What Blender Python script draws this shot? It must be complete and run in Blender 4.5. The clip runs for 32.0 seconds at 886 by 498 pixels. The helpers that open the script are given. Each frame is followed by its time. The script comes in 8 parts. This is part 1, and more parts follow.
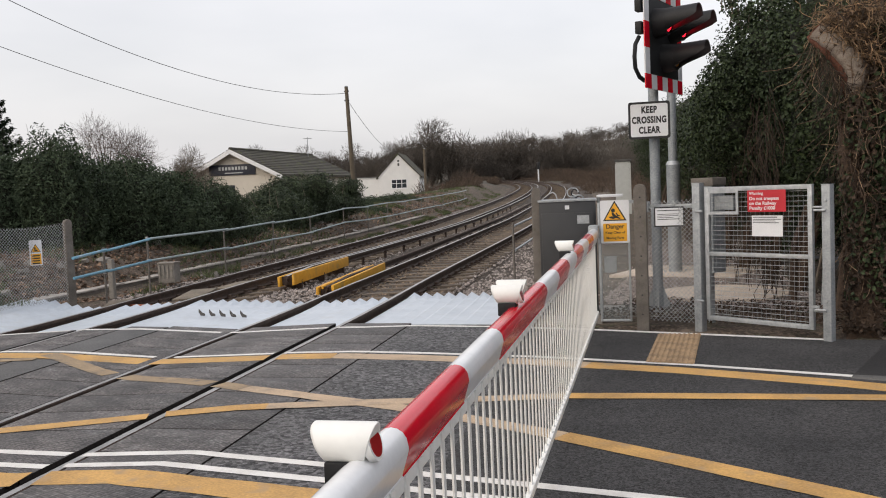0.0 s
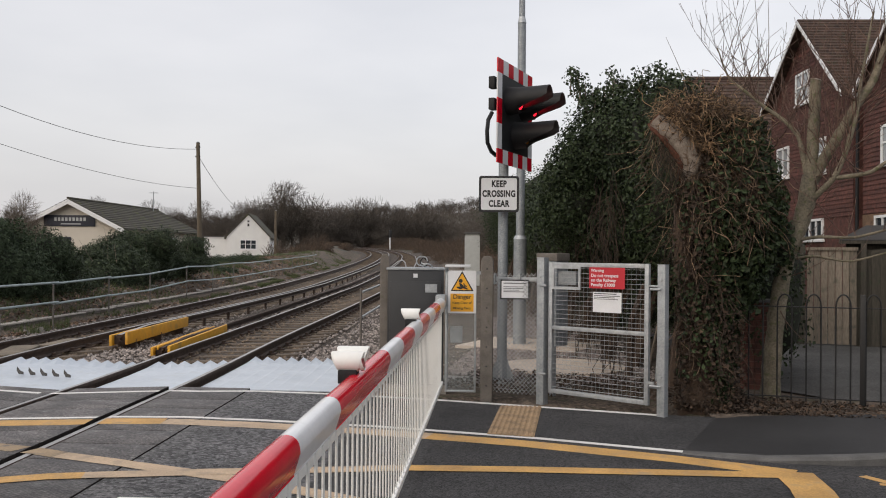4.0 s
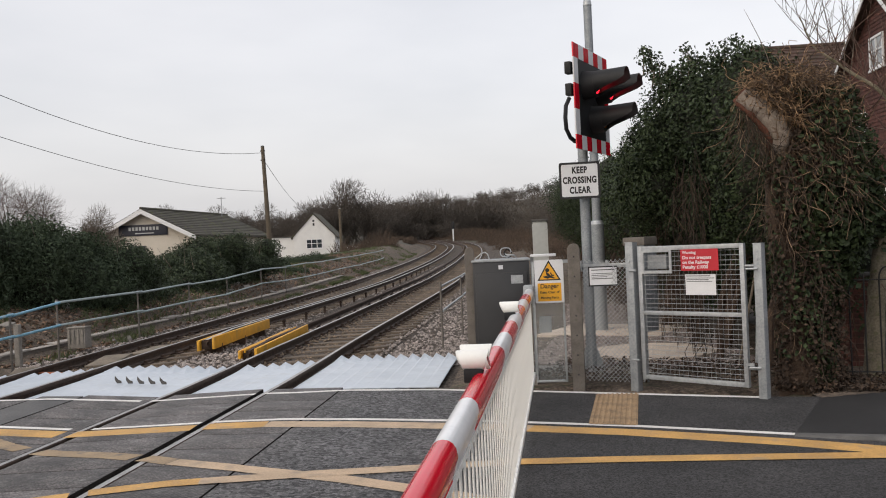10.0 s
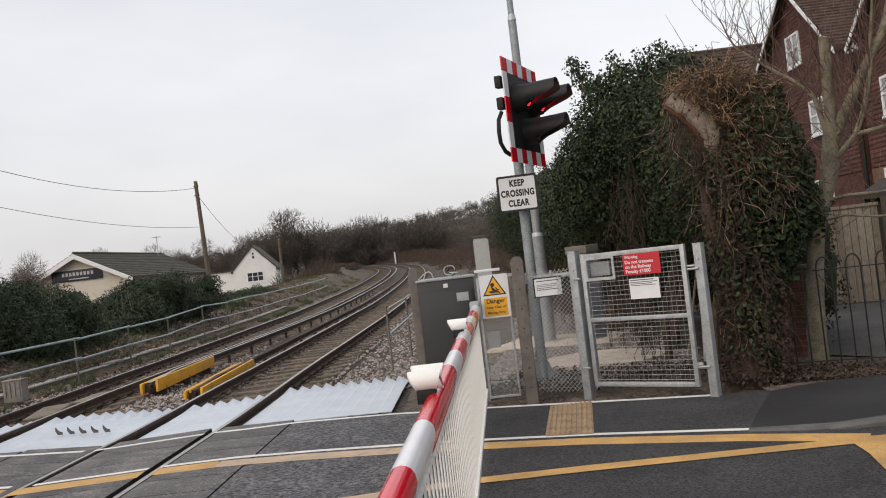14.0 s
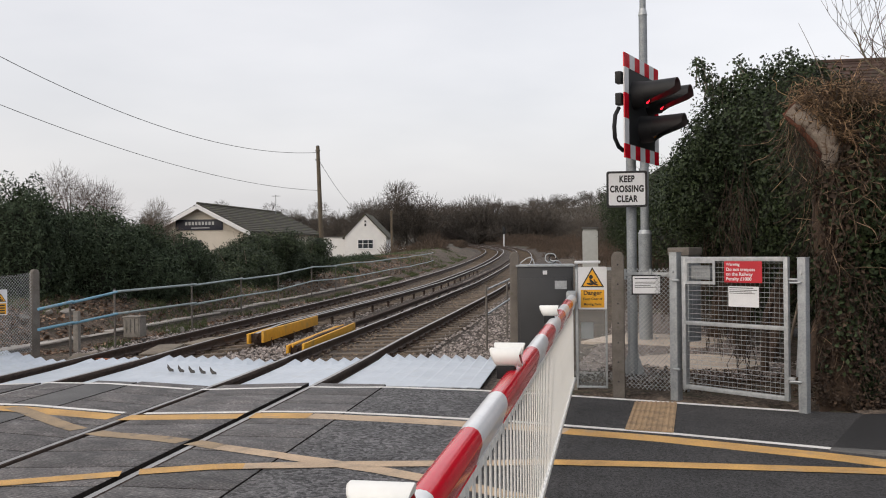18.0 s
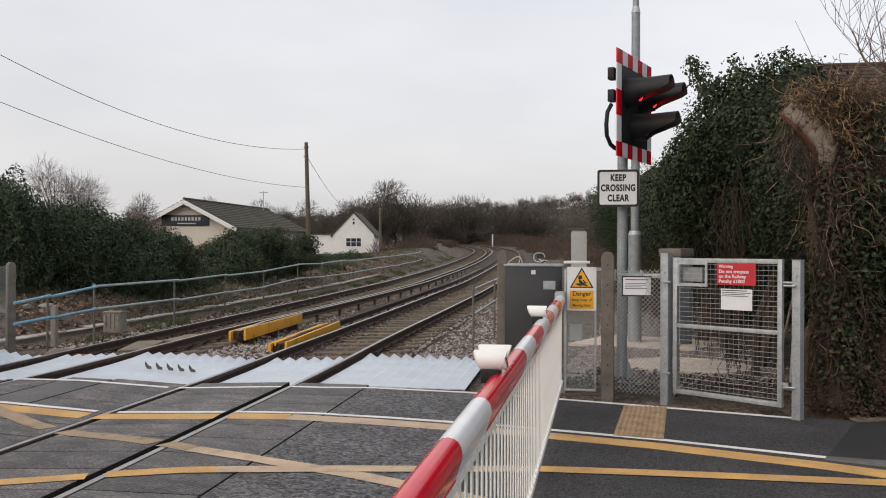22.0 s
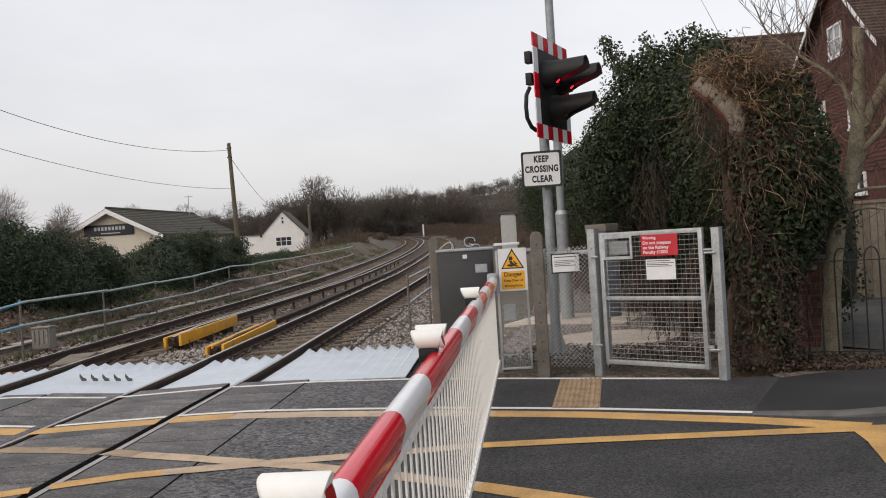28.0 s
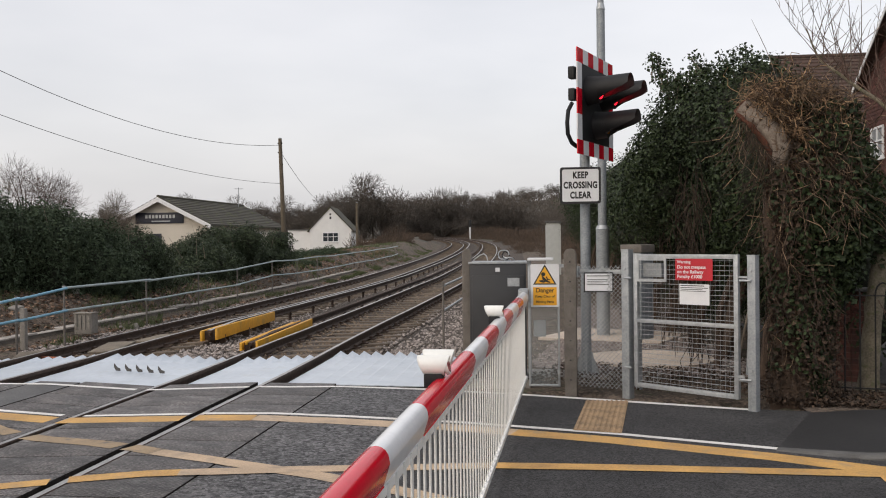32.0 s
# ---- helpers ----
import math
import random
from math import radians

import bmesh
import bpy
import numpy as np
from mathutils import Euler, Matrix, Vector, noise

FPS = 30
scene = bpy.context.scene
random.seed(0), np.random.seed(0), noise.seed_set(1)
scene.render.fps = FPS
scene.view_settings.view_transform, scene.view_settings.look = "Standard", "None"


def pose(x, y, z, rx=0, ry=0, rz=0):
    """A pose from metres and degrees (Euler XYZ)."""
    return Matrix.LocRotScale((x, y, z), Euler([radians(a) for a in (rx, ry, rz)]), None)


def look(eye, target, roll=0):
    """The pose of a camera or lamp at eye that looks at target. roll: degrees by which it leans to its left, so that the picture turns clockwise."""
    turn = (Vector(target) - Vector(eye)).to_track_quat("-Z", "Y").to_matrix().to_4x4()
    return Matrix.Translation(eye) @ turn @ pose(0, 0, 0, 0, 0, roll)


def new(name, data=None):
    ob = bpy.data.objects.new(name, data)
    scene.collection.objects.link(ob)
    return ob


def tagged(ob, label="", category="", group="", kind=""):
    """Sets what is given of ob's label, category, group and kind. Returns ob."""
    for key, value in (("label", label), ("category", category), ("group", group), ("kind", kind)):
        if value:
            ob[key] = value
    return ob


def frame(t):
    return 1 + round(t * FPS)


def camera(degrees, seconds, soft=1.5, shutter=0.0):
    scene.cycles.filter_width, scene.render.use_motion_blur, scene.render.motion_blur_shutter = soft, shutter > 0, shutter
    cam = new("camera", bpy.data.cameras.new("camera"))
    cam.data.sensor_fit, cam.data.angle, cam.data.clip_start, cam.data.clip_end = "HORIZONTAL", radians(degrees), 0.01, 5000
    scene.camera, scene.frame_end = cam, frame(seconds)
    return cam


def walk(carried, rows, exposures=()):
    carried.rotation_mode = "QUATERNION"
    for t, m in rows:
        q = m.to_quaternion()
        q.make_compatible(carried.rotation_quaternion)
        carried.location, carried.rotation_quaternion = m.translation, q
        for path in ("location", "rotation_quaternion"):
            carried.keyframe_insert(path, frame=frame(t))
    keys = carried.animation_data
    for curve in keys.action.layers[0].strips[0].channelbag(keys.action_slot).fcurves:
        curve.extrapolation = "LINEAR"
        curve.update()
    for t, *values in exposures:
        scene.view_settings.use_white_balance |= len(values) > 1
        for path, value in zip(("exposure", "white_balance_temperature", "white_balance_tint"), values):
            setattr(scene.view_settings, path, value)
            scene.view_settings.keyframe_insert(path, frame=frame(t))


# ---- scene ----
cam = camera(52.1, 32.0, soft=1.05)
PATH = [
    (0, (0.169, 0.016, 1.727), (-0.969, 1.656, 1.595), -2.4),
    (0.5, (0.214, 0.15, 1.711), (-1.096, 1.661, 1.666), -0.5),
    (1, (0.267, 0.207, 1.693), (-1.134, 1.634, 1.681), -1.2),
    (1.5, (0.26, 0.196, 1.692), (-1.148, 1.615, 1.656), -2.6),
    (2, (0.188, 0.106, 1.724), (-1.082, 1.65, 1.658), -2.7),
    (2.5, (0.165, 0.039, 1.747), (-0.853, 1.76, 1.704), -2.2),
    (3, (0.124, 0.07, 1.723), (-0.803, 1.841, 1.736), -0.4),
    (3.5, (0.123, 0.143, 1.707), (-0.748, 1.943, 1.737), 1.0),
    (5.5, (0.123, 0.132, 1.723), (-0.69, 1.956, 1.62), -1.2),
    (6, (0.143, 0.149, 1.721), (-0.98, 1.804, 1.692), 0.6),
    (6.5, (0.057, 0.165, 1.752), (-1.081, 1.809, 1.776), 1.4),
    (7, (-0.009, 0.074, 1.754), (-1.059, 1.776, 1.755), 0.2),
    (7.5, (0.005, 0.014, 1.768), (-1.031, 1.725, 1.787), -0.5),
    (8, (-0.015, 0.02, 1.752), (-1.053, 1.729, 1.783), -0.4),
    (8.5, (0.0, -0.021, 1.749), (-1.064, 1.672, 1.781), -0.7),
    (9, (0.0, 0.0, 1.755), (-1.089, 1.677, 1.789), -1.0),
    (9.5, (-0.026, 0.031, 1.746), (-1.074, 1.735, 1.774), -1.3),
    (10, (-0.14, 0.061, 1.743), (-1.115, 1.808, 1.734), -2.6),
    (10.5, (-0.214, 0.008, 1.725), (-1.037, 1.83, 1.681), -1.7),
    (11, (-0.313, -0.056, 1.717), (-0.999, 1.821, 1.629), -1.6),
    (11.5, (-0.294, -0.077, 1.733), (-1.094, 1.755, 1.678), -1.1),
    (12, (-0.309, -0.048, 1.713), (-1.081, 1.797, 1.696), -3.6),
    (12.5, (-0.368, -0.001, 1.666), (-1.102, 1.86, 1.632), -5.1),
    (13, (-0.278, 0.029, 1.72), (-1.103, 1.851, 1.71), -4.7),
    (13.5, (-0.223, 0.162, 1.73), (-1.078, 1.969, 1.764), -6.6),
    (15.5, (-0.052, -0.039, 1.713), (-0.916, 1.764, 1.707), -7.0),
    (16, (-0.008, -0.075, 1.729), (-0.871, 1.729, 1.731), -7.2),
    (16.5, (-0.051, -0.049, 1.712), (-0.92, 1.753, 1.709), -4.9),
    (17, (-0.004, -0.103, 1.718), (-0.995, 1.634, 1.711), -2.6),
    (17.5, (-0.035, -0.013, 1.733), (-1.025, 1.724, 1.729), -1.2),
    (18, (0.015, -0.089, 1.725), (-1.055, 1.6, 1.728), -0.6),
    (18.5, (-0.024, -0.059, 1.715), (-1.197, 1.561, 1.726), -0.4),
    (19, (-0.008, -0.073, 1.707), (-1.174, 1.551, 1.69), -0.1),
    (19.5, (-0.013, -0.09, 1.708), (-1.154, 1.552, 1.668), 0.3),
    (20, (-0.027, -0.055, 1.699), (-1.112, 1.624, 1.649), -0.3),
    (20.5, (-0.061, -0.013, 1.706), (-1.125, 1.679, 1.637), -2.1),
    (21, (-0.088, 0.052, 1.7), (-1.171, 1.732, 1.623), -2.0),
    (21.5, (-0.097, 0.145, 1.71), (-1.152, 1.843, 1.679), -1.1),
    (22, (-0.115, 0.171, 1.703), (-1.164, 1.874, 1.705), 0.2),
    (22.5, (-0.095, 0.07, 1.708), (-1.122, 1.786, 1.702), -0.0),
    (23, (-0.1, 0.039, 1.699), (-1.114, 1.763, 1.673), -2.7),
    (23.5, (-0.145, -0.037, 1.69), (-1.231, 1.641, 1.611), -6.6),
    (24, (-0.172, -0.041, 1.686), (-1.284, 1.618, 1.584), -5.6),
    (24.5, (-0.19, -0.065, 1.684), (-1.331, 1.575, 1.614), -4.2),
    (26.5, (-0.089, 0.015, 1.677), (-1.179, 1.691, 1.7), -2.6),
    (27, (-0.057, 0.043, 1.676), (-1.028, 1.791, 1.684), -3.7),
    (27.5, (-0.036, 0.025, 1.677), (-0.988, 1.784, 1.668), -3.8),
    (28, (-0.04, 0.048, 1.669), (-0.959, 1.825, 1.647), -3.6),
    (28.5, (-0.048, 0.065, 1.677), (-0.919, 1.865, 1.636), -2.5),
    (29, (-0.039, 0.057, 1.68), (-0.899, 1.863, 1.668), -2.0),
    (29.5, (-0.041, 0.047, 1.679), (-0.898, 1.853, 1.705), -2.0),
    (30, (-0.009, 0.021, 1.68), (-0.916, 1.803, 1.716), -1.1),
    (30.5, (0.024, 0.035, 1.686), (-0.931, 1.792, 1.71), -0.2),
    (31, (0.098, -0.02, 1.701), (-0.91, 1.708, 1.685), -0.2),
    (31.5, (0.047, 0.088, 1.726), (-0.932, 1.831, 1.676), -0.4),
    (32, (0.095, 0.161, 1.776), (-0.914, 1.888, 1.762), -0.6),
]
walk(cam, [(t, look(eye, target, roll)) for t, eye, target, roll in PATH], exposures=[(t, ev) for t, ev in ((0, 0.12), (1, -0.25), (2, -0.05), (3, 0.05), (6, -0.3), (7, -0.2), (8, 0.02), (9, 0.05), (10, 0.03), (11, 0.0), (12, -0.18), (13, 0.05), (16, 0.08), (20, 0.0), (22, 0.0), (23, -0.05), (24, 0.15), (27, -0.1), (28, 0.03), (29, 0.05), (30, 0.2), (31, -0.28), (32, 0.03))])

# ---- world and sun: a bright overcast winter sky ----
world = bpy.data.worlds.new("overcast_sky")
scene.world = world
world.use_nodes = True
wn, wl = world.node_tree.nodes, world.node_tree.links
wn.clear()
w_out = wn.new("ShaderNodeOutputWorld")
w_add = wn.new("ShaderNodeAddShader")
w_sky = wn.new("ShaderNodeTexSky")
w_sky.sky_type, w_sky.sun_disc = "NISHITA", False
w_sky.sun_elevation, w_sky.sun_rotation = radians(32), radians(200)
w_sky.dust_density = 6.0
w_b1 = wn.new("ShaderNodeBackground")
w_b1.inputs["Strength"].default_value = 0.05
w_b2 = wn.new("ShaderNodeBackground")
w_b2.inputs["Strength"].default_value = 0.68
w_tc = wn.new("ShaderNodeTexCoord")
w_map = wn.new("ShaderNodeMapping")
w_map.inputs["Scale"].default_value = (1.0, 1.0, 3.2)
w_noise = wn.new("ShaderNodeTexNoise")
w_noise.inputs["Scale"].default_value, w_noise.inputs["Detail"].default_value, w_noise.inputs["Roughness"].default_value = 1.6, 5.0, 0.5
w_ramp = wn.new("ShaderNodeValToRGB")
w_ramp.color_ramp.elements[0].position, w_ramp.color_ramp.elements[0].color = 0.30, (0.86, 0.85, 0.875, 1)
w_ramp.color_ramp.elements[1].position, w_ramp.color_ramp.elements[1].color = 0.70, (1.165, 1.13, 1.13, 1)
wl.new(w_tc.outputs["Generated"], w_map.inputs["Vector"])
wl.new(w_map.outputs["Vector"], w_noise.inputs["Vector"])
wl.new(w_noise.outputs["Fac"], w_ramp.inputs["Fac"])
wl.new(w_ramp.outputs["Color"], w_b2.inputs["Color"])
wl.new(w_sky.outputs["Color"], w_b1.inputs["Color"])
wl.new(w_b1.outputs["Background"], w_add.inputs[0])
wl.new(w_b2.outputs["Background"], w_add.inputs[1])
wl.new(w_add.outputs["Shader"], w_out.inputs["Surface"])
sun = new("sun", bpy.data.lights.new("sun", "SUN"))
sun.data.energy, sun.data.angle, sun.data.color = 0.55, radians(25), (1.0, 0.97, 0.93)
sun.matrix_basis = look((0, 0, 30), (8, 18, 0))

# ---- materials ----
def mat(name, c1, c2=None, scale=6.0, fine=90.0, rough=0.7, metal=0.0, bump=0.15, mix=0.5, island=0.0, obj=0.0, spec=0.5, dist=0.004, streak=None, wear=None, speck=None, dots=None):
    """Two-scale noise between two colours, with grain in the relief; wear: a third colour in patches."""
    m = bpy.data.materials.new(name)
    m.use_nodes = True
    n, l = m.node_tree.nodes, m.node_tree.links
    p = n["Principled BSDF"]
    p.inputs["Roughness"].default_value, p.inputs["Metallic"].default_value = rough, metal
    p.inputs["Specular IOR Level"].default_value = spec
    c2 = c2 or tuple(v * 0.7 for v in c1)
    tc = n.new("ShaderNodeTexCoord")
    vec = tc.outputs["Object"]
    if streak:
        mp = n.new("ShaderNodeMapping")
        mp.inputs["Scale"].default_value = streak
        l.new(vec, mp.inputs["Vector"])
        vec = mp.outputs["Vector"]
    n1, n2 = n.new("ShaderNodeTexNoise"), n.new("ShaderNodeTexNoise")
    n1.inputs["Scale"].default_value, n1.inputs["Detail"].default_value = scale, 5
    n2.inputs["Scale"].default_value, n2.inputs["Detail"].default_value = fine, 3
    l.new(vec, n1.inputs["Vector"])
    l.new(vec, n2.inputs["Vector"])
    add = n.new("ShaderNodeMath")
    add.operation = "MULTIPLY_ADD"
    add.inputs[1].default_value = mix
    l.new(n2.outputs["Fac"], add.inputs[0])
    mul = n.new("ShaderNodeMath")
    mul.operation = "MULTIPLY"
    mul.inputs[1].default_value = 1.0 - mix
    l.new(n1.outputs["Fac"], mul.inputs[0])
    l.new(mul.outputs[0], add.inputs[2])
    rmp = n.new("ShaderNodeValToRGB")
    rmp.color_ramp.elements[0].position, rmp.color_ramp.elements[1].position = 0.36, 0.64
    rmp.color_ramp.elements[0].color, rmp.color_ramp.elements[1].color = (*c2, 1), (*c1, 1)
    l.new(add.outputs[0], rmp.inputs["Fac"])
    col = rmp.outputs["Color"]
    if wear:
        n3 = n.new("ShaderNodeTexNoise")
        n3.inputs["Scale"].default_value, n3.inputs["Detail"].default_value = scale * 2.3, 6
        l.new(tc.outputs["Object"], n3.inputs["Vector"])
        r3 = n.new("ShaderNodeValToRGB")
        r3.color_ramp.elements[0].position, r3.color_ramp.elements[1].position = 0.55, 0.72
        l.new(n3.outputs["Fac"], r3.inputs["Fac"])
        mx = n.new("ShaderNodeMix")
        mx.data_type = "RGBA"
        mx.inputs["B"].default_value = (*wear, 1)
        l.new(r3.outputs["Color"], mx.inputs["Factor"])
        l.new(col, mx.inputs["A"])
        col = mx.outputs["Result"]
    if speck:
        vo = n.new("ShaderNodeTexVoronoi")
        vo.inputs["Scale"].default_value = speck[0]
        l.new(tc.outputs["Object"], vo.inputs["Vector"])
        sp = n.new("ShaderNodeSeparateColor")
        l.new(vo.outputs["Color"], sp.inputs["Color"])
        r4 = n.new("ShaderNodeMapRange")
        r4.inputs["To Min"].default_value, r4.inputs["To Max"].default_value = 1 - speck[1], 1 + speck[1]
        l.new(sp.outputs[0], r4.inputs["Value"])
        h4 = n.new("ShaderNodeHueSaturation")
        l.new(r4.outputs["Result"], h4.inputs["Value"])
        l.new(col, h4.inputs["Color"])
        col = h4.outputs["Color"]
    # raised dots: their sky sheen is put into the colour, gaps darker
    if dots:
        vw = n.new("ShaderNodeTexVoronoi")
        vw.inputs["Scale"].default_value, vw.inputs["Randomness"].default_value = dots, 0.35
        l.new(tc.outputs["Object"], vw.inputs["Vector"])
        r5 = n.new("ShaderNodeMapRange")
        r5.inputs["From Min"].default_value, r5.inputs["From Max"].default_value = 0.2, 0.6
        r5.inputs["To Min"].default_value, r5.inputs["To Max"].default_value = 1.9, 0.7
        l.new(vw.outputs["Distance"], r5.inputs["Value"])
        h5 = n.new("ShaderNodeHueSaturation")
        l.new(r5.outputs["Result"], h5.inputs["Value"])
        l.new(col, h5.inputs["Color"])
        col = h5.outputs["Color"]
    if island or obj:
        src = n.new("ShaderNodeNewGeometry").outputs["Random Per Island"] if island else n.new("ShaderNodeObjectInfo").outputs["Random"]
        amount = island or obj
        rg = n.new("ShaderNodeMapRange")
        rg.inputs["To Min"].default_value, rg.inputs["To Max"].default_value = 1 - amount, 1 + amount
        l.new(src, rg.inputs["Value"])
        hsv = n.new("ShaderNodeHueSaturation")
        l.new(rg.outputs["Result"], hsv.inputs["Value"])
        l.new(col, hsv.inputs["Color"])
        col = hsv.outputs["Color"]
    l.new(col, p.inputs["Base Color"])
    if bump:
        b = n.new("ShaderNodeBump")
        b.inputs["Strength"].default_value, b.inputs["Distance"].default_value = bump, dist
        if dots:
            vd = n.new("ShaderNodeTexVoronoi")
            vd.inputs["Scale"].default_value, vd.inputs["Randomness"].default_value = dots, 0.35
            l.new(tc.outputs["Object"], vd.inputs["Vector"])
            l.new(vd.outputs["Distance"], b.inputs["Height"])
        else:
            l.new(n2.outputs["Fac"], b.inputs["Height"])
        l.new(b.outputs["Normal"], p.inputs["Normal"])
    return m


def glass(name, tint=(0.8, 0.85, 0.85), rough=0.05, clear=0.0):
    m = bpy.data.materials.new(name)
    m.use_nodes = True
    n, l = m.node_tree.nodes, m.node_tree.links
    p = n["Principled BSDF"]
    p.inputs["Base Color"].default_value = (*tint, 1)
    p.inputs["Roughness"].default_value = rough
    if clear:
        tr = n.new("ShaderNodeBsdfTransparent")
        mx = n.new("ShaderNodeMixShader")
        mx.inputs[0].default_value = clear
        l.new(p.outputs[0], mx.inputs[1])
        l.new(tr.outputs[0], mx.inputs[2])
        l.new(mx.outputs[0], n["Material Output"].inputs["Surface"])
    return m


def glow(name, colour, strength):
    m = bpy.data.materials.new(name)
    m.use_nodes = True
    p = m.node_tree.nodes["Principled BSDF"]
    p.inputs["Base Color"].default_value = (*colour, 1)
    p.inputs["Emission Color"].default_value = (*colour, 1)
    p.inputs["Emission Strength"].default_value = strength
    return m


ASPHALT = mat("asphalt", (0.062, 0.060, 0.061), (0.024, 0.024, 0.025), spec=0.35, scale=1.2, fine=160, rough=0.78, bump=0.8, mix=0.5, dist=0.008, speck=(80, 0.8))
ASPHALT_COARSE = mat("coarse_asphalt", (0.135, 0.131, 0.135), (0.028, 0.028, 0.029), spec=0.4, scale=1.6, fine=60, rough=0.66, bump=1.0, mix=0.65, dist=0.016, speck=(34, 0.92))
ASPHALT_OLD = mat("worn_asphalt", (0.125, 0.122, 0.118), (0.06, 0.059, 0.057), scale=0.8, fine=180, rough=0.95, spec=0.15, bump=0.4, mix=0.4, speck=(60, 0.3))
FOOTWAY = mat("footway_asphalt", (0.034, 0.033, 0.034), (0.017, 0.017, 0.018), spec=0.4, scale=1.0, fine=200, rough=0.62, bump=0.6, mix=0.45, speck=(110, 0.5))
RUBBER = mat("rubber_panel", (0.134, 0.122, 0.117), (0.047, 0.043, 0.043), scale=2.2, fine=38, rough=0.6, bump=0.9, mix=0.45, obj=0.22, wear=(0.155, 0.15, 0.145), streak=(1, 3, 1), speck=(55, 0.35), dots=30, dist=0.015)
SMOOTH_STRIP = mat("pale_asphalt_strip", (0.125, 0.122, 0.12), (0.075, 0.074, 0.073), scale=2, fine=120, rough=0.7, bump=0.4, mix=0.4, speck=(90, 0.3))
WHITE_LINE = mat("road_white", (0.80, 0.785, 0.76), (0.62, 0.60, 0.57), scale=3, fine=70, rough=0.7, bump=0.2, mix=0.45, wear=(0.60, 0.57, 0.54))
YELLOW_LINE = mat("road_yellow", (0.66, 0.385, 0.12), (0.38, 0.225, 0.08), scale=2.5, fine=60, rough=0.7, bump=0.3, mix=0.45, wear=(0.40, 0.27, 0.14))
CREAM_LINE = mat("road_buff", (0.58, 0.43, 0.29), (0.36, 0.27, 0.185), scale=2.5, fine=60, rough=0.7, bump=0.3, mix=0.45, wear=(0.33, 0.26, 0.19))
TACTILE = mat("tactile_buff", (0.45, 0.305, 0.17), (0.20, 0.14, 0.085), scale=6, fine=90, rough=0.85, bump=0.3, obj=0.06)
KERB = mat("kerb_concrete", (0.13, 0.127, 0.123), (0.065, 0.064, 0.062), scale=5, fine=120, rough=0.85)
CONCRETE = mat("concrete", (0.33, 0.305, 0.275), (0.18, 0.167, 0.15), scale=5, fine=130, rough=0.9, bump=0.4, wear=(0.17, 0.16, 0.135))
SLAB = mat("pale_slab", (0.62, 0.53, 0.44), (0.42, 0.35, 0.29), scale=3, fine=80, rough=0.9, speck=(60, 0.2))
BALLAST = mat("ballast_bed", (0.108, 0.084, 0.066), (0.026, 0.021, 0.017), scale=9, fine=26, rough=0.95, bump=1.0, mix=0.8, dist=0.04, speck=(26, 0.7))
STONE = mat("ballast_stone", (0.38, 0.335, 0.31), (0.155, 0.132, 0.118), scale=20, fine=90, rough=0.95, bump=0.3, island=0.62)
STONE_RUST = mat("rusty_ballast_stone", (0.245, 0.185, 0.132), (0.085, 0.063, 0.045), scale=20, fine=90, rough=0.95, bump=0.3, island=0.6)
SLEEPER = mat("sleeper_timber", (0.19, 0.148, 0.11), (0.075, 0.059, 0.046), scale=4, fine=60, rough=0.9, bump=0.5, obj=0.25)
RAIL_SIDE = mat("rusty_rail", (0.085, 0.055, 0.040), (0.030, 0.020, 0.016), scale=10, fine=80, rough=0.85, bump=0.3)
RAIL_TOP = mat("rail_head", (0.52, 0.50, 0.49), (0.30, 0.285, 0.275), scale=4, fine=60, rough=0.4, metal=0.85, bump=0.05)
GUARD = mat("galvanised_guard", (0.60, 0.65, 0.71), (0.50, 0.55, 0.61), scale=2, fine=14, rough=0.42, metal=0.15, bump=0.06, mix=0.3, obj=0.04, wear=(0.52, 0.56, 0.60))
GALV = mat("galvanised_steel", (0.50, 0.52, 0.535), (0.34, 0.36, 0.375), scale=14, fine=60, rough=0.5, metal=0.55, bump=0.06, mix=0.4)
GALV_DULL = mat("dull_galvanised_steel", (0.41, 0.43, 0.445), (0.28, 0.30, 0.312), scale=10, fine=50, rough=0.6, metal=0.4, bump=0.06)
WHITE_PAINT = mat("white_paint", (0.86, 0.86, 0.83), (0.78, 0.78, 0.75), scale=3, fine=40, rough=0.38, bump=0.03, mix=0.3)
ARM_WHITE = mat("arm_white", (0.80, 0.81, 0.82), (0.71, 0.72, 0.74), scale=5, fine=50, rough=0.18, bump=0.02, mix=0.3)
ARM_RED = mat("arm_red", (0.66, 0.002, 0.022), (0.57, 0.002, 0.018), scale=5, fine=50, rough=0.16, bump=0.02, mix=0.3, spec=0.5)
SIGN_RED = mat("sign_red", (0.52, 0.022, 0.036), (0.43, 0.017, 0.028), rough=0.4, bump=0.0)
SIGN_WHITE = mat("sign_white", (0.74, 0.75, 0.77), (0.66, 0.67, 0.69), rough=0.4, bump=0.0)
SIGN_YELLOW = mat("sign_yellow", (0.80, 0.40, 0.02), (0.72, 0.35, 0.02), rough=0.4, bump=0.0)
BLACK = mat("black_print", (0.015, 0.015, 0.016), (0.01, 0.01, 0.011), rough=0.5, bump=0.0)
BLACK_PLASTIC = mat("black_plastic", (0.016, 0.017, 0.019), (0.009, 0.009, 0.010), scale=8, fine=70, rough=0.55, bump=0.05, spec=0.3)
DARK_GREY = mat("dark_grey_paint", (0.040, 0.041, 0.044), (0.029, 0.030, 0.032), scale=3, fine=120, rough=0.42, bump=0.05, mix=0.3)
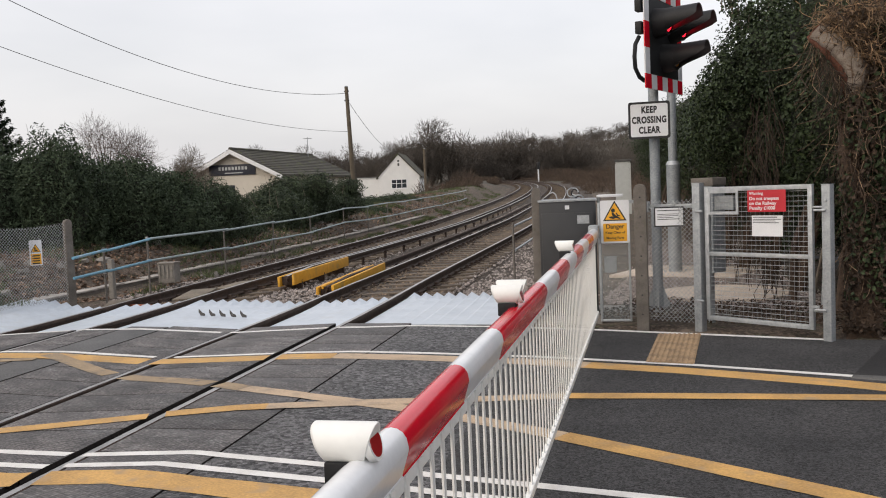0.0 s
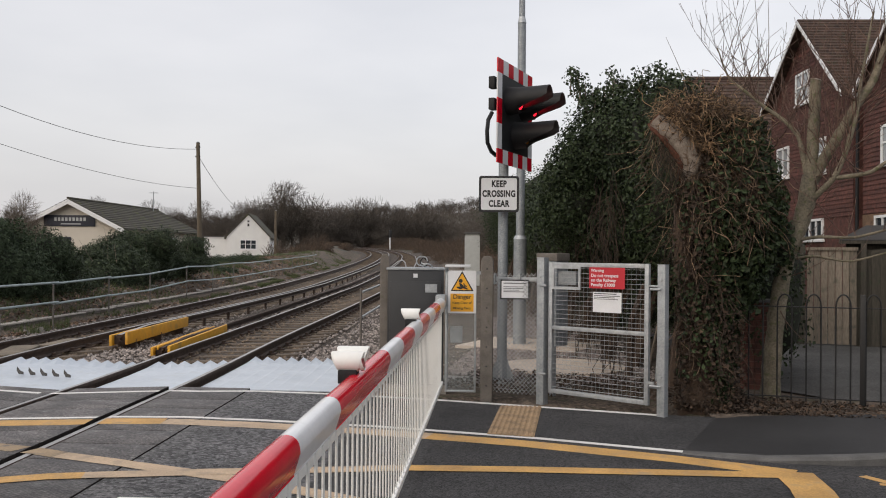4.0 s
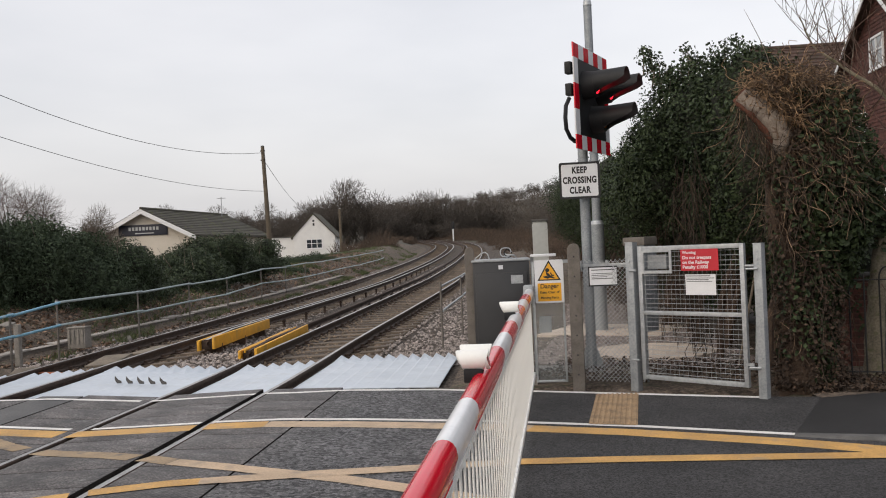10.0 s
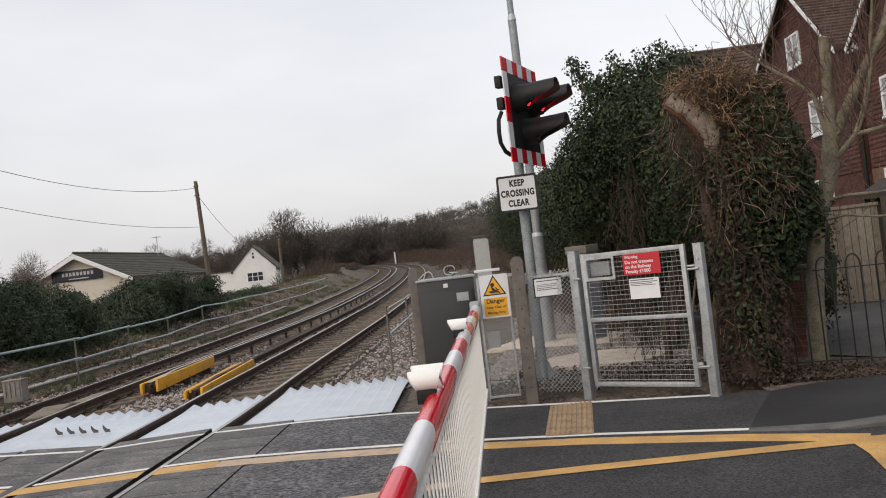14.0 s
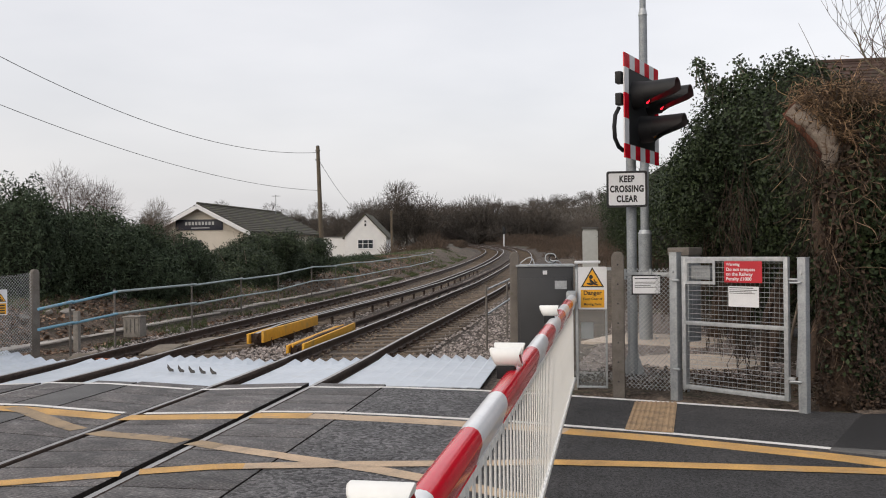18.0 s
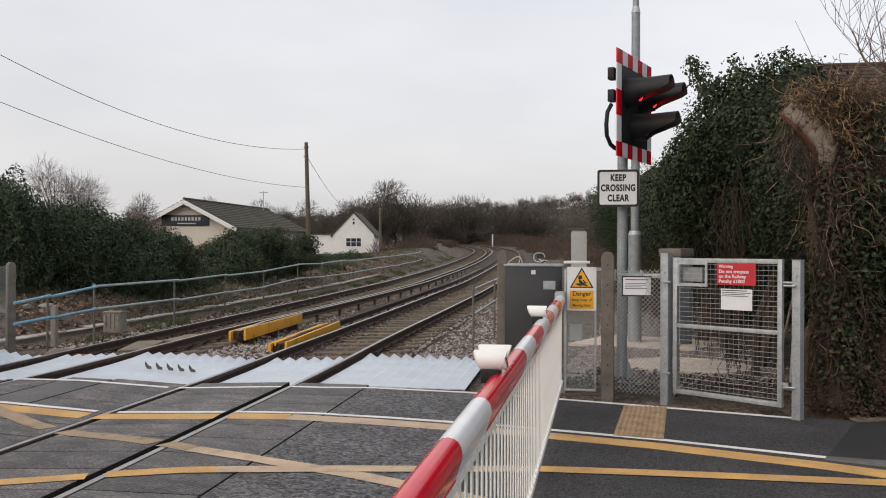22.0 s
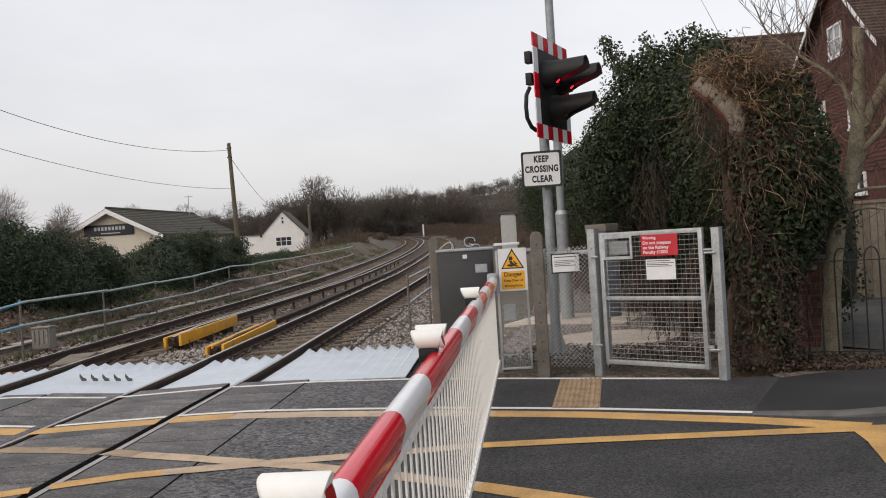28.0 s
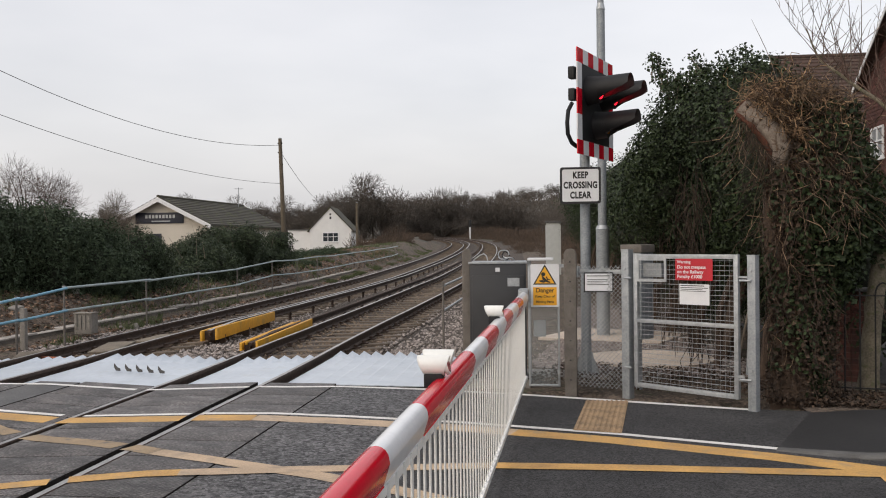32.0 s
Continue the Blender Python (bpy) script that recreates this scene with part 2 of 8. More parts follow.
OLIVE_GREY = mat("weathered_grey_paint", (0.066, 0.062, 0.055), (0.042, 0.04, 0.036), scale=4, fine=90, rough=0.5, bump=0.06, wear=(0.085, 0.08, 0.07))
BOARD_YELLOW = mat("yellow_board", (0.80, 0.42, 0.035), (0.66, 0.33, 0.03), scale=1.5, fine=12, rough=0.55, bump=0.05, wear=(0.52, 0.30, 0.07))
BLUE_PIPE = mat("blue_pipe", (0.20, 0.45, 0.60), (0.13, 0.30, 0.42), scale=2, fine=30, rough=0.5, bump=0.05, wear=(0.40, 0.46, 0.48))
PALE_PIPE = mat("faded_pipe", (0.40, 0.47, 0.475), (0.24, 0.31, 0.33), scale=2, fine=30, rough=0.55, bump=0.05)
SOIL = mat("soil_and_litter", (0.165, 0.125, 0.096), (0.048, 0.039, 0.030), scale=1.5, fine=30, rough=1.0, bump=1.0, mix=0.6, dist=0.03, wear=(0.05, 0.06, 0.025), speck=(22, 0.45))
GRASS = mat("grass", (0.125, 0.15, 0.06), (0.065, 0.078, 0.036), scale=8, fine=60, rough=1.0, bump=0.5, island=0.3)
LEAF_IVY = mat("ivy_leaf", (0.048, 0.068, 0.030), (0.019, 0.029, 0.014), spec=0.18, scale=3, fine=40, rough=0.5, bump=0.0, island=0.55)
LEAF_HEDGE = mat("hedge_leaf", (0.074, 0.098, 0.056), (0.040, 0.058, 0.036), spec=0.12, scale=2, fine=30, rough=0.6, bump=0.0, island=0.5)
LEAF_LAUREL = mat("laurel_leaf", (0.070, 0.092, 0.048), (0.024, 0.036, 0.021), spec=0.2, scale=2, fine=30, rough=0.5, bump=0.0, island=0.5)
LEAF_CONIFER = mat("conifer_leaf", (0.026, 0.040, 0.020), (0.010, 0.018, 0.009), spec=0.12, scale=2, fine=30, rough=0.7, bump=0.0, island=0.5)
LEAF_DEAD = mat("dead_ivy", (0.082, 0.052, 0.034), (0.030, 0.021, 0.015), scale=6, fine=40, rough=0.9, bump=0.0, island=0.5)
TWIG = mat("twig_bark", (0.20, 0.16, 0.125), (0.10, 0.08, 0.062), scale=6, fine=60, rough=0.95, bump=0.2, island=0.3)
TWIG_RED = mat("red_brown_twig", (0.17, 0.105, 0.078), (0.075, 0.047, 0.037), scale=6, fine=60, rough=0.9, bump=0.2, island=0.4)
TWIG_FAR = mat("far_twigs", (0.125, 0.105, 0.088), (0.075, 0.064, 0.053), scale=1, fine=6, rough=1.0, bump=0.0, island=0.35)
TWIG_RUST = mat("rusty_scrub", (0.115, 0.08, 0.056), (0.06, 0.044, 0.033), scale=1, fine=6, rough=1.0, bump=0.0, island=0.4)
TWIG_PINK = mat("pinkish_twig", (0.155, 0.112, 0.098), (0.08, 0.058, 0.05), scale=6, fine=60, rough=0.95, bump=0.0, island=0.35)
POST_CONCRETE = mat("weathered_post_concrete", (0.205, 0.182, 0.16), (0.105, 0.094, 0.083), scale=6, fine=130, rough=0.92, bump=0.45, wear=(0.12, 0.11, 0.085))
GALV_AGED = mat("aged_galvanised_steel", (0.36, 0.385, 0.405), (0.22, 0.24, 0.255), scale=9, fine=55, rough=0.62, metal=0.4, bump=0.08, mix=0.6)
BARK = mat("grey_green_bark", (0.25, 0.215, 0.155), (0.10, 0.088, 0.064), scale=5, fine=45, rough=0.95, bump=0.6, wear=(0.10, 0.11, 0.045))
BARK_BROWN = mat("brown_bark", (0.10, 0.066, 0.044), (0.045, 0.03, 0.022), scale=5, fine=40, rough=0.95, bump=0.7)
POST_GREY = mat("grey_brown_post", (0.19, 0.17, 0.15), (0.105, 0.095, 0.085), scale=6, fine=50, rough=0.8, bump=0.2)
FADED_LINE = mat("faded_buff_paint", (0.40, 0.29, 0.17), (0.20, 0.15, 0.10), scale=2.5, fine=60, rough=0.7, bump=0.3, mix=0.45, wear=(0.13, 0.115, 0.10))
STRAW = mat("dead_straw_stems", (0.27, 0.185, 0.115), (0.09, 0.058, 0.036), scale=8, fine=40, rough=0.9, bump=0.0, island=0.55)
OLD_WOOD = mat("weathered_bare_wood", (0.36, 0.31, 0.265), (0.19, 0.155, 0.125), scale=9, fine=60, rough=0.95, bump=0.6, wear=(0.12, 0.075, 0.05))
RED_WOOD = mat("reddish_torn_bark", (0.17, 0.066, 0.042), (0.06, 0.027, 0.018), scale=9, fine=60, rough=0.95, bump=0.7)
CUT_WOOD = mat("cut_wood", (0.46, 0.33, 0.22), (0.28, 0.17, 0.10), scale=7, fine=50, rough=0.9, bump=0.3)
POLE_WOOD = mat("pole_wood", (0.15, 0.12, 0.085), (0.085, 0.07, 0.05), scale=3, fine=50, rough=0.9, bump=0.3)
FENCE_PALE = mat("pale_fence_timber", (0.27, 0.225, 0.172), (0.135, 0.112, 0.088), scale=3, fine=50, rough=0.9, bump=0.4, obj=0.15, streak=(1, 1, 0.15), wear=(0.12, 0.115, 0.085))
FENCE_WOOD = mat("fence_timber", (0.078, 0.068, 0.052), (0.036, 0.033, 0.026), scale=3, fine=50, rough=0.9, bump=0.4, obj=0.15, streak=(1, 1, 0.15), wear=(0.05, 0.055, 0.035))
BRICK = mat("red_brick", (0.118, 0.044, 0.033), (0.05, 0.021, 0.017), scale=5, fine=26, rough=0.9, bump=0.5, obj=0.25, mix=0.6, speck=(9, 0.25))
MORTAR = mat("mortar", (0.20, 0.12, 0.095), (0.13, 0.08, 0.065), scale=5, fine=60, rough=0.95, bump=0.3)
TILE = mat("roof_tile", (0.085, 0.05, 0.038), (0.045, 0.028, 0.023), scale=3, fine=40, rough=0.9, bump=0.4, wear=(0.055, 0.055, 0.03), speck=(6, 0.3))
MOSS_TILE = mat("mossy_roof_tile", (0.085, 0.078, 0.062), (0.05, 0.046, 0.038), scale=1.2, fine=25, rough=0.95, bump=0.4, wear=(0.105, 0.115, 0.035))
RENDER_CREAM = mat("cream_wall", (0.64, 0.59, 0.51), (0.54, 0.50, 0.43), scale=1, fine=30, rough=0.9, bump=0.1)
RENDER_WHITE = mat("white_wall", (0.78, 0.78, 0.76), (0.66, 0.66, 0.65), scale=1, fine=30, rough=0.9, bump=0.1)
UPVC = mat("white_frame", (0.78, 0.79, 0.80), (0.70, 0.71, 0.72), rough=0.4, bump=0.0)
NAVY = mat("navy_board", (0.022, 0.026, 0.045), (0.016, 0.018, 0.03), rough=0.5, bump=0.0)
HILL = mat("wooded_hill", (0.082, 0.070, 0.052), (0.04, 0.036, 0.028), scale=0.05, fine=0.4, rough=1.0, bump=0.0, wear=(0.08, 0.085, 0.045))
WINDOW = glass("window_glass", (0.035, 0.042, 0.05), 0.04)
PANE = glass("blind_behind_glass", (0.27, 0.29, 0.30), 0.08)
POLYCARB = glass("polycarbonate", (0.42, 0.45, 0.45), 0.06, clear=0.88)
LENS_RED = glass("red_lens", (0.35, 0.01, 0.012), 0.15)
LAMP_RED = glow("lit_red_lamp", (0.9, 0.012, 0.03), 3.0)
HOOD_LINING = mat("hood_lining", (0.05, 0.045, 0.046), (0.035, 0.032, 0.033), rough=0.4, bump=0.0, spec=0.6)


# ---- mesh helpers ----
def new_bm():
    return bmesh.new()


def box(bm, x0, x1, y0, y1, z0, z1, m=None, bevel=0.0):
    c = Matrix.LocRotScale(((x0 + x1) / 2, (y0 + y1) / 2, (z0 + z1) / 2), None, (abs(x1 - x0), abs(y1 - y0), abs(z1 - z0)))
    made = bmesh.ops.create_cube(bm, size=1.0, matrix=(m @ c) if m else c)
    if bevel:
        edges = list({e for v in made["verts"] for e in v.link_edges})
        bmesh.ops.bevel(bm, geom=edges, offset=bevel, segments=2, affect="EDGES", profile=0.6)
    return bm


def cyl(bm, p0, p1, r0, r1=None, seg=14, caps=True):
    p0, p1 = Vector(p0), Vector(p1)
    d = p1 - p0
    q = d.to_track_quat("Z", "Y").to_matrix().to_4x4()
    bmesh.ops.create_cone(bm, cap_ends=caps, segments=seg, radius1=r0, radius2=r0 if r1 is None else r1, depth=d.length, matrix=Matrix.Translation((p0 + p1) / 2) @ q)
    return bm


def tube(bm, pts, r, seg=8):
    pts = [Vector(p) for p in pts]
    rings = []
    for i, p in enumerate(pts):
        d = (pts[min(i + 1, len(pts) - 1)] - pts[max(i - 1, 0)]).normalized()
        a = d.orthogonal().normalized() if i == 0 else (rings[-1][1] - d * rings[-1][1].dot(d)).normalized()
        b = d.cross(a)
        rr = r[i] if isinstance(r, (list, tuple)) else r
        rings.append(([bm.verts.new(p + rr * (math.cos(k * math.tau / seg) * a + math.sin(k * math.tau / seg) * b)) for k in range(seg)], a))
    for (ra, _), (rb, _) in zip(rings, rings[1:]):
        for k in range(seg):
            bm.faces.new((ra[k], ra[(k + 1) % seg], rb[(k + 1) % seg], rb[k]))
    bm.faces.new(rings[0][0][::-1])
    bm.faces.new(rings[-1][0])
    return bm


def prism(bm, pts, z0, z1, m=None):
    """A plate from a flat outline in x, y."""
    lo = [bm.verts.new((m or Matrix()) @ Vector((x, y, z0))) for x, y in pts]
    hi = [bm.verts.new((m or Matrix()) @ Vector((x, y, z1))) for x, y in pts]
    bm.faces.new(lo[::-1])
    bm.faces.new(hi)
    for i in range(len(pts)):
        j = (i + 1) % len(pts)
        bm.faces.new((lo[i], lo[j], hi[j], hi[i]))
    bmesh.ops.recalc_face_normals(bm, faces=bm.faces)
    return bm


def mesh_of(name, bm, material, smooth=True):
    me = bpy.data.meshes.new(name)
    bm.to_mesh(me)
    bm.free()
    for m in material if isinstance(material, (list, tuple)) else [material]:
        me.materials.append(m)
    if smooth:
        me.shade_smooth()
        me.set_sharp_from_angle(angle=radians(38))
    return me


def part(name, bm, material, parent=None, label="", at=None):
    ob = new(name, mesh_of(name, bm, material) if isinstance(bm, bmesh.types.BMesh) else bm)
    ob.parent = parent
    if at is not None:
        ob.matrix_basis = at
    return tagged(ob, label)


def thing(name, label, category, m=None, group="", kind=""):
    ob = new(name)
    ob.empty_display_size = 0.2
    if m is not None:
        ob.matrix_basis = m
    return tagged(ob, label, category, group, kind)


def solo(name, bm, material, label, category="", kind="", group=""):
    return tagged(part(name, bm, material), label, category, group, kind)


def quads(name, verts, faces, material, smooth=False):
    me = bpy.data.meshes.new(name)
    me.from_pydata(verts, [], faces)
    for m in material if isinstance(material, (list, tuple)) else [material]:
        me.materials.append(m)
    if smooth:
        me.shade_smooth()
    return me


def leaves(name, places, normals, size, material, seed=0, jitter=0.7, long=1.5):
    """Many small bent leaves round the given places."""
    rng = np.random.default_rng(seed)
    n = len(places)
    nrm = normals + rng.normal(0, jitter, (n, 3))
    nrm /= np.linalg.norm(nrm, axis=1)[:, None] + 1e-9
    a = np.cross(nrm, rng.normal(0, 1, (n, 3)))
    a /= np.linalg.norm(a, axis=1)[:, None] + 1e-9
    b = np.cross(nrm, a)
    s = (size * rng.uniform(0.6, 1.4, n))[:, None]
    v = np.stack([places - a * s * long * 0.5, places - b * s * 0.45 + nrm * s * 0.12, places + a * s * long * 0.5, places + b * s * 0.45 + nrm * s * 0.12], 1).reshape(-1, 3)
    f = np.arange(4 * n).reshape(-1, 4)
    return quads(name, v.tolist(), f.tolist(), material)


def sticks(name, segs, material, sides=3):
    """Thin tapered sticks, each p0, p1, r0, r1, in one mesh."""
    p0 = np.array([s[0] for s in segs], float)
    p1 = np.array([s[1] for s in segs], float)
    r0 = np.array([s[2] for s in segs])[:, None]
    r1 = np.array([s[3] for s in segs])[:, None]
    d = p1 - p0
    d /= np.linalg.norm(d, axis=1)[:, None] + 1e-9
    a = np.cross(d, np.where(np.abs(d[:, 2:]) < 0.9, [[0, 0, 1.0]], [[1.0, 0, 0]]))
    a /= np.linalg.norm(a, axis=1)[:, None] + 1e-9
    b = np.cross(d, a)
    rings = []
    for p, r in ((p0, r0), (p1, r1)):
        for k in range(sides):
            w = k * math.tau / sides
            rings.append(p + r * (math.cos(w) * a + math.sin(w) * b))
    v = np.stack(rings, 1).reshape(-1, 3)
    base = np.arange(len(segs))[:, None] * 2 * sides
    f = np.concatenate([base + [k, (k + 1) % sides, sides + (k + 1) % sides, sides + k] for k in range(sides)])
    return quads(name, v.tolist(), f.tolist(), material, smooth=True)


def grow(seed, height, trunk_r, levels=4, kids=4, spread=0.6, lift=0.3, shrink=0.62, start=0.25, thin=0.004, wob=0.18):
    """A bare tree's limbs: lists of stick segments by level."""
    rng = random.Random(seed)
    out = [[] for _ in range(levels + 1)]

    def limb(p, d, length, r, lev):
        steps = 5 if lev == 0 else (4 if lev < 3 else 2)
        q, w = p.copy(), d.normalized()
        pts = [q.copy()]
        rad = [r]
        for i in range(steps):
            w = (w + Vector((rng.gauss(0, wob), rng.gauss(0, wob), rng.gauss(0, wob) + lift * 0.15))).normalized()
            n2 = q + w * (length / steps)
            r2 = max(thin, r * (1 - 0.72 * (i + 1) / steps))
            out[lev].append((tuple(q), tuple(n2), rad[-1], r2))
            q = n2
            pts.append(q.copy())
            rad.append(r2)
        if lev < levels:
            for k in range(kids + (2 if lev == 0 else 0)):
                s = start + (1 - start) * (k + rng.random() * 0.8) / (kids + (2 if lev == 0 else 0))
                i = min(int(s * steps), steps - 1)
                base = pts[i].lerp(pts[i + 1], s * steps - i)
                ax = w.orthogonal().normalized()
                ax.rotate(Matrix.Rotation(rng.random() * math.tau, 3, w))
                nd = (w * (1 - spread) + ax * spread * rng.uniform(0.7, 1.3) + Vector((0, 0, lift))).normalized()
                limb(base, nd, length * shrink * rng.uniform(0.7, 1.15) * (1.05 - 0.35 * s), max(thin, rad[i] * 0.55), lev + 1)

    limb(Vector((0, 0, 0)), Vector((0, 0, 1)), height * 0.62, trunk_r, 0)
    return out


def writing(text, size, material, parent, m, name="lettering", extrude=0.0008, align="CENTER", spacing=1.0, width=1.0, bold=0.02):
    cu = bpy.data.curves.new("text", "FONT")
    cu.body, cu.size, cu.extrude, cu.align_x, cu.align_y = text, size, extrude, align, "CENTER"
    cu.space_character = spacing
    cu.offset = size * bold
    tmp = bpy.data.objects.new("text", cu)
    scene.collection.objects.link(tmp)
    dg = bpy.context.evaluated_depsgraph_get()
    me = bpy.data.meshes.new_from_object(tmp.evaluated_get(dg))
    bpy.data.objects.remove(tmp)
    me.materials.clear()
    me.materials.append(material)
    if width != 1.0:
        me.transform(Matrix.Diagonal((width, 1, 1, 1)))
    return part(name, me, None, parent, at=m)


# ---- plan: u runs along the railway, v across it ----
U2 = Vector((-0.397, 0.918, 0)).normalized()
V2 = Vector((U2.y, -U2.x, 0))
RAILS = (-8.46, -7.06, -4.91, -3.48)


def bend(u):
    if u < 35:
        return 0.0
    if u < 100:
        return (u - 35) ** 2 / 1600
    if u < 150:
        return 2.64 + 0.081 * (u - 100) + 0.00193 * (u - 100) ** 2
    return 11.52 + 0.274 * (u - 150)


def rise(u, v):
    """The line climbs away from the crossing and leans into its bend."""
    if u < 12.6 or v > 10 or v < -24:
        return 0.0
    grade = float(np.interp(u, (18, 22, 30, 40, 50, 60, 100, 200, 520, 1500), (0, 0.01, 0.07, 0.19, 0.40, 0.60, 1.40, 3.5, 9.0, 9.0)))
    fade = float(np.interp(v, (-24, -15, 4, 10), (0, 1, 1, 0)))
    lean = float(np.interp(u, (18, 34), (0, 0.075)))
    centre = -7.76 if v < -5.9 else -4.2
    tilt = lean * max(-0.8, min(0.8, centre - v)) if -9.2 < v < -2.8 else 0.0
    ramp = float(np.interp(u, (12.6, 16, 20, 30, 45, 60), (0, 0.045, 0.065, 0.06, 0.03, 0))) if -9.2 < v < -2.8 else 0.0
    return grade * fade + tilt + ramp


def cant(v):
    """Height of the crossing surface across the two canted tracks."""
    return float(np.interp(v, (-14, -9.6, -8.5, -7.0, -6.2, -4.95, -3.45, -2.4, -1.0), (0.0, 0.0, -0.04, 0.03, 0.03, -0.035, 0.02, 0.015, 0.0)))


def RF(u, v, z=0.0):
    w = v - bend(u)
    return Vector((U2.x * u + V2.x * w, U2.y * u + V2.y * w, z + rise(u, v)))


def uv(x, y):
    return U2.x * x + U2.y * y, V2.x * x + V2.y * y


RAIL_M = Matrix(((V2.x, U2.x, 0, 0), (V2.y, U2.y, 0, 0), (0, 0, 1, 0), (0, 0, 0, 1)))

# ---- setting: ground, road, footway ----
L_OUT = [(-60, -14), (-15, 5.42), (-7.2, 8.83), (-6.6, 9.2), (-5.57, 9.56), (-4.41, 9.74), (-1.85, 9.96), (-1.08, 10.19), (0.03, 10.56), (0.83, 10.95), (6.0, 13.6), (40, 27)]
L_IN = [(-30, -1.9), (-12.9, 4.68), (-6.95, 6.97), (-6.2, 7.38), (-5.4, 7.66), (-4.3, 7.95), (-3.7, 8.03), (-2.7, 8.15), (-1.33, 8.2)]
OUT_V, OUT_U = zip(*[uv(*p)[::-1] for p in L_OUT])


def edge_u(v):
    return float(np.interp(v, OUT_V, OUT_U))


def hill(x, y):
    r, az = math.hypot(x, y), math.degrees(math.atan2(-x, y))
    top = float(np.interp(az, (-180, -60, 0, 12, 20, 24, 28, 33, 40, 50, 70, 120, 180), (10, 20, 36, 38, 34, 29, 25, 21, 17, 15, 12, 8, 10)))
    s = min(max((r - 190) / 420, 0), 1)
    return top * s * s * (3 - 2 * s)


def ground_z(u, v):
    p = RF(u, v)
    if u < edge_u(v) + 0.05 and v > -60 and v < 45 and u > -13:
        return -0.35
    z = -0.05
    if u > -13 and v > -30 and v < 30:
        z = float(np.interp(v, (-30, -16, -12.5, -11.0, -10.75, -10.4, -10.0, -9.2, -1.9, -1.2, 3, 30), (0.1, 0.62, 0.72, 0.30, 0.06, -0.17, -0.22, -0.34, -0.34, -0.06, -0.04, -0.04)))
        low = min(max((u - 13.2) / 3.5, 0), 1)
        if v < -9.2:
            z = z * low - 0.03 * (1 - low)
    else:
        z = -0.05 if -60 < v < 50 else 0.0
    n = noise.noise(Vector((p.x * 0.45, p.y * 0.45, 0))) * 0.5 + noise.noise(Vector((p.x * 1.7, p.y * 1.7, 3))) * 0.25
    bank = min(max((-10.6 - v) / 2.0, 0), 1) * (1 if v > -30 else 0.3)
    return z + 0.16 * n * bank * min(max((u - 13.2) / 3.5, 0.08), 1) + hill(p.x, p.y)


def spread(dense, lo, hi, step):
    a = list(np.arange(dense[0], dense[1], step))
    s, x = step, a[-1]
    while x < hi:
        s *= 1.22
        x += s
        a.append(x)
    s, x, b = step, a[0], []
    while x > lo:
        s *= 1.22
        x -= s
        b.append(x)
    return b[::-1] + a


gu, gv = spread((4, 40), -900, 1500, 0.6), spread((-22, 8), -1300, 1300, 0.6)
gverts = [tuple(RF(u, v, ground_z(u, v))) for u in gu for v in gv]
gfaces = [(i * len(gv) + j, i * len(gv) + j + 1, (i + 1) * len(gv) + j + 1, (i + 1) * len(gv) + j) for i in range(len(gu) - 1) for j in range(len(gv) - 1)]
gme = quads("ground", gverts, gfaces, [SOIL, HILL], smooth=True)
for poly in gme.polygons:
    c = poly.center
    if math.hypot(c.x, c.y) > 110:
        poly.material_index = 1
tagged(part("ground", gme, None), "rough soil with leaf litter and grass beside the railway", "ground", kind="structure")

rv = [v for v in sorted(set(list(np.arange(-45, -9.4, 1.5)) + [-9.42, -9.4, -8.5, -7, -6, -5, -3.5, -2.57, -2.55] + list(np.arange(-2, 8, 0.5)) + list(np.arange(8, 34, 2))))]
rverts, rfaces, nu = [], [], 30
for v in rv:
    sunk = -0.12 if -9.41 < v < -2.56 else 0.0
    for k in range(nu):
        u = -12 + (edge_u(v) + 12) * k / (nu - 1)
        rverts.append(tuple(RF(u, v, cant(v) + sunk)))
for i in range(len(rv) - 1):
    for k in range(nu - 1):
        rfaces.append((i * nu + k, i * nu + k + 1, (i + 1) * nu + k + 1, (i + 1) * nu + k))
rme = quads("road", rverts, [f[::-1] for f in rfaces], [ASPHALT, ASPHALT_COARSE], smooth=True)
for poly in rme.polygons:
    u, v = uv(poly.center.x, poly.center.y)
    if -2.56 < v < -0.9 and u > 3.2:
        poly.material_index = 1
tagged(part("road", rme, None), "dark asphalt road crossing the railway", "road", kind="structure")


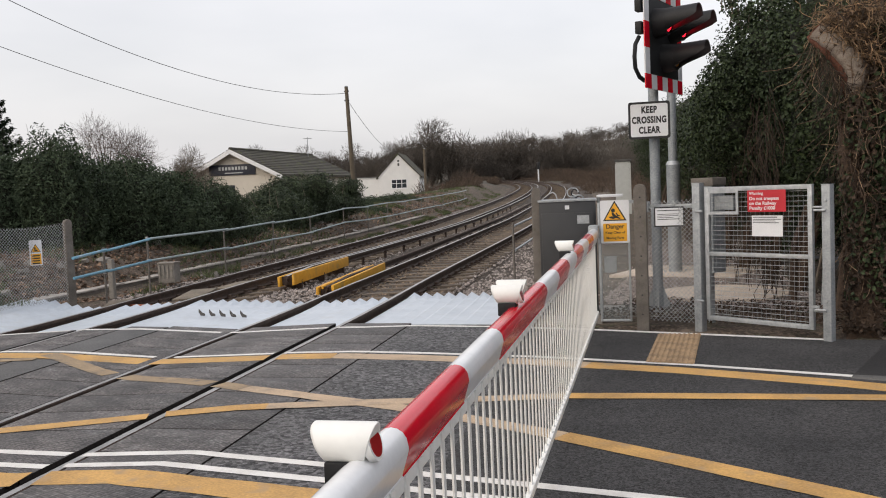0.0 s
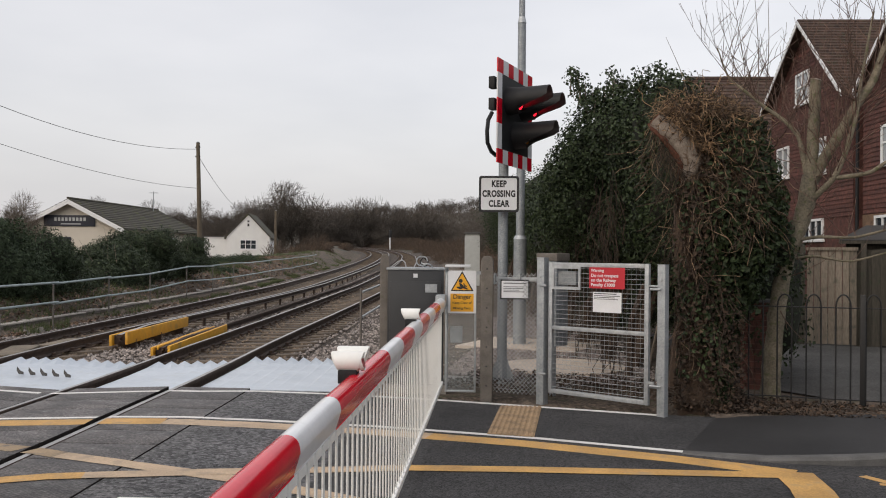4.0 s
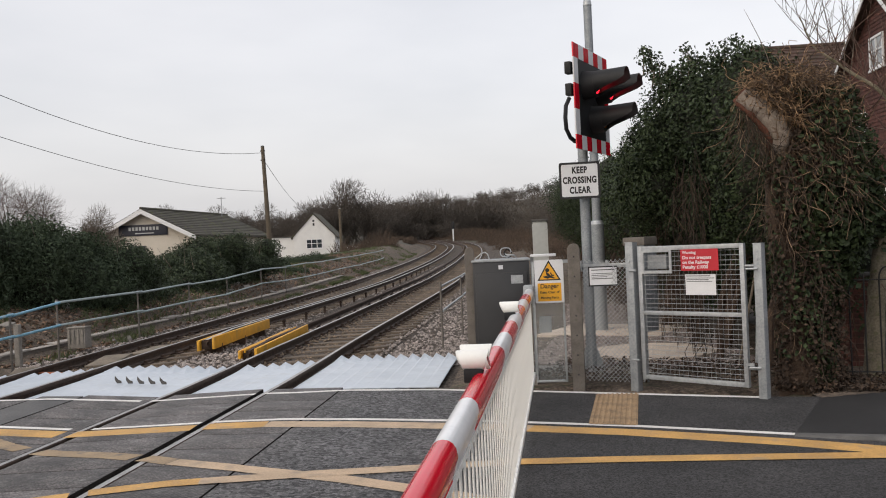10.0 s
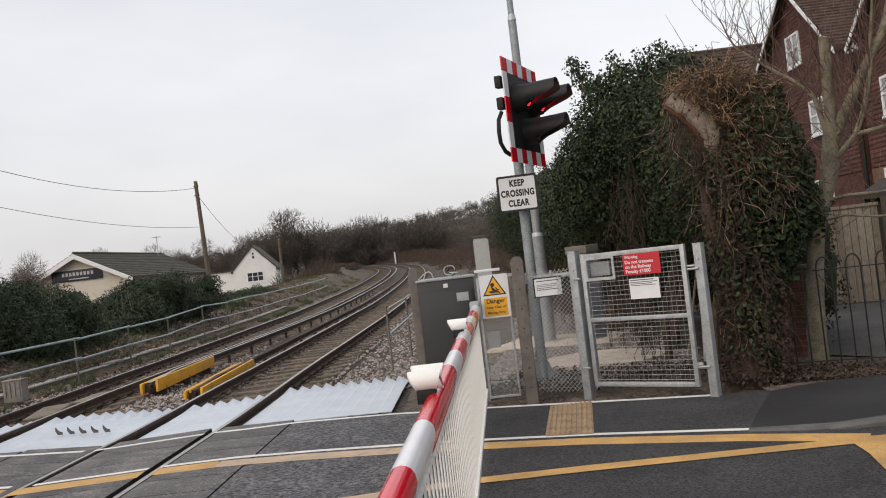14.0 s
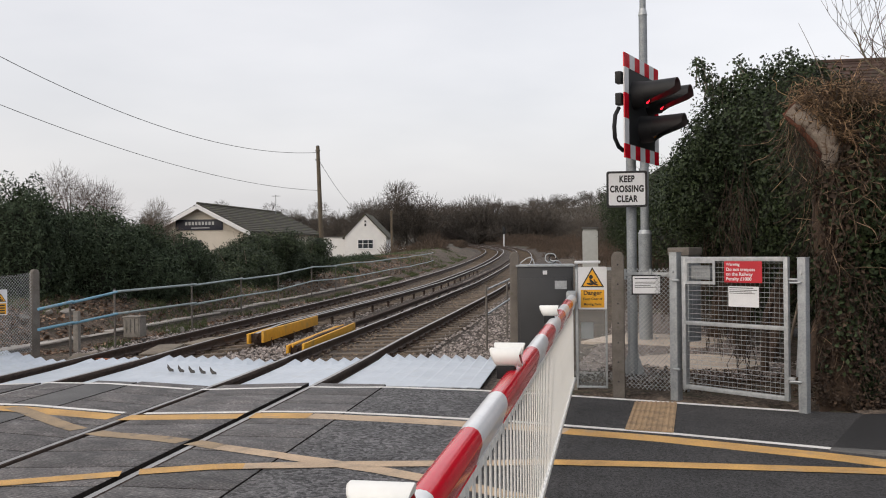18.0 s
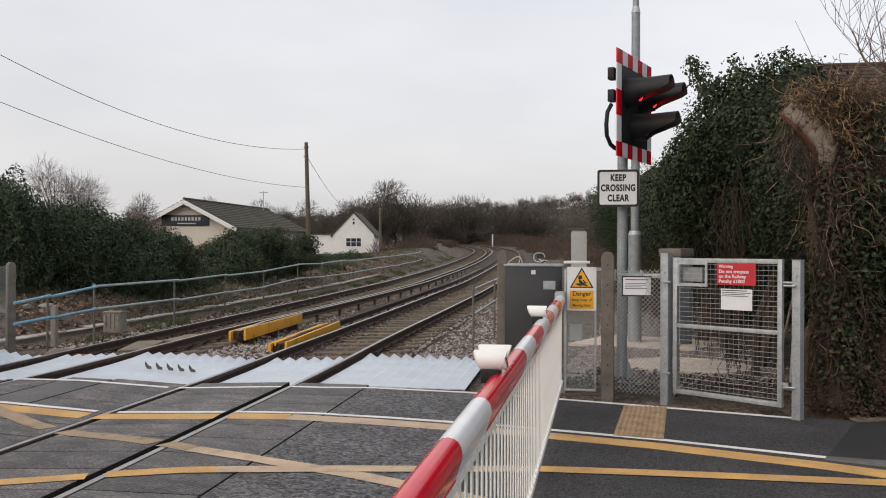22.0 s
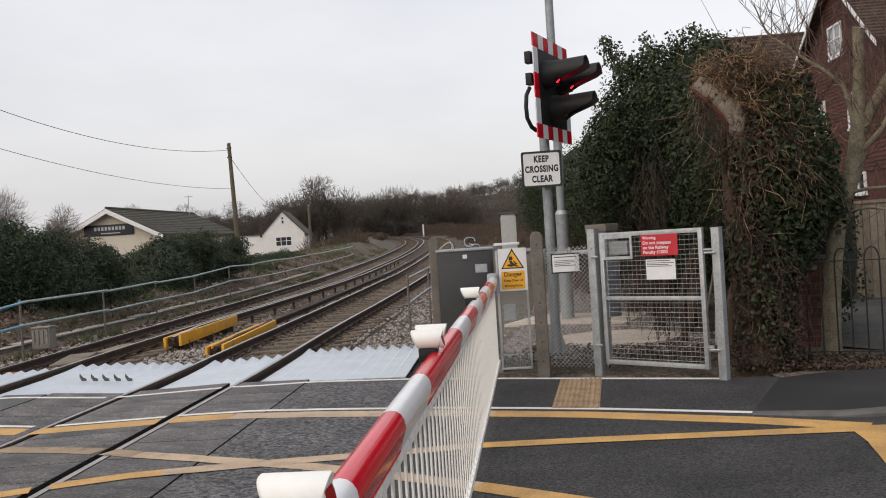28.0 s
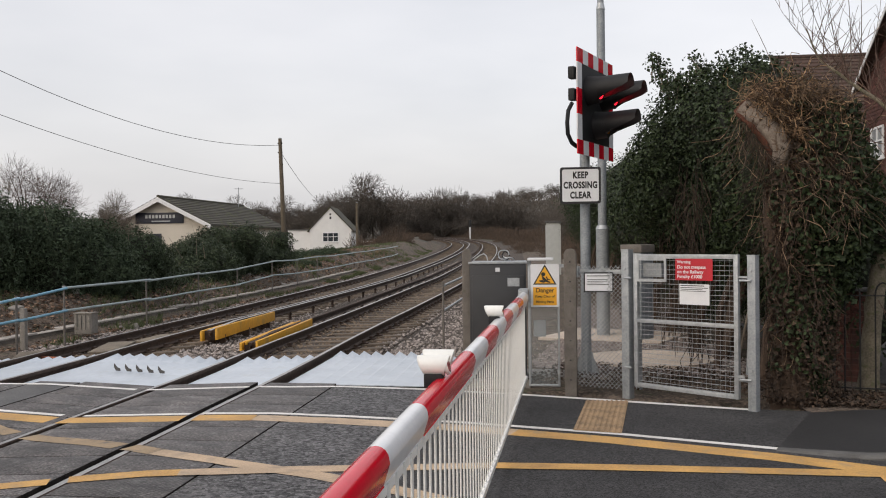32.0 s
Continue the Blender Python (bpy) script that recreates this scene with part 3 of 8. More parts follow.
def strip(label, line, width, material, z=0.006, side=0.0, name="road_marking", cut=True):
    """A painted band along a line, broken where rails cross it."""
    pts = []
    for (xa, ya), (xb, yb) in zip(line, line[1:]):
        n = max(1, int(math.hypot(xb - xa, yb - ya) / 0.12))
        pts += [(xa + (xb - xa) * k / n, ya + (yb - ya) * k / n) for k in range(n)]
    pts.append(line[-1])
    vs, fs = [], []
    for i, (x, y) in enumerate(pts):
        xa, ya = pts[max(i - 1, 0)]
        xb, yb = pts[min(i + 1, len(pts) - 1)]
        d = Vector((xb - xa, yb - ya, 0)).normalized()
        nrm = Vector((-d.y, d.x, 0))
        wob = 1 + 0.05 * noise.noise(Vector((x * 3, y * 3, 0)))
        for s in (-0.5, 0.5):
            q = Vector((x, y, 0)) + nrm * (s * width * wob + side)
            across = uv(q.x, q.y)[1]
            vs.append((q.x, q.y, cant(across) + (z - 0.006) * 0.6 + (0.006 if -9.45 < across < -2.5 else 0.003)))
        vv = uv(x, y)[1]
        hole = any(-0.045 < (vv - r) * (1 if k % 2 else -1) * -1 < 0.10 for k, r in enumerate(RAILS))
        if i and not (cut and hole):
            fs.append((2 * i - 2, 2 * i, 2 * i + 1, 2 * i - 1))
    return tagged(part(name, quads(name, vs, fs, material), None), label, "road marking", kind="structure")


strip("white edge line along the back of the crossing", L_OUT[1:7], 0.10, WHITE_LINE, side=-0.04)
strip("white edge line between footway and carriageway", L_IN, 0.09, WHITE_LINE)
YB = [(x, y - 0.27) for x, y in L_IN[1:]]
strip("worn yellow box junction border", YB[:3], 0.30, YELLOW_LINE)
strip("pale buff stretch of the box border", [(-6.2, 7.11), (-5.4, 7.39), (-4.3, 7.68), (-3.6, 7.77)], 0.28, CREAM_LINE)
strip("yellow box border beside the footway", [(-3.6, 7.77), (-2.7, 7.87), (-1.33, 7.88), (-0.4, 7.8)], 0.27, YELLOW_LINE)
strip("faded buff diagonal of the box junction", [(-9.4, 5.84), (-9.1, 5.79), (-8.17, 5.62), (-7.4, 5.56), (-6.74, 5.60), (-5.9, 5.56)], 0.20, FADED_LINE, z=0.009)
strip("pale buff diagonal of the box junction", [(-5.9, 5.56), (-4.2, 5.63), (-3.4, 5.58), (-2.7, 5.48)], 0.19, CREAM_LINE, z=0.009)
strip("yellow diagonal across the carriageway", [(-2.7, 5.48), (-1.8, 5.31), (-0.9, 5.12), (0.6, 4.7), (2.2, 4.2)], 0.20, YELLOW_LINE, z=0.009)
strip("yellow diagonal rising to the box corner", [(-10.0, 2.3), (-8.06, 3.11), (-7.54, 3.36), (-6.9, 3.62), (-6.41, 4.01), (-5.86, 4.49), (-5.4, 5.0), (-5.2, 5.15)], 0.19, YELLOW_LINE, z=0.012)
strip("pale buff part of the rising diagonal", [(-5.2, 5.15), (-4.5, 5.68), (-3.85, 6.12), (-3.2, 6.55)], 0.19, CREAM_LINE, z=0.012)
strip("yellow diagonal into the box corner", [(-3.2, 6.55), (-2.35, 6.93), (-1.1, 7.44), (-0.45, 7.7)], 0.19, YELLOW_LINE, z=0.012)
strip("broad yellow end line of the box", [(-0.42, 7.82), (-0.25, 7.3), (0.12, 5.55), (0.5, 3.6), (0.8, 1.8)], 0.31, YELLOW_LINE, z=0.013)
strip("double yellow line beside the kerb", [(0.08, 7.96), (0.25, 7.83), (0.8, 7.95), (2.5, 8.9)], 0.09, YELLOW_LINE)
strip("double yellow line beside the kerb", [(0.2, 7.74), (0.8, 7.78), (2.6, 8.7)], 0.07, YELLOW_LINE)
NEAR = [(-16, 0.2), (-8, 2.95), (-5.35, 3.58), (-4.7, 3.98), (-3.12, 4.35), (-2.33, 4.5), (-1.3, 4.68), (1.0, 5.0)]
strip("white line along the near side of the crossing", NEAR, 0.09, WHITE_LINE, z=0.007)
strip("second white line along the near side", [(x, y - 0.28) for x, y in NEAR], 0.09, WHITE_LINE, z=0.007)
strip("yellow border along the near side of the box", [(x, y - 0.58) for x, y in NEAR], 0.28, YELLOW_LINE, z=0.007)
strip("yellow diagonal over the far track", [(-13.0, 4.1), (-11.75, 4.44), (-11.03, 4.50), (-10.55, 4.44), (-9.58, 4.49), (-8.6, 4.46)], 0.19, YELLOW_LINE, z=0.009)
strip("faded buff diagonal over the far track", [(-11.6, 3.6), (-10.62, 4.22), (-10.39, 4.6), (-9.85, 5.14), (-9.27, 5.60)], 0.16, FADED_LINE, z=0.011)
strip("yellow diagonal over the far track", [(-11.2, 2.5), (-9.39, 3.58), (-8.76, 4.04), (-8.33, 4.51)], 0.17, YELLOW_LINE, z=0.012)

# kerb and raised footway, with the buff tactile strip
KERB_LINE = [(-1.34, 8.22), (-0.65, 8.24), (-0.05, 8.40), (0.61, 8.80), (1.6, 9.5), (5.0, 11.9), (12, 16)]
BACK_LINE = [(-1.34, 10.0), (-0.9, 10.25), (0.03, 10.56), (0.83, 10.95), (1.6, 11.3), (5.0, 13.1), (12, 16.8)]
RISE = [0.006, 0.03, 0.07, 0.09, 0.09, 0.09, 0.09]
fv = [(x, y, r) for (x, y), r in zip(KERB_LINE, RISE)] + [(x, y, r) for (x, y), r in zip(BACK_LINE, RISE)]
ff = [(i, i + 1, 8 + i, 7 + i) for i in range(6)]
tagged(part("footway", quads("footway", fv, ff, FOOTWAY), None), "dark asphalt footway rising behind its kerb", "pavement", kind="structure")
bm = new_bm()
kv = []
for i, ((x, y), r) in enumerate(zip(KERB_LINE, RISE)):
    xa, ya = KERB_LINE[max(i - 1, 0)]
    xb, yb = KERB_LINE[min(i + 1, 6)]
    d = Vector((xb - xa, yb - ya, 0)).normalized()
    n = Vector((d.y, -d.x, 0))
    c = Vector((x, y, 0))
    kv.append([bm.verts.new(c + n * o + Vector((0, 0, h))) for o, h in ((0.0, -0.1), (0.0, r + 0.004), (0.10, r + 0.002), (0.125, r - 0.02), (0.13, -0.1))])
for a, b in zip(kv, kv[1:]):
    for k in range(4):
        bm.faces.new((a[k], b[k], b[k + 1], a[k + 1]))
solo("kerb", bm, KERB, "grey concrete kerb curving towards the car park", "kerb", "structure")
tact = thing("tactile_paving", "worn buff ribbed tactile strip set across the footway", "tactile paving", pose(0, 0, 0), kind="structure")
ta, tb, tc_, td = Vector((-3.62, 9.63, 0.008)), Vector((-3.19, 9.80, 0.008)), Vector((-2.70, 8.17, 0.008)), Vector((-3.15, 8.10, 0.008))
bm = new_bm()
bm.faces.new([bm.verts.new(p) for p in (td, tc_, tb, ta)])
part("paving_base", bm, TACTILE, tact)
for k in range(9):
    f0 = (k + 0.2) / 9
    f1 = (k + 0.8) / 9
    a0, a1, b0, b1 = td.lerp(tc_, f0), td.lerp(tc_, f1), ta.lerp(tb, f0), ta.lerp(tb, f1)
    bm = new_bm()
    mid = Vector((0, 0, 0.008))
    vs = [bm.verts.new(p) for p in (a0, a1, b1, b0)]
    ins = [bm.verts.new(p + mid) for p in (a0.lerp(a1, 0.2), a1.lerp(a0, 0.2), b1.lerp(b0, 0.2), b0.lerp(b1, 0.2))]
    bm.faces.new(ins)
    for i in range(4):
        bm.faces.new((vs[i], vs[(i + 1) % 4], ins[(i + 1) % 4], ins[i]))
    part("rib", bm, TACTILE, tact)

# ---- railway ----
def us(a, b):
    out, u = [], a
    while u < b:
        out.append(u)
        u += 1.5 if u < 60 else (5 if u < 200 else 20)
    return out + [b]


def swept(bm, section, line, mats=None):
    rows = [[bm.verts.new(RF(u, v0 + x, z0 + z)) for x, z in section] for u, v0, z0 in line]
    k = len(section)
    for a, b in zip(rows, rows[1:]):
        for i in range(k):
            f = bm.faces.new((a[i], a[(i + 1) % k], b[(i + 1) % k], b[i]))
            if mats:
                f.material_index = mats[i]
    bm.faces.new(rows[0])
    bm.faces.new(rows[-1][::-1])
    bmesh.ops.recalc_face_normals(bm, faces=bm.faces)
    return bm


HEAD = [(-0.028, 0.0), (0.028, 0.0), (0.036, -0.010), (0.034, -0.045), (0.010, -0.055), (0.009, -0.125), (0.068, -0.145), (0.068, -0.158), (-0.068, -0.158), (-0.068, -0.145), (-0.009, -0.125), (-0.010, -0.055), (-0.034, -0.045), (-0.036, -0.010)]
HEAD_M = [1] + [0] * 13
sl_me = mesh_of("sleeper", box(new_bm(), -1.28, 1.28, -0.125, 0.125, -0.13, 0.0, bevel=0.012), SLEEPER)
ch_bm = new_bm()
box(ch_bm, -0.17, 0.17, -0.09, 0.09, 0.0, 0.03, bevel=0.008)
box(ch_bm, -0.12, -0.055, -0.07, 0.07, 0.03, 0.075, bevel=0.01)
box(ch_bm, 0.055, 0.12, -0.07, 0.07, 0.03, 0.075, bevel=0.01)
chair_me = mesh_of("rail_chair", ch_bm, RAIL_SIDE)
rng = random.Random(5)
for (ra, rb), lab in (((RAILS[0], RAILS[1]), "double-line railway track with rusty rails, curving away"), ((RAILS[2], RAILS[3]), "railway track with shiny rail heads on timber sleepers")):
    track = thing("railway_track", lab, "railway track", group="railway tracks")
    for r in (ra, rb):
        part("rail", swept(new_bm(), HEAD, [(u, r, cant(r) + 0.004) for u in us(-12, 520)], HEAD_M), [RAIL_SIDE, RAIL_TOP], track)
    tilt = math.degrees(math.atan2(cant(rb) - cant(ra), rb - ra))
    mid, zc = (ra + rb) / 2, (cant(ra) + cant(rb)) / 2 - 0.185
    u = 14.75
    rest = []
    while u < 260:
        p = RF(u, mid, zc)
        slope = math.degrees(math.atan2(bend(u + 1) - bend(u - 1), 2))
        lean = math.degrees(math.atan2(rise(u, rb) - rise(u, ra), rb - ra))
        m = Matrix.Translation(p) @ RAIL_M @ pose(0, 0, 0, 0, -tilt - lean, slope + rng.gauss(0, 0.8))
        if u < 75:
            s = part("sleeper", sl_me, None, track, at=m)
            if u < 42:
                for off in (ra - mid, rb - mid):
                    part("rail_chair", chair_me, None, s, at=pose(off, 0, 0))
        else:
            rest.append(m)
        u += 0.7 if u < 75 else 1.4
    bm = new_bm()
    for m in rest:
        bmesh.ops.create_cube(bm, size=1, matrix=m @ Matrix.Diagonal((2.5, 0.25, 0.06, 1)))
    tagged(part("far_sleeper_run", bm, SLEEPER, track), kind="stuff")

bm = new_bm()
rows = []
for u in us(10.5, 520):
    rows.append([bm.verts.new(RF(u, v, z + (0.02 * noise.noise(Vector((u * 3, v * 3, 0))) if u < 60 else 0))) for v, z in ((-10.0, -0.45), (-9.7, -0.27), (-9.3, -0.235), (-8.4, -0.225), (-7.4, -0.22), (-6.6, -0.20), (-5.5, -0.20), (-4.6, -0.225), (-3.6, -0.215), (-2.6, -0.19), (-1.9, -0.16), (-1.2, -0.14), (-0.6, -0.3))])
for a, b in zip(rows, rows[1:]):
    for i in range(12):
        bm.faces.new((a[i], b[i], b[i + 1], a[i + 1]))
bmesh.ops.recalc_face_normals(bm, faces=bm.faces)
solo("ballast_bed", bm, BALLAST, "brown stone ballast bed under both tracks", "ballast", "structure")

# loose ballast stones
nrg = np.random.default_rng(3)
ns = 30000
su = 14.2 + (nrg.random(ns) ** 1.9) * 46
sv = nrg.uniform(-10.0, -0.75, ns)
keep = ~((np.abs(sv + 7.76) < 0.6) & (nrg.random(ns) < 0.72) | (np.abs(sv + 4.2) < 0.6) & (nrg.random(ns) < 0.66))
su, sv = su[keep], sv[keep]
sz = np.interp(sv, (-10.0, -9.7, -9.25, -6.6, -5.5, -4.2, -2.6, -1.2, -0.6), (-0.22, -0.23, -0.24, -0.20, -0.20, -0.225, -0.19, -0.14, -0.28))
octa = np.array([(1, 0, 0), (0, 1, 0), (-1, 0, 0), (0, -1, 0), (0, 0, 0.7), (0, 0, -0.7)], float)
of = np.array([(0, 1, 4), (1, 2, 4), (2, 3, 4), (3, 0, 4), (1, 0, 5), (2, 1, 5), (3, 2, 5), (0, 3, 5)])
sv3 = []
place = np.array([tuple(RF(a, b, c)) for a, b, c in zip(su, sv, sz)])
shape = octa[None] * (1 + nrg.normal(0, 0.28, (len(su), 6, 1))) * nrg.uniform(0.022, 0.045, (len(su), 1, 1))
ang = nrg.uniform(0, math.tau, len(su))
ca, sa = np.cos(ang)[:, None], np.sin(ang)[:, None]
sx = shape[..., 0] * ca - shape[..., 1] * sa
sy = shape[..., 0] * sa + shape[..., 1] * ca
vv = np.stack([sx, sy, shape[..., 2]], -1) + place[:, None] + [0, 0, 0.012]
ffs = (np.arange(len(su))[:, None, None] * 6 + of[None]).reshape(-1, 3)
ballast_me = quads("ballast_stones", vv.reshape(-1, 3).tolist(), ffs.tolist(), [STONE, STONE_RUST])
between_rails = (np.abs(sv + 7.76) < 1.15) | (np.abs(sv + 4.2) < 1.1)
ballast_me.polygons.foreach_set("material_index", np.repeat(between_rails.astype(np.int32), 8))
tagged(part("ballast_stones", ballast_me, None), "loose brown and grey ballast stones between the rails", "ballast", kind="stuff")

# conductor rails with their yellow boards
ns_sec = [(-0.04, 0.0), (0.04, 0.0), (0.04, -0.05), (0.012, -0.065), (0.012, -0.11), (0.05, -0.13), (-0.05, -0.13), (-0.012, -0.11), (-0.012, -0.065), (-0.04, -0.05)]
ins_me = mesh_of("insulator", cyl(cyl(new_bm(), (0, 0, -0.40), (0, 0, -0.13), 0.04, 0.035), (0, 0, -0.2), (0, 0, -0.17), 0.055, 0.055), RAIL_SIDE)
for v0, u0, ub in ((-6.38, 16.7, 20.7), (-5.28, 15.8, 19.5)):
    th = thing("conductor_rail", "electric conductor rail on insulators with yellow end boards", "conductor rail", group="conductor rails")
    z0 = 0.16 if v0 < -6 else 0.03
    part("rail", swept(new_bm(), ns_sec, [(u, v0, z0 - (0.06 if u < u0 + 0.4 else 0)) for u in us(u0 + 0.05, 320)], [1 if v0 < -6 else 0] + [0] * 9), [RAIL_SIDE, RAIL_TOP], th)
    for k in range(18):
        part("insulator", ins_me, None, th, at=Matrix.Translation(RF(u0 + 1 + k * 2.2, v0, z0)))
    # side, width, heights at the near end and far end, length lost at the far end
    rows_b = ((-0.17, 0.05, (-0.06, 0.14), (0.0, 0.20), 0.7), (0.13, 0.05, (-0.03, 0.20), (0.03, 0.235), 0.4)) if v0 < -6 else ((-0.17, 0.05, (-0.13, 0.02), (-0.05, 0.10), 0.35), (0.13, 0.05, (-0.13, 0.05), (-0.05, 0.14), 0.0), (-0.06, 0.03, (-0.02, 0.04), (0.05, 0.12), 0.2))
    for side, wide, near_z, far_z, lost in rows_b:
        b = new_bm()
        box(b, v0 + side, v0 + side + wide, u0, ub - lost, 0, 1, RAIL_M, bevel=0.008)
        for q in b.verts:
            f = (uv(q.co.x, q.co.y)[0] - u0) / (ub - lost - u0)
            lo_z, hi_z = near_z[0] + (far_z[0] - near_z[0]) * f, near_z[1] + (far_z[1] - near_z[1]) * f
            q.co.z = lo_z + q.co.z if q.co.z < 0.5 else hi_z - 1 + q.co.z
        part("yellow_board", b, BOARD_YELLOW, th, "worn yellow protection board")
    # dark plate added where the gap between the boards lies in shade
    part("end_shadow_box", box(new_bm(), v0 - 0.12, v0 + 0.13, u0 + 0.12, u0 + 0.16, z0 - 0.2, z0 - 0.03, RAIL_M), RAIL_SIDE, th, "dark plate standing in for the shade between the boards")
    for k in range(3):
        b = new_bm()
        box(b, v0 - 0.17, v0 + 0.18, u0 + 0.4 + k * 1.4, u0 + 0.46 + k * 1.4, z0 - 0.36, z0 - 0.12, RAIL_M)
        part("bracket", b, RAIL_SIDE, th)

GROOVE = mat("dirty_groove", (0.042, 0.037, 0.034), (0.020, 0.018, 0.017), scale=6, fine=60, rough=0.95, bump=0.3, spec=0.1)
# crossing panels: ribbed rubber, laid between and beside the rails
bays = [(-9.4, -8.50, 1), (-8.34, -7.17, 1), (-7.02, -6.5, 1), (-6.49, -5.92, 0), (-5.91, -4.95, 1), (-4.79, -3.60, 1), (-3.44, -2.56, 1)]
for va, vb, cols in bays:
    for c in range(max(cols, 1)):
        a, b_ = va, vb
        pitch = 0.607 if cols else 5.0
        for k in range(24 if cols else 3):
            u0 = -3.0 + k * pitch
            u1 = min(u0 + pitch, edge_u((a + b_) / 2) + 0.25 + 0.12 * math.sin(c * 3 + va))
            if u1 - u0 < 0.2:
                continue
            bm = new_bm()
            g = 0.010
            pts = [(a + g, u0 + g), (b_ - g, u0 + g), (b_ - g, u1 - g), (a + g, u1 - g)]
            top = [bm.verts.new(RAIL_M @ Vector((x, y, cant(x) + 0.001))) for x, y in pts]
            low = [bm.verts.new(RAIL_M @ Vector((x, y, cant(x) - 0.11))) for x, y in pts]
            inn = [bm.verts.new(RAIL_M @ Vector((x + (0.006 if i in (0, 3) else -0.006), y + (0.006 if i < 2 else -0.006), cant(x) + 0.004))) for i, (x, y) in enumerate(pts)]
            bm.faces.new(inn)
            for i in range(4):
                j = (i + 1) % 4
                bm.faces.new((top[i], top[j], inn[j], inn[i]))
                bm.faces.new((low[i], low[j], top[j], top[i])).material_index = 1
            solo("crossing_panel", bm, [RUBBER if cols else SMOOTH_STRIP, GROOVE], "dark ribbed rubber crossing panel beside the rails" if cols else "paler smooth asphalt strip between the two tracks", "crossing panel", "structure", "crossing panels")

# dark floor of the flange grooves beside the rails
for r in RAILS:
    for side in (-1, 1):
        lo_v, hi_v = sorted((r + side * 0.037, r + side * 0.135))
        bm = new_bm()
        box(bm, lo_v, hi_v, -3.0, edge_u(r) + 0.15, cant(r) - 0.12, cant(r) - 0.04, RAIL_M)
        solo("flange_groove", bm, GROOVE, "dark dirty groove beside the crossing rail", "flangeway", "structure", "flange grooves")

# ridged anti-trespass guards beyond the crossing
for va, vb, ua, ub in ((-10.25, -8.56, 11.3, 14.2), (-8.36, -7.16, 11.5, 14.35), (-6.98, -5.0, 11.6, 14.4), (-4.82, -3.58, 11.65, 14.5), (-3.38, -1.42, 11.75, 14.95)):
    th = thing("trespass_guard", "pale galvanised sawtooth anti-trespass guard panel", "trespass guard", group="trespass guards")
    n = max(2, round((vb - va) / 0.205))
    bm = new_bm()
    w = (vb - va) / n
    cols = []
    for i in range(n):
        for f, h in ((0.0, -0.075), (0.2, 0.035), (1.0, -0.075)):
            cols.append((va + (i + f) * w, h))
    rows = []
    for x, h in cols:
        st = max(ua, edge_u(x) + 0.02)
        up = 0.115 * min(max((-9.0 - x) / 0.7, 0), 1)
        steps = ((st, -0.09 + 0.04 * h), (st + (ub - 0.2 - st) * 0.55, -0.072 + 0.10 * h), (ub - 0.75, -0.058 + 0.28 * h), (ub - 0.2, -0.04 + 0.85 * h))
        rows.append([[bm.verts.new(RAIL_M @ Vector((x, y, cant(x) + up + z - d))) for y, z in steps] for d in (0.0, 0.012)])
    for (at, al), (bt, bl) in zip(rows, rows[1:]):
        for k in range(3):
            bm.faces.new((at[k], at[k + 1], bt[k + 1], bt[k]))
            bm.faces.new((bl[k], bl[k + 1], al[k + 1], al[k]))
        bm.faces.new((at[3], al[3], bl[3], bt[3]))
        bm.faces.new((bt[0], bl[0], al[0], at[0]))
    bmesh.ops.remove_doubles(bm, verts=bm.verts, dist=0.0005)
    bmesh.ops.recalc_face_normals(bm, faces=bm.faces)
    part("guard_sheet", mesh_of("guard_sheet", bm, GUARD, smooth=False), None, th)
    for uu in (ua + 0.7, ub - 0.4):
        bm = new_bm()
        box(bm, va, vb, uu - 0.05, uu + 0.05, -0.26, -0.14, RAIL_M)
        part("bearer", bm, SLEEPER, th)
    if -7 < va < -6:
        for k in range(5):
            bm = new_bm()
            x = -6.14 + k * 0.167
            prism(bm, [(0.0, 0.0), (0.075, 0.0), (0.06, 0.035), (0.01, 0.05), (-0.065, 0.11), (-0.05, 0.055)], 0, 0.014, RAIL_M @ pose(x, 12.55, cant(x) - 0.055, 60, 0, -10))
            part("clip", bm, BLACK, th, "small black clip")

# ---- the near barrier, lowered across the road ----
ARM_A, ARM_D = Vector((-1.187, 1.585, 0)), Vector((-0.3705, 0.9288, 0))
ARM_M = Matrix.Translation(ARM_A) @ Matrix(((ARM_D.y, ARM_D.x, 0, 0), (-ARM_D.x, ARM_D.y, 0, 0), (0, 0, 1, 0), (0, 0, 0, 1))) @ pose(0, 0, 0, 0.35)


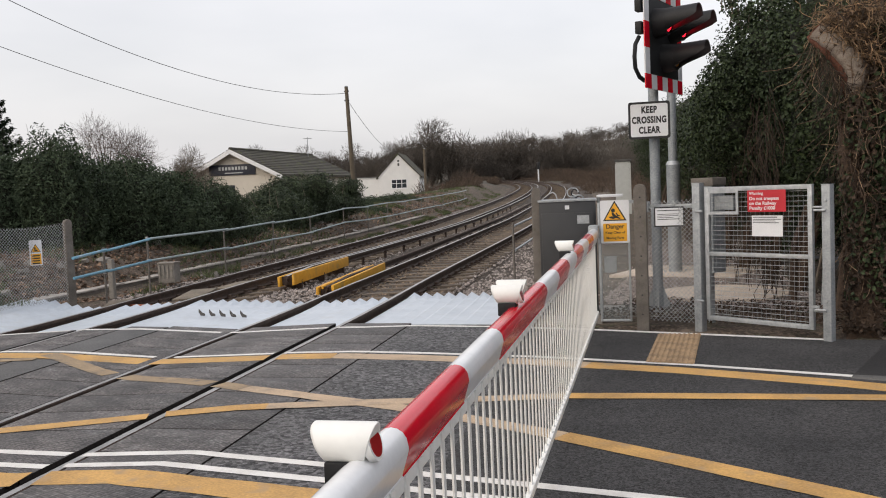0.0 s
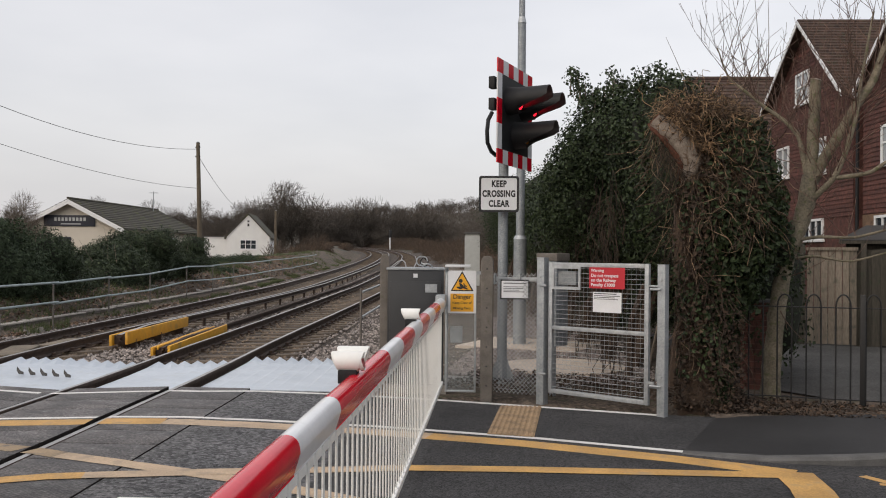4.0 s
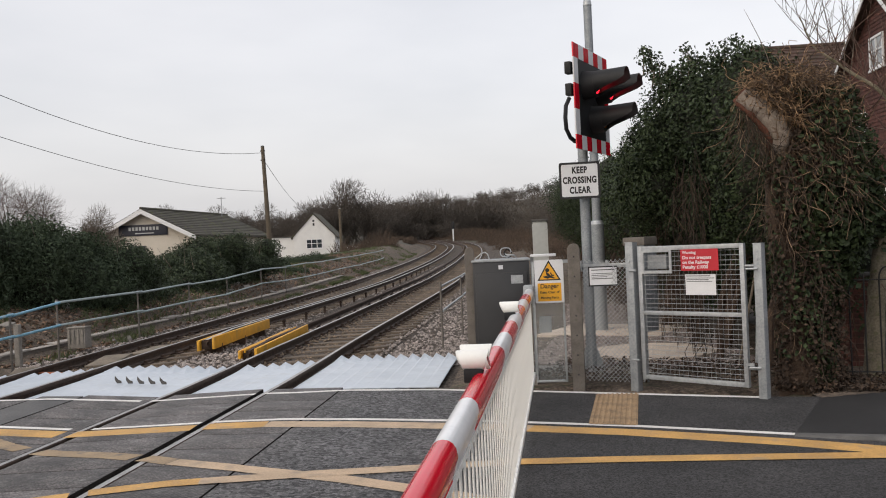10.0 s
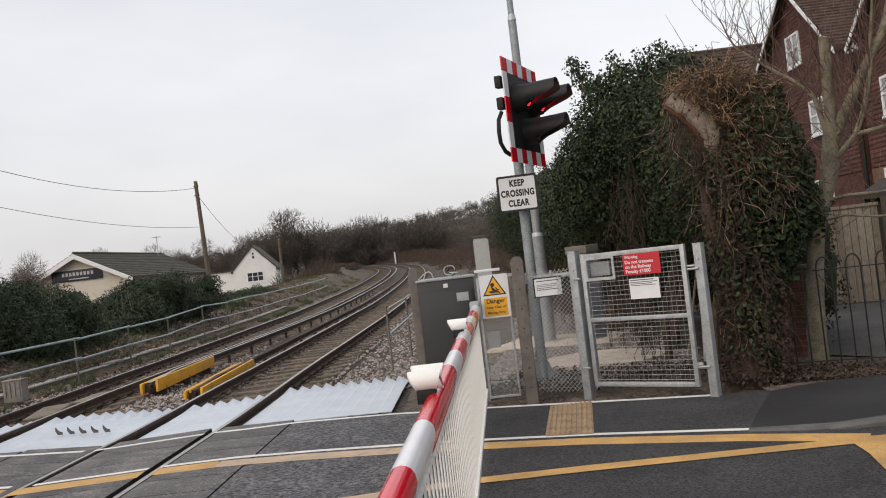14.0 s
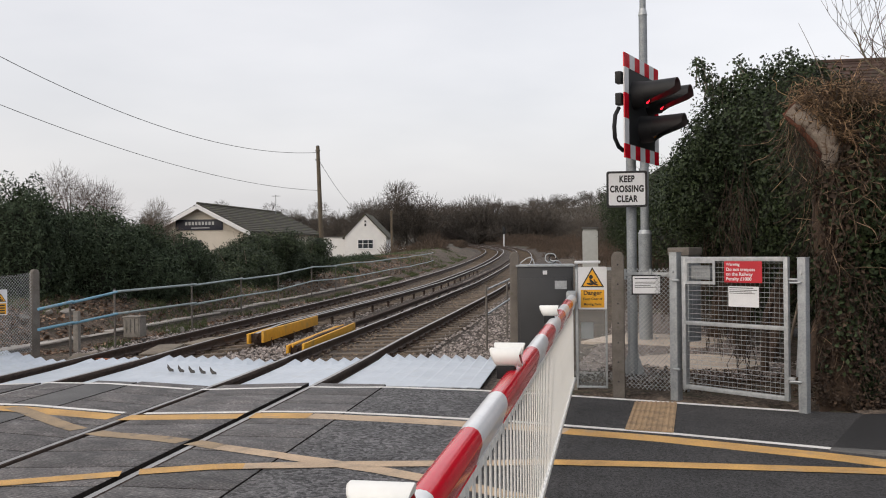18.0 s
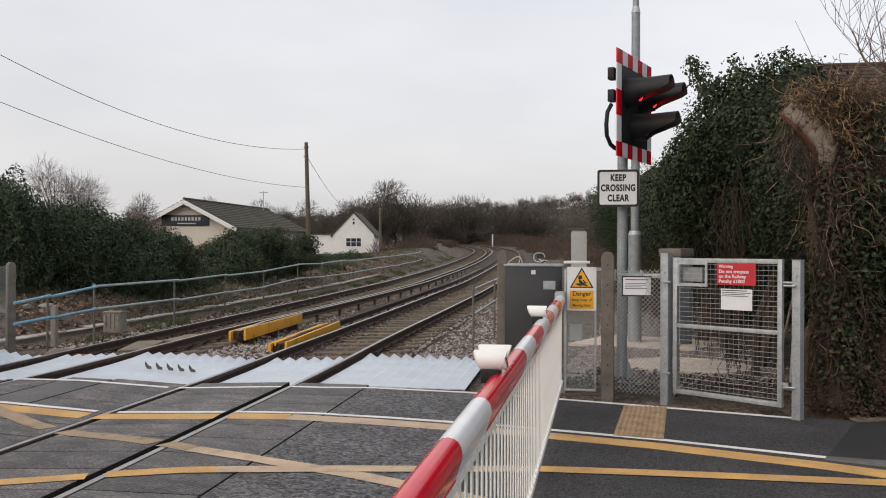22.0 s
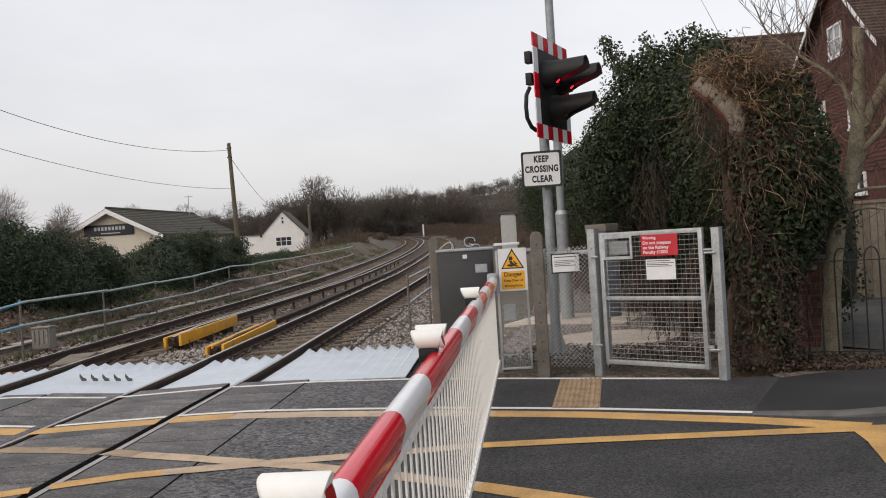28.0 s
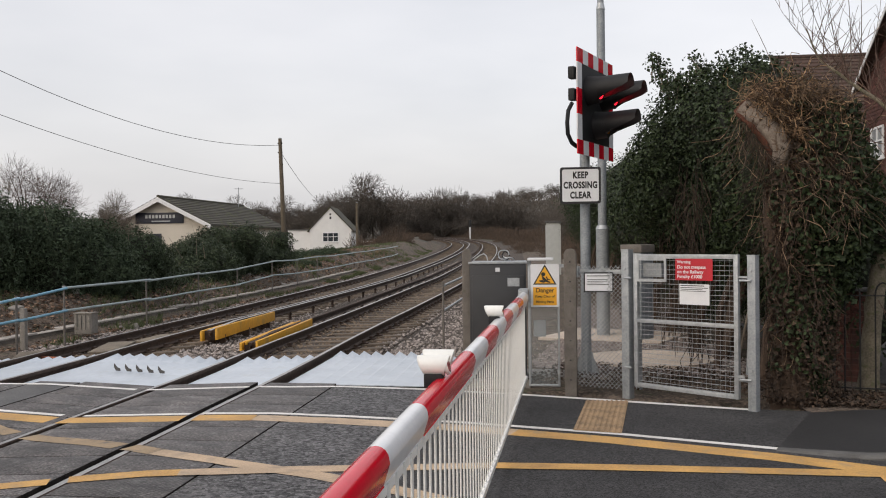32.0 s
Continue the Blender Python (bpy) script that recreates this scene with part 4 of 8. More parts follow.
def barrier(name, label, m, length, tip, bands, z, skirt_pitch, lamps, lamp_label, slat_w=0.032, zb=0.10, twins=()):
    """An arm along +y with its root at length, striped, with a hanging skirt of slats and red lamps on top."""
    th = thing(name, label, "level crossing barrier", m, group="barriers")
    edges = [tip] + [b for b in bands if tip < b < length] + [length]
    red = bands[0] <= tip
    for a, b in zip(edges, edges[1:]):
        k = sum(1 for c in bands if c <= a + 1e-6)
        r0, r1 = [0.044 + 0.011 * min(max(s / 9.0, 0), 1) for s in (a, b)]
        bm = new_bm()
        sec = [(math.cos(t), math.sin(t)) for t in [radians(k) for k in (0, 22, 45, 67, 90, 113, 135, 158, 180)]] + [(-1.0, -0.6), (-0.5, -1.95), (0.50, -2.02), (0.60, -1.96), (0.56, -1.86), (1.02, -0.36), (1.03, -0.18)]
        ns = len(sec)
        rings = [[bm.verts.new((x * r + 0.006, y, z + w * r)) for x, w in sec] for y, r in ((a, r0), (b, r1))]
        for i in range(ns):
            bm.faces.new((rings[0][i], rings[0][(i + 1) % ns], rings[1][(i + 1) % ns], rings[1][i]))
        bm.faces.new(rings[0])
        bm.faces.new(rings[1])
        bmesh.ops.recalc_face_normals(bm, faces=bm.faces)
        part("arm_band", bm, ARM_RED if k % 2 else ARM_WHITE, th, "glossy red band of the arm" if k % 2 else "glossy white band of the arm")
    bm = new_bm()
    box(bm, 0.012, 0.027, tip + 0.1, length - 0.1, z - 0.135, z - 0.07, bevel=0.003)
    part("skirt_rail", bm, WHITE_PAINT, th)
    bm = new_bm()
    box(bm, 0.018, 0.048, tip + 0.1, length - 0.1, zb, zb + 0.045, bevel=0.006)
    part("bottom_rail", bm, WHITE_PAINT, th)
    slat = mesh_of("slat", box(new_bm(), 0.027, 0.034, -slat_w / 2, slat_w / 2, zb + 0.04, z - 0.092), WHITE_PAINT)
    n = int((length - tip - 0.3) / skirt_pitch)
    for k in range(n):
        part("slat", slat, None, th, at=pose(0, tip + 0.16 + k * skirt_pitch, 0))
    for s in lamps:
        o, z0 = -0.03, z - (0.032 if s < 1.0 and length > 8.5 else 0.004)
        lamp = part("lamp", box(new_bm(), o - 0.045, o + 0.045, s - 0.045, s + 0.045, z0 + 0.005, z0 + 0.07, bevel=0.006), BLACK_PLASTIC, th, lamp_label)
        bm = new_bm()
        turns = [k * math.tau / 24 for k in range(24)]
        hood = []
        for f, k in ((-0.05, 0.55), (-0.012, 0.88), (0.04, 1.0), (0.5, 1.0), (0.96, 1.0), (1.0, 0.97)):
            row = []
            for q in turns:
                h = 0.054 + 0.050 * k * (math.sin(q) * (1.0 if math.sin(q) > 0 else 0.96))
                lean_ = 0.020 * (h - 0.054) / 0.05
                x0, x1 = -0.064 - lean_, 0.062 + lean_ * 0.75
                row.append(bm.verts.new((o + x0 + (x1 - x0) * f, s + 0.049 * k * math.cos(q), z0 + 0.052 + h)))
            hood.append(row)
        for a, b in zip(hood, hood[1:]):
            for i in range(24):
                bm.faces.new((a[i], a[(i + 1) % 24], b[(i + 1) % 24], b[i]))
        bm.faces.new(hood[0])
        bm.faces.new(hood[-1])
        bmesh.ops.recalc_face_normals(bm, faces=bm.faces)
        housing = part("housing", bm, WHITE_PAINT, lamp, "white lamp housing")
        face = pose(o + 0.064, s, z0 + 0.106, 90, 0, 90) @ pose(0, 0, 0, -15)
        oval = lambda ry, rz: [(ry * math.cos(q), rz * math.sin(q)) for q in [k * math.tau / 20 for k in range(20)]]
        part("rim", prism(new_bm(), oval(0.044, 0.043), -0.012, 0.006, face), WHITE_PAINT, lamp, "pale open rim of the hood")
        part("lens", prism(new_bm(), oval(0.035, 0.034), 0.0, 0.008, face), LENS_RED, lamp, "red lamp lens")
        if s in twins:
            part("rear_housing", housing.data, None, lamp, "second lamp housing behind", at=pose(0.006, 0.125, 0.012))
    return th


near_barrier = barrier("barrier", "red and white striped barrier arm with a white slatted skirt", ARM_M, 9.0, -0.55,
                       [0.27, 1.07, 1.82, 3.5, 4.26, 5.06, 5.79, 6.55, 7.3, 8.05], 1.07, 0.14, (0.03, 2.5, 5.62), "white boxed red lamp on a black bracket", twins=(2.5,))
bm = new_bm()
box(bm, -0.06, 0.06, 8.95, 9.2, 1.0, 1.16, bevel=0.02)
part("arm_clamp", bm, GALV_DULL, near_barrier)

# ---- signs ----
def plate(bm, w, h, t=0.004, r=0.02, m=None):
    pts = []
    for cx, cy, a0 in ((w / 2 - r, h / 2 - r, 0), (-w / 2 + r, h / 2 - r, 90), (-w / 2 + r, -h / 2 + r, 180), (w / 2 - r, -h / 2 + r, 270)):
        pts += [(cx + r * math.cos(radians(a0 + k * 30)), cy + r * math.sin(radians(a0 + k * 30))) for k in range(4)]
    return prism(bm, pts, 0, t, m)


def sign_pose(x, y, z, yaw, lean=0):
    """Upright, its face towards yaw (degrees from +x)."""
    return pose(x, y, z, 90 + lean, 0, yaw + 90)


def bars(parent, rows, material, z=0.0045):
    for x0, x1, y, h in rows:
        part("text_bar", box(new_bm(), x0, x1, y - h / 2, y + h / 2, z, z + 0.001), material, parent)


def danger_sign(name, label, m, w, h, words=True):
    th = thing(name, label, "warning sign", m)
    part("plate", plate(new_bm(), w, h, 0.004, 0.015), SIGN_WHITE, th)
    s = w * 0.82
    tri = [(-s / 2, h * 0.02), (s / 2, h * 0.02), (0, h * 0.02 + s * 0.87)]
    part("triangle_border", prism(new_bm(), tri, 0.004, 0.005), BLACK, th)
    c = Vector((0, h * 0.02 + s * 0.29))
    part("triangle", prism(new_bm(), [tuple(c + (Vector(p) - c) * 0.82) for p in tri], 0.005, 0.006), SIGN_YELLOW, th)
    part("panel", prism(new_bm(), [(-w * 0.41, -h * 0.46), (w * 0.41, -h * 0.46), (w * 0.41, -h * 0.04), (-w * 0.41, -h * 0.04)], 0.004, 0.005), SIGN_YELLOW, th)
    bm = new_bm()
    k = s / 0.34
    knob = [(-0.022 + 0.034 * math.cos(q) * (1.0 if i % 2 else 0.78), 0.052 + 0.034 * math.sin(q) * (1.0 if i % 2 else 0.78)) for i, q in enumerate([j * math.tau / 16 for j in range(16)])]
    shapes = [knob, [(-0.045, 0.03), (-0.012, 0.012), (0.03, -0.03), (0.085, -0.062), (0.075, -0.075), (0.0, -0.055), (-0.035, -0.02)],
              [(-0.085, -0.038), (-0.03, -0.03), (0.01, -0.062), (-0.02, -0.072), (-0.075, -0.055)],
              [(0.012, 0.012), (0.028, 0.02), (0.05, -0.018), (0.036, -0.03)], [(0.035, -0.012), (0.075, -0.02), (0.072, -0.034), (0.03, -0.034)]]
    for shape_p in shapes:
        prism(bm, [(px * k, c.y + py * k) for px, py in shape_p], 0.006, 0.007)
    part("pictogram", bm, BLACK, th)
    if words:
        writing("Danger", w * 0.215, BLACK, th, pose(0, -h * 0.115, 0.0055))
        writing("Keep Clear of", w * 0.118, BLACK, th, pose(0, -h * 0.255, 0.0055))
        writing("Moving Parts", w * 0.118, BLACK, th, pose(0, -h * 0.38, 0.0055))
    else:
        bars(th, [(-w * 0.3, w * 0.3, -h * (0.12 + 0.1 * i), h * 0.05) for i in range(4)], BLACK, 0.0055)
    return th


danger_sign("danger_sign", "white and yellow sign warning of moving parts on the barrier guard", sign_pose(-4.375, 10.245, 1.245, -66), 0.345, 0.52)

kcc = thing("road_sign", "white rectangular sign reading keep crossing clear on the signal pole", "road sign", sign_pose(-4.29, 11.215, 2.50, -68))
part("plate", plate(new_bm(), 0.525, 0.475, 0.004, 0.03), BLACK, kcc, "black sign border")
part("face", plate(new_bm(), 0.468, 0.418, 0.0055, 0.022), SIGN_WHITE, kcc)
for text, y in (("KEEP", 0.13), ("CROSSING", 0.0), ("CLEAR", -0.13)):
    writing(text, 0.115, BLACK, kcc, pose(0, y, 0.006), width=0.72, spacing=1.12, bold=0.05)
for y in (0.12, -0.12):
    part("bracket", box(new_bm(), -0.12, 0.12, y - 0.015, y + 0.015, -0.06, 0.0), GALV, kcc)

notice = thing("notice_sign", "small white notice with a dark border on the chain-link fence", "notice", sign_pose(-3.715, 10.31, 1.29, -68))
part("plate", plate(new_bm(), 0.345, 0.235, 0.004, 0.006), BLACK, notice, "dark notice border")
part("face", plate(new_bm(), 0.315, 0.205, 0.0055, 0.004), SIGN_WHITE, notice)
bars(notice, [(-0.135, 0.13, 0.075, 0.010), (-0.135, 0.11, 0.032, 0.006), (-0.135, 0.10, 0.012, 0.006), (-0.135, 0.05, -0.008, 0.006), (-0.135, 0.12, -0.028, 0.008)], DARK_GREY, 0.006)

# ---- galvanised gate, its posts and the fence ----
G0, G1 = Vector((-3.36, 10.30, 0)), Vector((-1.86, 9.86, 0))
gd = (G1 - G0).normalized()
GATE_M = Matrix.Translation(G0) @ Matrix(((gd.x, -gd.y, 0, 0), (gd.y, gd.x, 0, 0), (0, 0, 1, 0), (0, 0, 0, 1)))
def gate_post(label, x, w, h, m):
    th = thing("gate_post", label, "gate post", m @ pose(x, 0, 0), group="gate posts")
    part("shaft", box(new_bm(), -w / 2, w / 2, -w / 2, w / 2, -0.1, h, bevel=0.006), GALV_DULL, th)
    part("cap", box(new_bm(), -w / 2 - 0.003, w / 2 + 0.003, -w / 2 - 0.003, w / 2 + 0.003, h, h + 0.006), GALV, th)
    for z in (0.32, 1.35):
        part("hinge", cyl(new_bm(), (0, -w / 2 - 0.01, z), (-0.12 if x > 1 else 0.1, -w / 2 - 0.02, z), 0.012), GALV, th)
        part("bolt", cyl(new_bm(), (0, -w / 2, z + 0.1), (0, -w / 2 - 0.012, z + 0.1), 0.014, seg=6), GALV, th)
    return th


gate_post("square galvanised steel gate post with hinges", 0.0, 0.10, 1.67, GATE_M)
gate_post("tall galvanised steel gate post beside the ivy", 1.56, 0.09, 1.61, GATE_M)
gate = thing("gate", "galvanised steel mesh pedestrian gate, closed, with signs", "gate", GATE_M)
W0, W1, Z0, Z1 = 0.10, 1.40, 0.10, 1.62
for nm, a in (("stile", (W0, W0 + 0.05, Z0, Z1)), ("stile", (W1 - 0.05, W1, Z0, Z1)), ("top_rail", (W0 + 0.05, W1 - 0.05, Z1 - 0.05, Z1)), ("bottom_rail", (W0 + 0.05, W1 - 0.05, Z0, Z0 + 0.05)), ("middle_rail", (W0 + 0.05, W1 - 0.05, 0.84, 0.885))):
    part(nm, box(new_bm(), a[0], a[1], -0.025, 0.025, a[2], a[3], bevel=0.005), GALV, gate)
segs = []
x = W0 + 0.07
while x < W1 - 0.06:
    segs.append(((x, 0.004, Z0 + 0.04), (x, 0.004, Z1 - 0.04), 0.0013, 0.0013))
    x += 0.056
z = Z0 + 0.075
while z < Z1 - 0.05:
    segs.append(((W0 + 0.04, -0.002, z), (W1 - 0.04, -0.002, z), 0.0029, 0.0029))
    z += 0.053
part("mesh_infill", sticks("mesh_infill", segs, GALV, 4), None, gate, "welded wire mesh infill")
lock = part("lock_box", box(new_bm(), W0 + 0.05, W0 + 0.44, -0.03, -0.018, 1.31, 1.34), GALV, gate, "open galvanised lock shield frame")
for a in ((W0 + 0.05, W0 + 0.44, 1.55, 1.58), (W0 + 0.05, W0 + 0.08, 1.34, 1.55), (W0 + 0.41, W0 + 0.44, 1.34, 1.55)):
    part("lock_frame", box(new_bm(), a[0], a[1], -0.03, -0.018, a[2], a[3]), GALV, lock)
part("lock_case", box(new_bm(), W0 + 0.09, W0 + 0.34, 0.03, 0.09, 1.36, 1.52, bevel=0.01), GALV_DULL, lock)
part("brace", cyl(new_bm(), (W1 + 0.02, 0.12, 0.35), (W1 + 0.09, 0.12, 1.45), 0.014), GALV, gate)
for z in (0.30, 1.38):
    part("hinge_pin", cyl(new_bm(), (W1, 0, z), (W1 + 0.14, 0, z), 0.013), GALV, gate)
part("latch", box(new_bm(), W1 - 0.01, W1 + 0.07, -0.03, -0.015, 0.33, 0.36), GALV, gate)
warn = thing("trespass_sign", "red enamel railway trespass warning sign wired to the gate", "warning sign", GATE_M @ pose(0.89, -0.035, 1.455, 90, 0, 0))
part("plate", plate(new_bm(), 0.455, 0.235, 0.003, 0.008), SIGN_RED, warn)
for text, y, s in (("Warning", 0.082, 0.044), ("Do not trespass", 0.026, 0.05), ("on the Railway", -0.026, 0.05), ("Penalty £1000", -0.078, 0.05)):
    writing(text, s, SIGN_WHITE, warn, pose(-0.205, y, 0.0035), align="LEFT", width=1.08)
note = thing("notice_sign", "white notice with dark lines below the trespass sign", "notice", GATE_M @ pose(0.895, -0.035, 1.185, 90, 0, 0))
part("plate", plate(new_bm(), 0.365, 0.225, 0.003, 0.004), SIGN_WHITE, note)
bars(note, [(-0.17, 0.12, 0.095, 0.009), (-0.17, 0.165, 0.072, 0.007), (-0.17, 0.10, 0.054, 0.007), (-0.17, 0.14, 0.036, 0.006)], DARK_GREY, 0.0035)


def concrete_post(label, m, h, w=0.14, holes=True):
    th = thing("concrete_post", label, "fence post", m, group="concrete fence posts")
    bm = new_bm()
    prof = [(-w / 2, -0.2), (w / 2, -0.2), (w / 2, h - 0.06), (w * 0.32, h - 0.012), (0, h), (-w * 0.32, h - 0.012), (-w / 2, h - 0.06)]
    prism(bm, prof, -w * 0.45, w * 0.45, pose(0, 0, 0, 90))
    bmesh.ops.bevel(bm, geom=bm.edges[:], offset=0.008, segments=1, affect="EDGES")
    part("shaft", bm, POST_CONCRETE, th)
    if holes:
        for k in range(7):
            part("hole", cyl(new_bm(), (0, -w * 0.45 - 0.001, 0.12 + k * 0.235), (0, -w * 0.45 + 0.003, 0.12 + k * 0.235), 0.010, seg=10), BLACK, th, "dark wire hole")
    return th


concrete_post("weathered concrete fence post with wire holes", pose(-4.08, 10.33, 0, 0, 0, 20), 1.69, 0.15)
concrete_post("weathered concrete post beside the cabinet", pose(-5.455, 10.26, 0, 0, 0, 26), 1.70, 0.12, False)


def chain_link(label, a, b, h, parent_name="chain_link_fence", sag=0.02, pitch=0.055, lift=0.04):
    """A net of crossing wires between two points."""
    th = thing(parent_name, label, "fence")
    a, b = Vector(a), Vector(b)
    L = (b - a).length
    d = (b - a) / L
    segs = []
    n = int((L + h) / pitch)
    top = lambda s: h - sag * 4 * (s / L) * (1 - s / L)
    for k in range(n):
        s0 = k * pitch
        for sgn in (1, -1):
            start = s0 - h if sgn > 0 else s0
            p, q = (start, lift), (start + sgn * h, h)
            (xa, za), (xb, zb_) = p, q
            if xa > xb:
                (xa, za), (xb, zb_) = (xb, zb_), (xa, za)
            if xb <= 0 or xa >= L:
                continue
            sl = (zb_ - za) / (xb - xa)
            if xa < 0:
                za -= sl * xa
                xa = 0
            if xb > L:
                zb_ -= sl * (xb - L)
                xb = L
            steps = 4
            for i in range(steps):
                x0, x1 = xa + (xb - xa) * i / steps, xa + (xb - xa) * (i + 1) / steps
                z0, z1 = za + (zb_ - za) * i / steps, za + (zb_ - za) * (i + 1) / steps
                k0, k1 = top(x0) / h, top(x1) / h
                segs.append((tuple(a + d * x0 + Vector((0, 0, z0 * k0))), tuple(a + d * x1 + Vector((0, 0, z1 * k1))), 0.0030, 0.0030))
    part("netting", sticks("netting", segs, GALV, 3), None, th, "diamond wire netting")
    for hz in (0.06, 0.5, 0.98):
        pts = [a + d * (L * i / 6) + Vector((0, 0, hz * top(L * i / 6))) for i in range(7)]
        part("line_wire", tube(new_bm(), pts, 0.002, 4), GALV, th)
    return th


chain_link("galvanised chain-link fence panel beside the gate", (-4.0, 10.36, 0), (-3.42, 10.33, 0), 1.5)

# clear guard panel beside the barrier root
gp = thing("guard_panel", "clear plastic guard panel in a grey frame by the barrier", "guard panel", pose(-4.40, 10.27, 0, 0, 0, 22))
for a in ((-0.19, -0.165, 0.02, 1.48), (0.165, 0.19, 0.02, 1.48), (-0.165, 0.165, 0.02, 0.045), (-0.165, 0.165, 1.45, 1.48)):
    part("frame_bar", box(new_bm(), a[0], a[1], -0.015, 0.015, a[2], a[3], bevel=0.003), GALV, gp)
pn = part("clear_panel", box(new_bm(), -0.165, 0.165, -0.003, 0.003, 0.045, 1.45), POLYCARB, gp)
pn.visible_shadow = False
part("back_plate", box(new_bm(), -0.13, 0.02, 0.03, 0.04, 0.62, 0.82), GALV_DULL, gp)
gp2 = thing("steel_frame", "grey steel frame and cover of the barrier pivot", "barrier frame", pose(-4.60, 10.62, 0, 0, 0, 22))
for x in (-0.14, 0.34):
    part("upright", box(new_bm(), x - 0.02, x + 0.02, -0.02, 0.02, 0, 1.56), GALV_DULL, gp2)
part("cover", box(new_bm(), -0.16, 0.16, -0.1, 0.25, 1.54, 1.57, bevel=0.005), SIGN_WHITE, gp2, "pale flat cover")
part("cross_bar", box(new_bm(), -0.14, 0.34, -0.015, 0.015, 1.45, 1.49), GALV, gp2)


def cabinet(label, m, w, d, h, material, door_front=True):
    th = thing("machine_cabinet", label, "equipment cabinet", m, group="barrier machine cabinets")
    part("plinth", box(new_bm(), -w / 2 - 0.04, w / 2 + 0.04, -d / 2 - 0.04, d / 2 + 0.04, -0.1, 0.06, bevel=0.01), CONCRETE, th)
    part("body", box(new_bm(), -w / 2, w / 2, -d / 2, d / 2, 0.06, h - 0.03, bevel=0.012), material, th)
    part("lid", box(new_bm(), -w / 2 - 0.015, w / 2 + 0.015, -d / 2 - 0.015, d / 2 + 0.015, h - 0.03, h, bevel=0.01), GALV_DULL, th, "pale steel lid edge")
    door = part("door", box(new_bm(), -w / 2 + 0.03, w / 2 - 0.03, -d / 2 - 0.014, -d / 2, 0.12, h - 0.17, bevel=0.006), material, th)
    part("label", box(new_bm(), w * 0.17, w * 0.38, -d / 2 - 0.018, -d / 2 - 0.014, h - 0.31, h - 0.205), GALV, door, "metal label")
    part("lock", box(new_bm(), -0.03, 0.025, -d / 2 - 0.012, -d / 2, h - 0.125, h - 0.075), SIGN_WHITE, th, "small pale plate")
    part("handle", cyl(new_bm(), (w * 0.40, -d / 2 - 0.03, h * 0.5), (w * 0.40, -d / 2 - 0.03, h * 0.5 + 0.1), 0.01), BLACK_PLASTIC, door)
    return th


cabinet("tall dark grey steel barrier machine cabinet", pose(-5.185, 10.60, 0, 0, 0, 26), 0.71, 0.62, 1.53, DARK_GREY)

# ---- crossing signal on its pole ----
pole = thing("signal_pole", "galvanised steel pole carrying the crossing signal", "signal pole", pose(-4.30, 11.40, 0))
part("shaft", cyl(new_bm(), (0, 0, -0.1), (0, 0, 4.25), 0.066, 0.066, 20), GALV_AGED, pole)
part("base_flange", cyl(new_bm(), (0, 0, 0), (0, 0, 0.03), 0.17, 0.17, 20), GALV_DULL, pole)
bm = new_bm()
for a in range(4):
    m = pose(0, 0, 0, 0, 0, a * 90 + 20)
    prism(bm, [(0.06, 0.03), (0.17, 0.03), (0.06, 0.35)], -0.005, 0.005, m @ pose(0, 0, 0, 90))
part("gusset", bm, GALV_DULL, pole)
for k in range(2):
    part("clamp", cyl(new_bm(), (0, 0, 3.2 + k * 0.6), (0, 0, 3.26 + k * 0.6), 0.078, 0.078, 20), GALV, pole)

sig = thing("crossing_signal", "black twin-red crossing signal with a red and white chequered border", "traffic signal", pose(-4.13, 11.38, 3.52, 0, 0, 2))
part("backboard", box(new_bm(), -0.008, 0.0, -0.70, 0.70, -0.66, 0.66, bevel=0.003), BLACK_PLASTIC, sig)
def border(y0, y1, z0, z1, n, horizontal, start):
    for k in range(n):
        a, b = k / n, (k + 1) / n
        q = (y0 + (y1 - y0) * a, y0 + (y1 - y0) * b, z0, z1) if horizontal else (y0, y1, z0 + (z1 - z0) * a, z0 + (z1 - z0) * b)
        part("border_stripe", box(new_bm(), 0.0, 0.004, *q), ARM_RED if (k + start) % 2 == 0 else SIGN_WHITE, sig, "red border stripe" if (k + start) % 2 == 0 else "white border stripe")
border(-0.70, 0.70, 0.48, 0.66, 7, True, 0)
border(-0.70, 0.70, -0.66, -0.48, 7, True, 0)
border(-0.70, -0.54, -0.48, 0.48, 3, False, 1)
border(0.54, 0.70, -0.48, 0.48, 3, False, 1)
for y in (-0.705, 0.70):
    for k, (za, zb_) in enumerate(((-0.66, -0.48), (-0.48, -0.16), (-0.16, 0.16), (0.16, 0.48), (0.48, 0.66))):
        part("edge_stripe", box(new_bm(), -0.012, 0.004, y, y + 0.006, za, zb_), ARM_RED if k % 2 == 0 else SIGN_WHITE, sig)


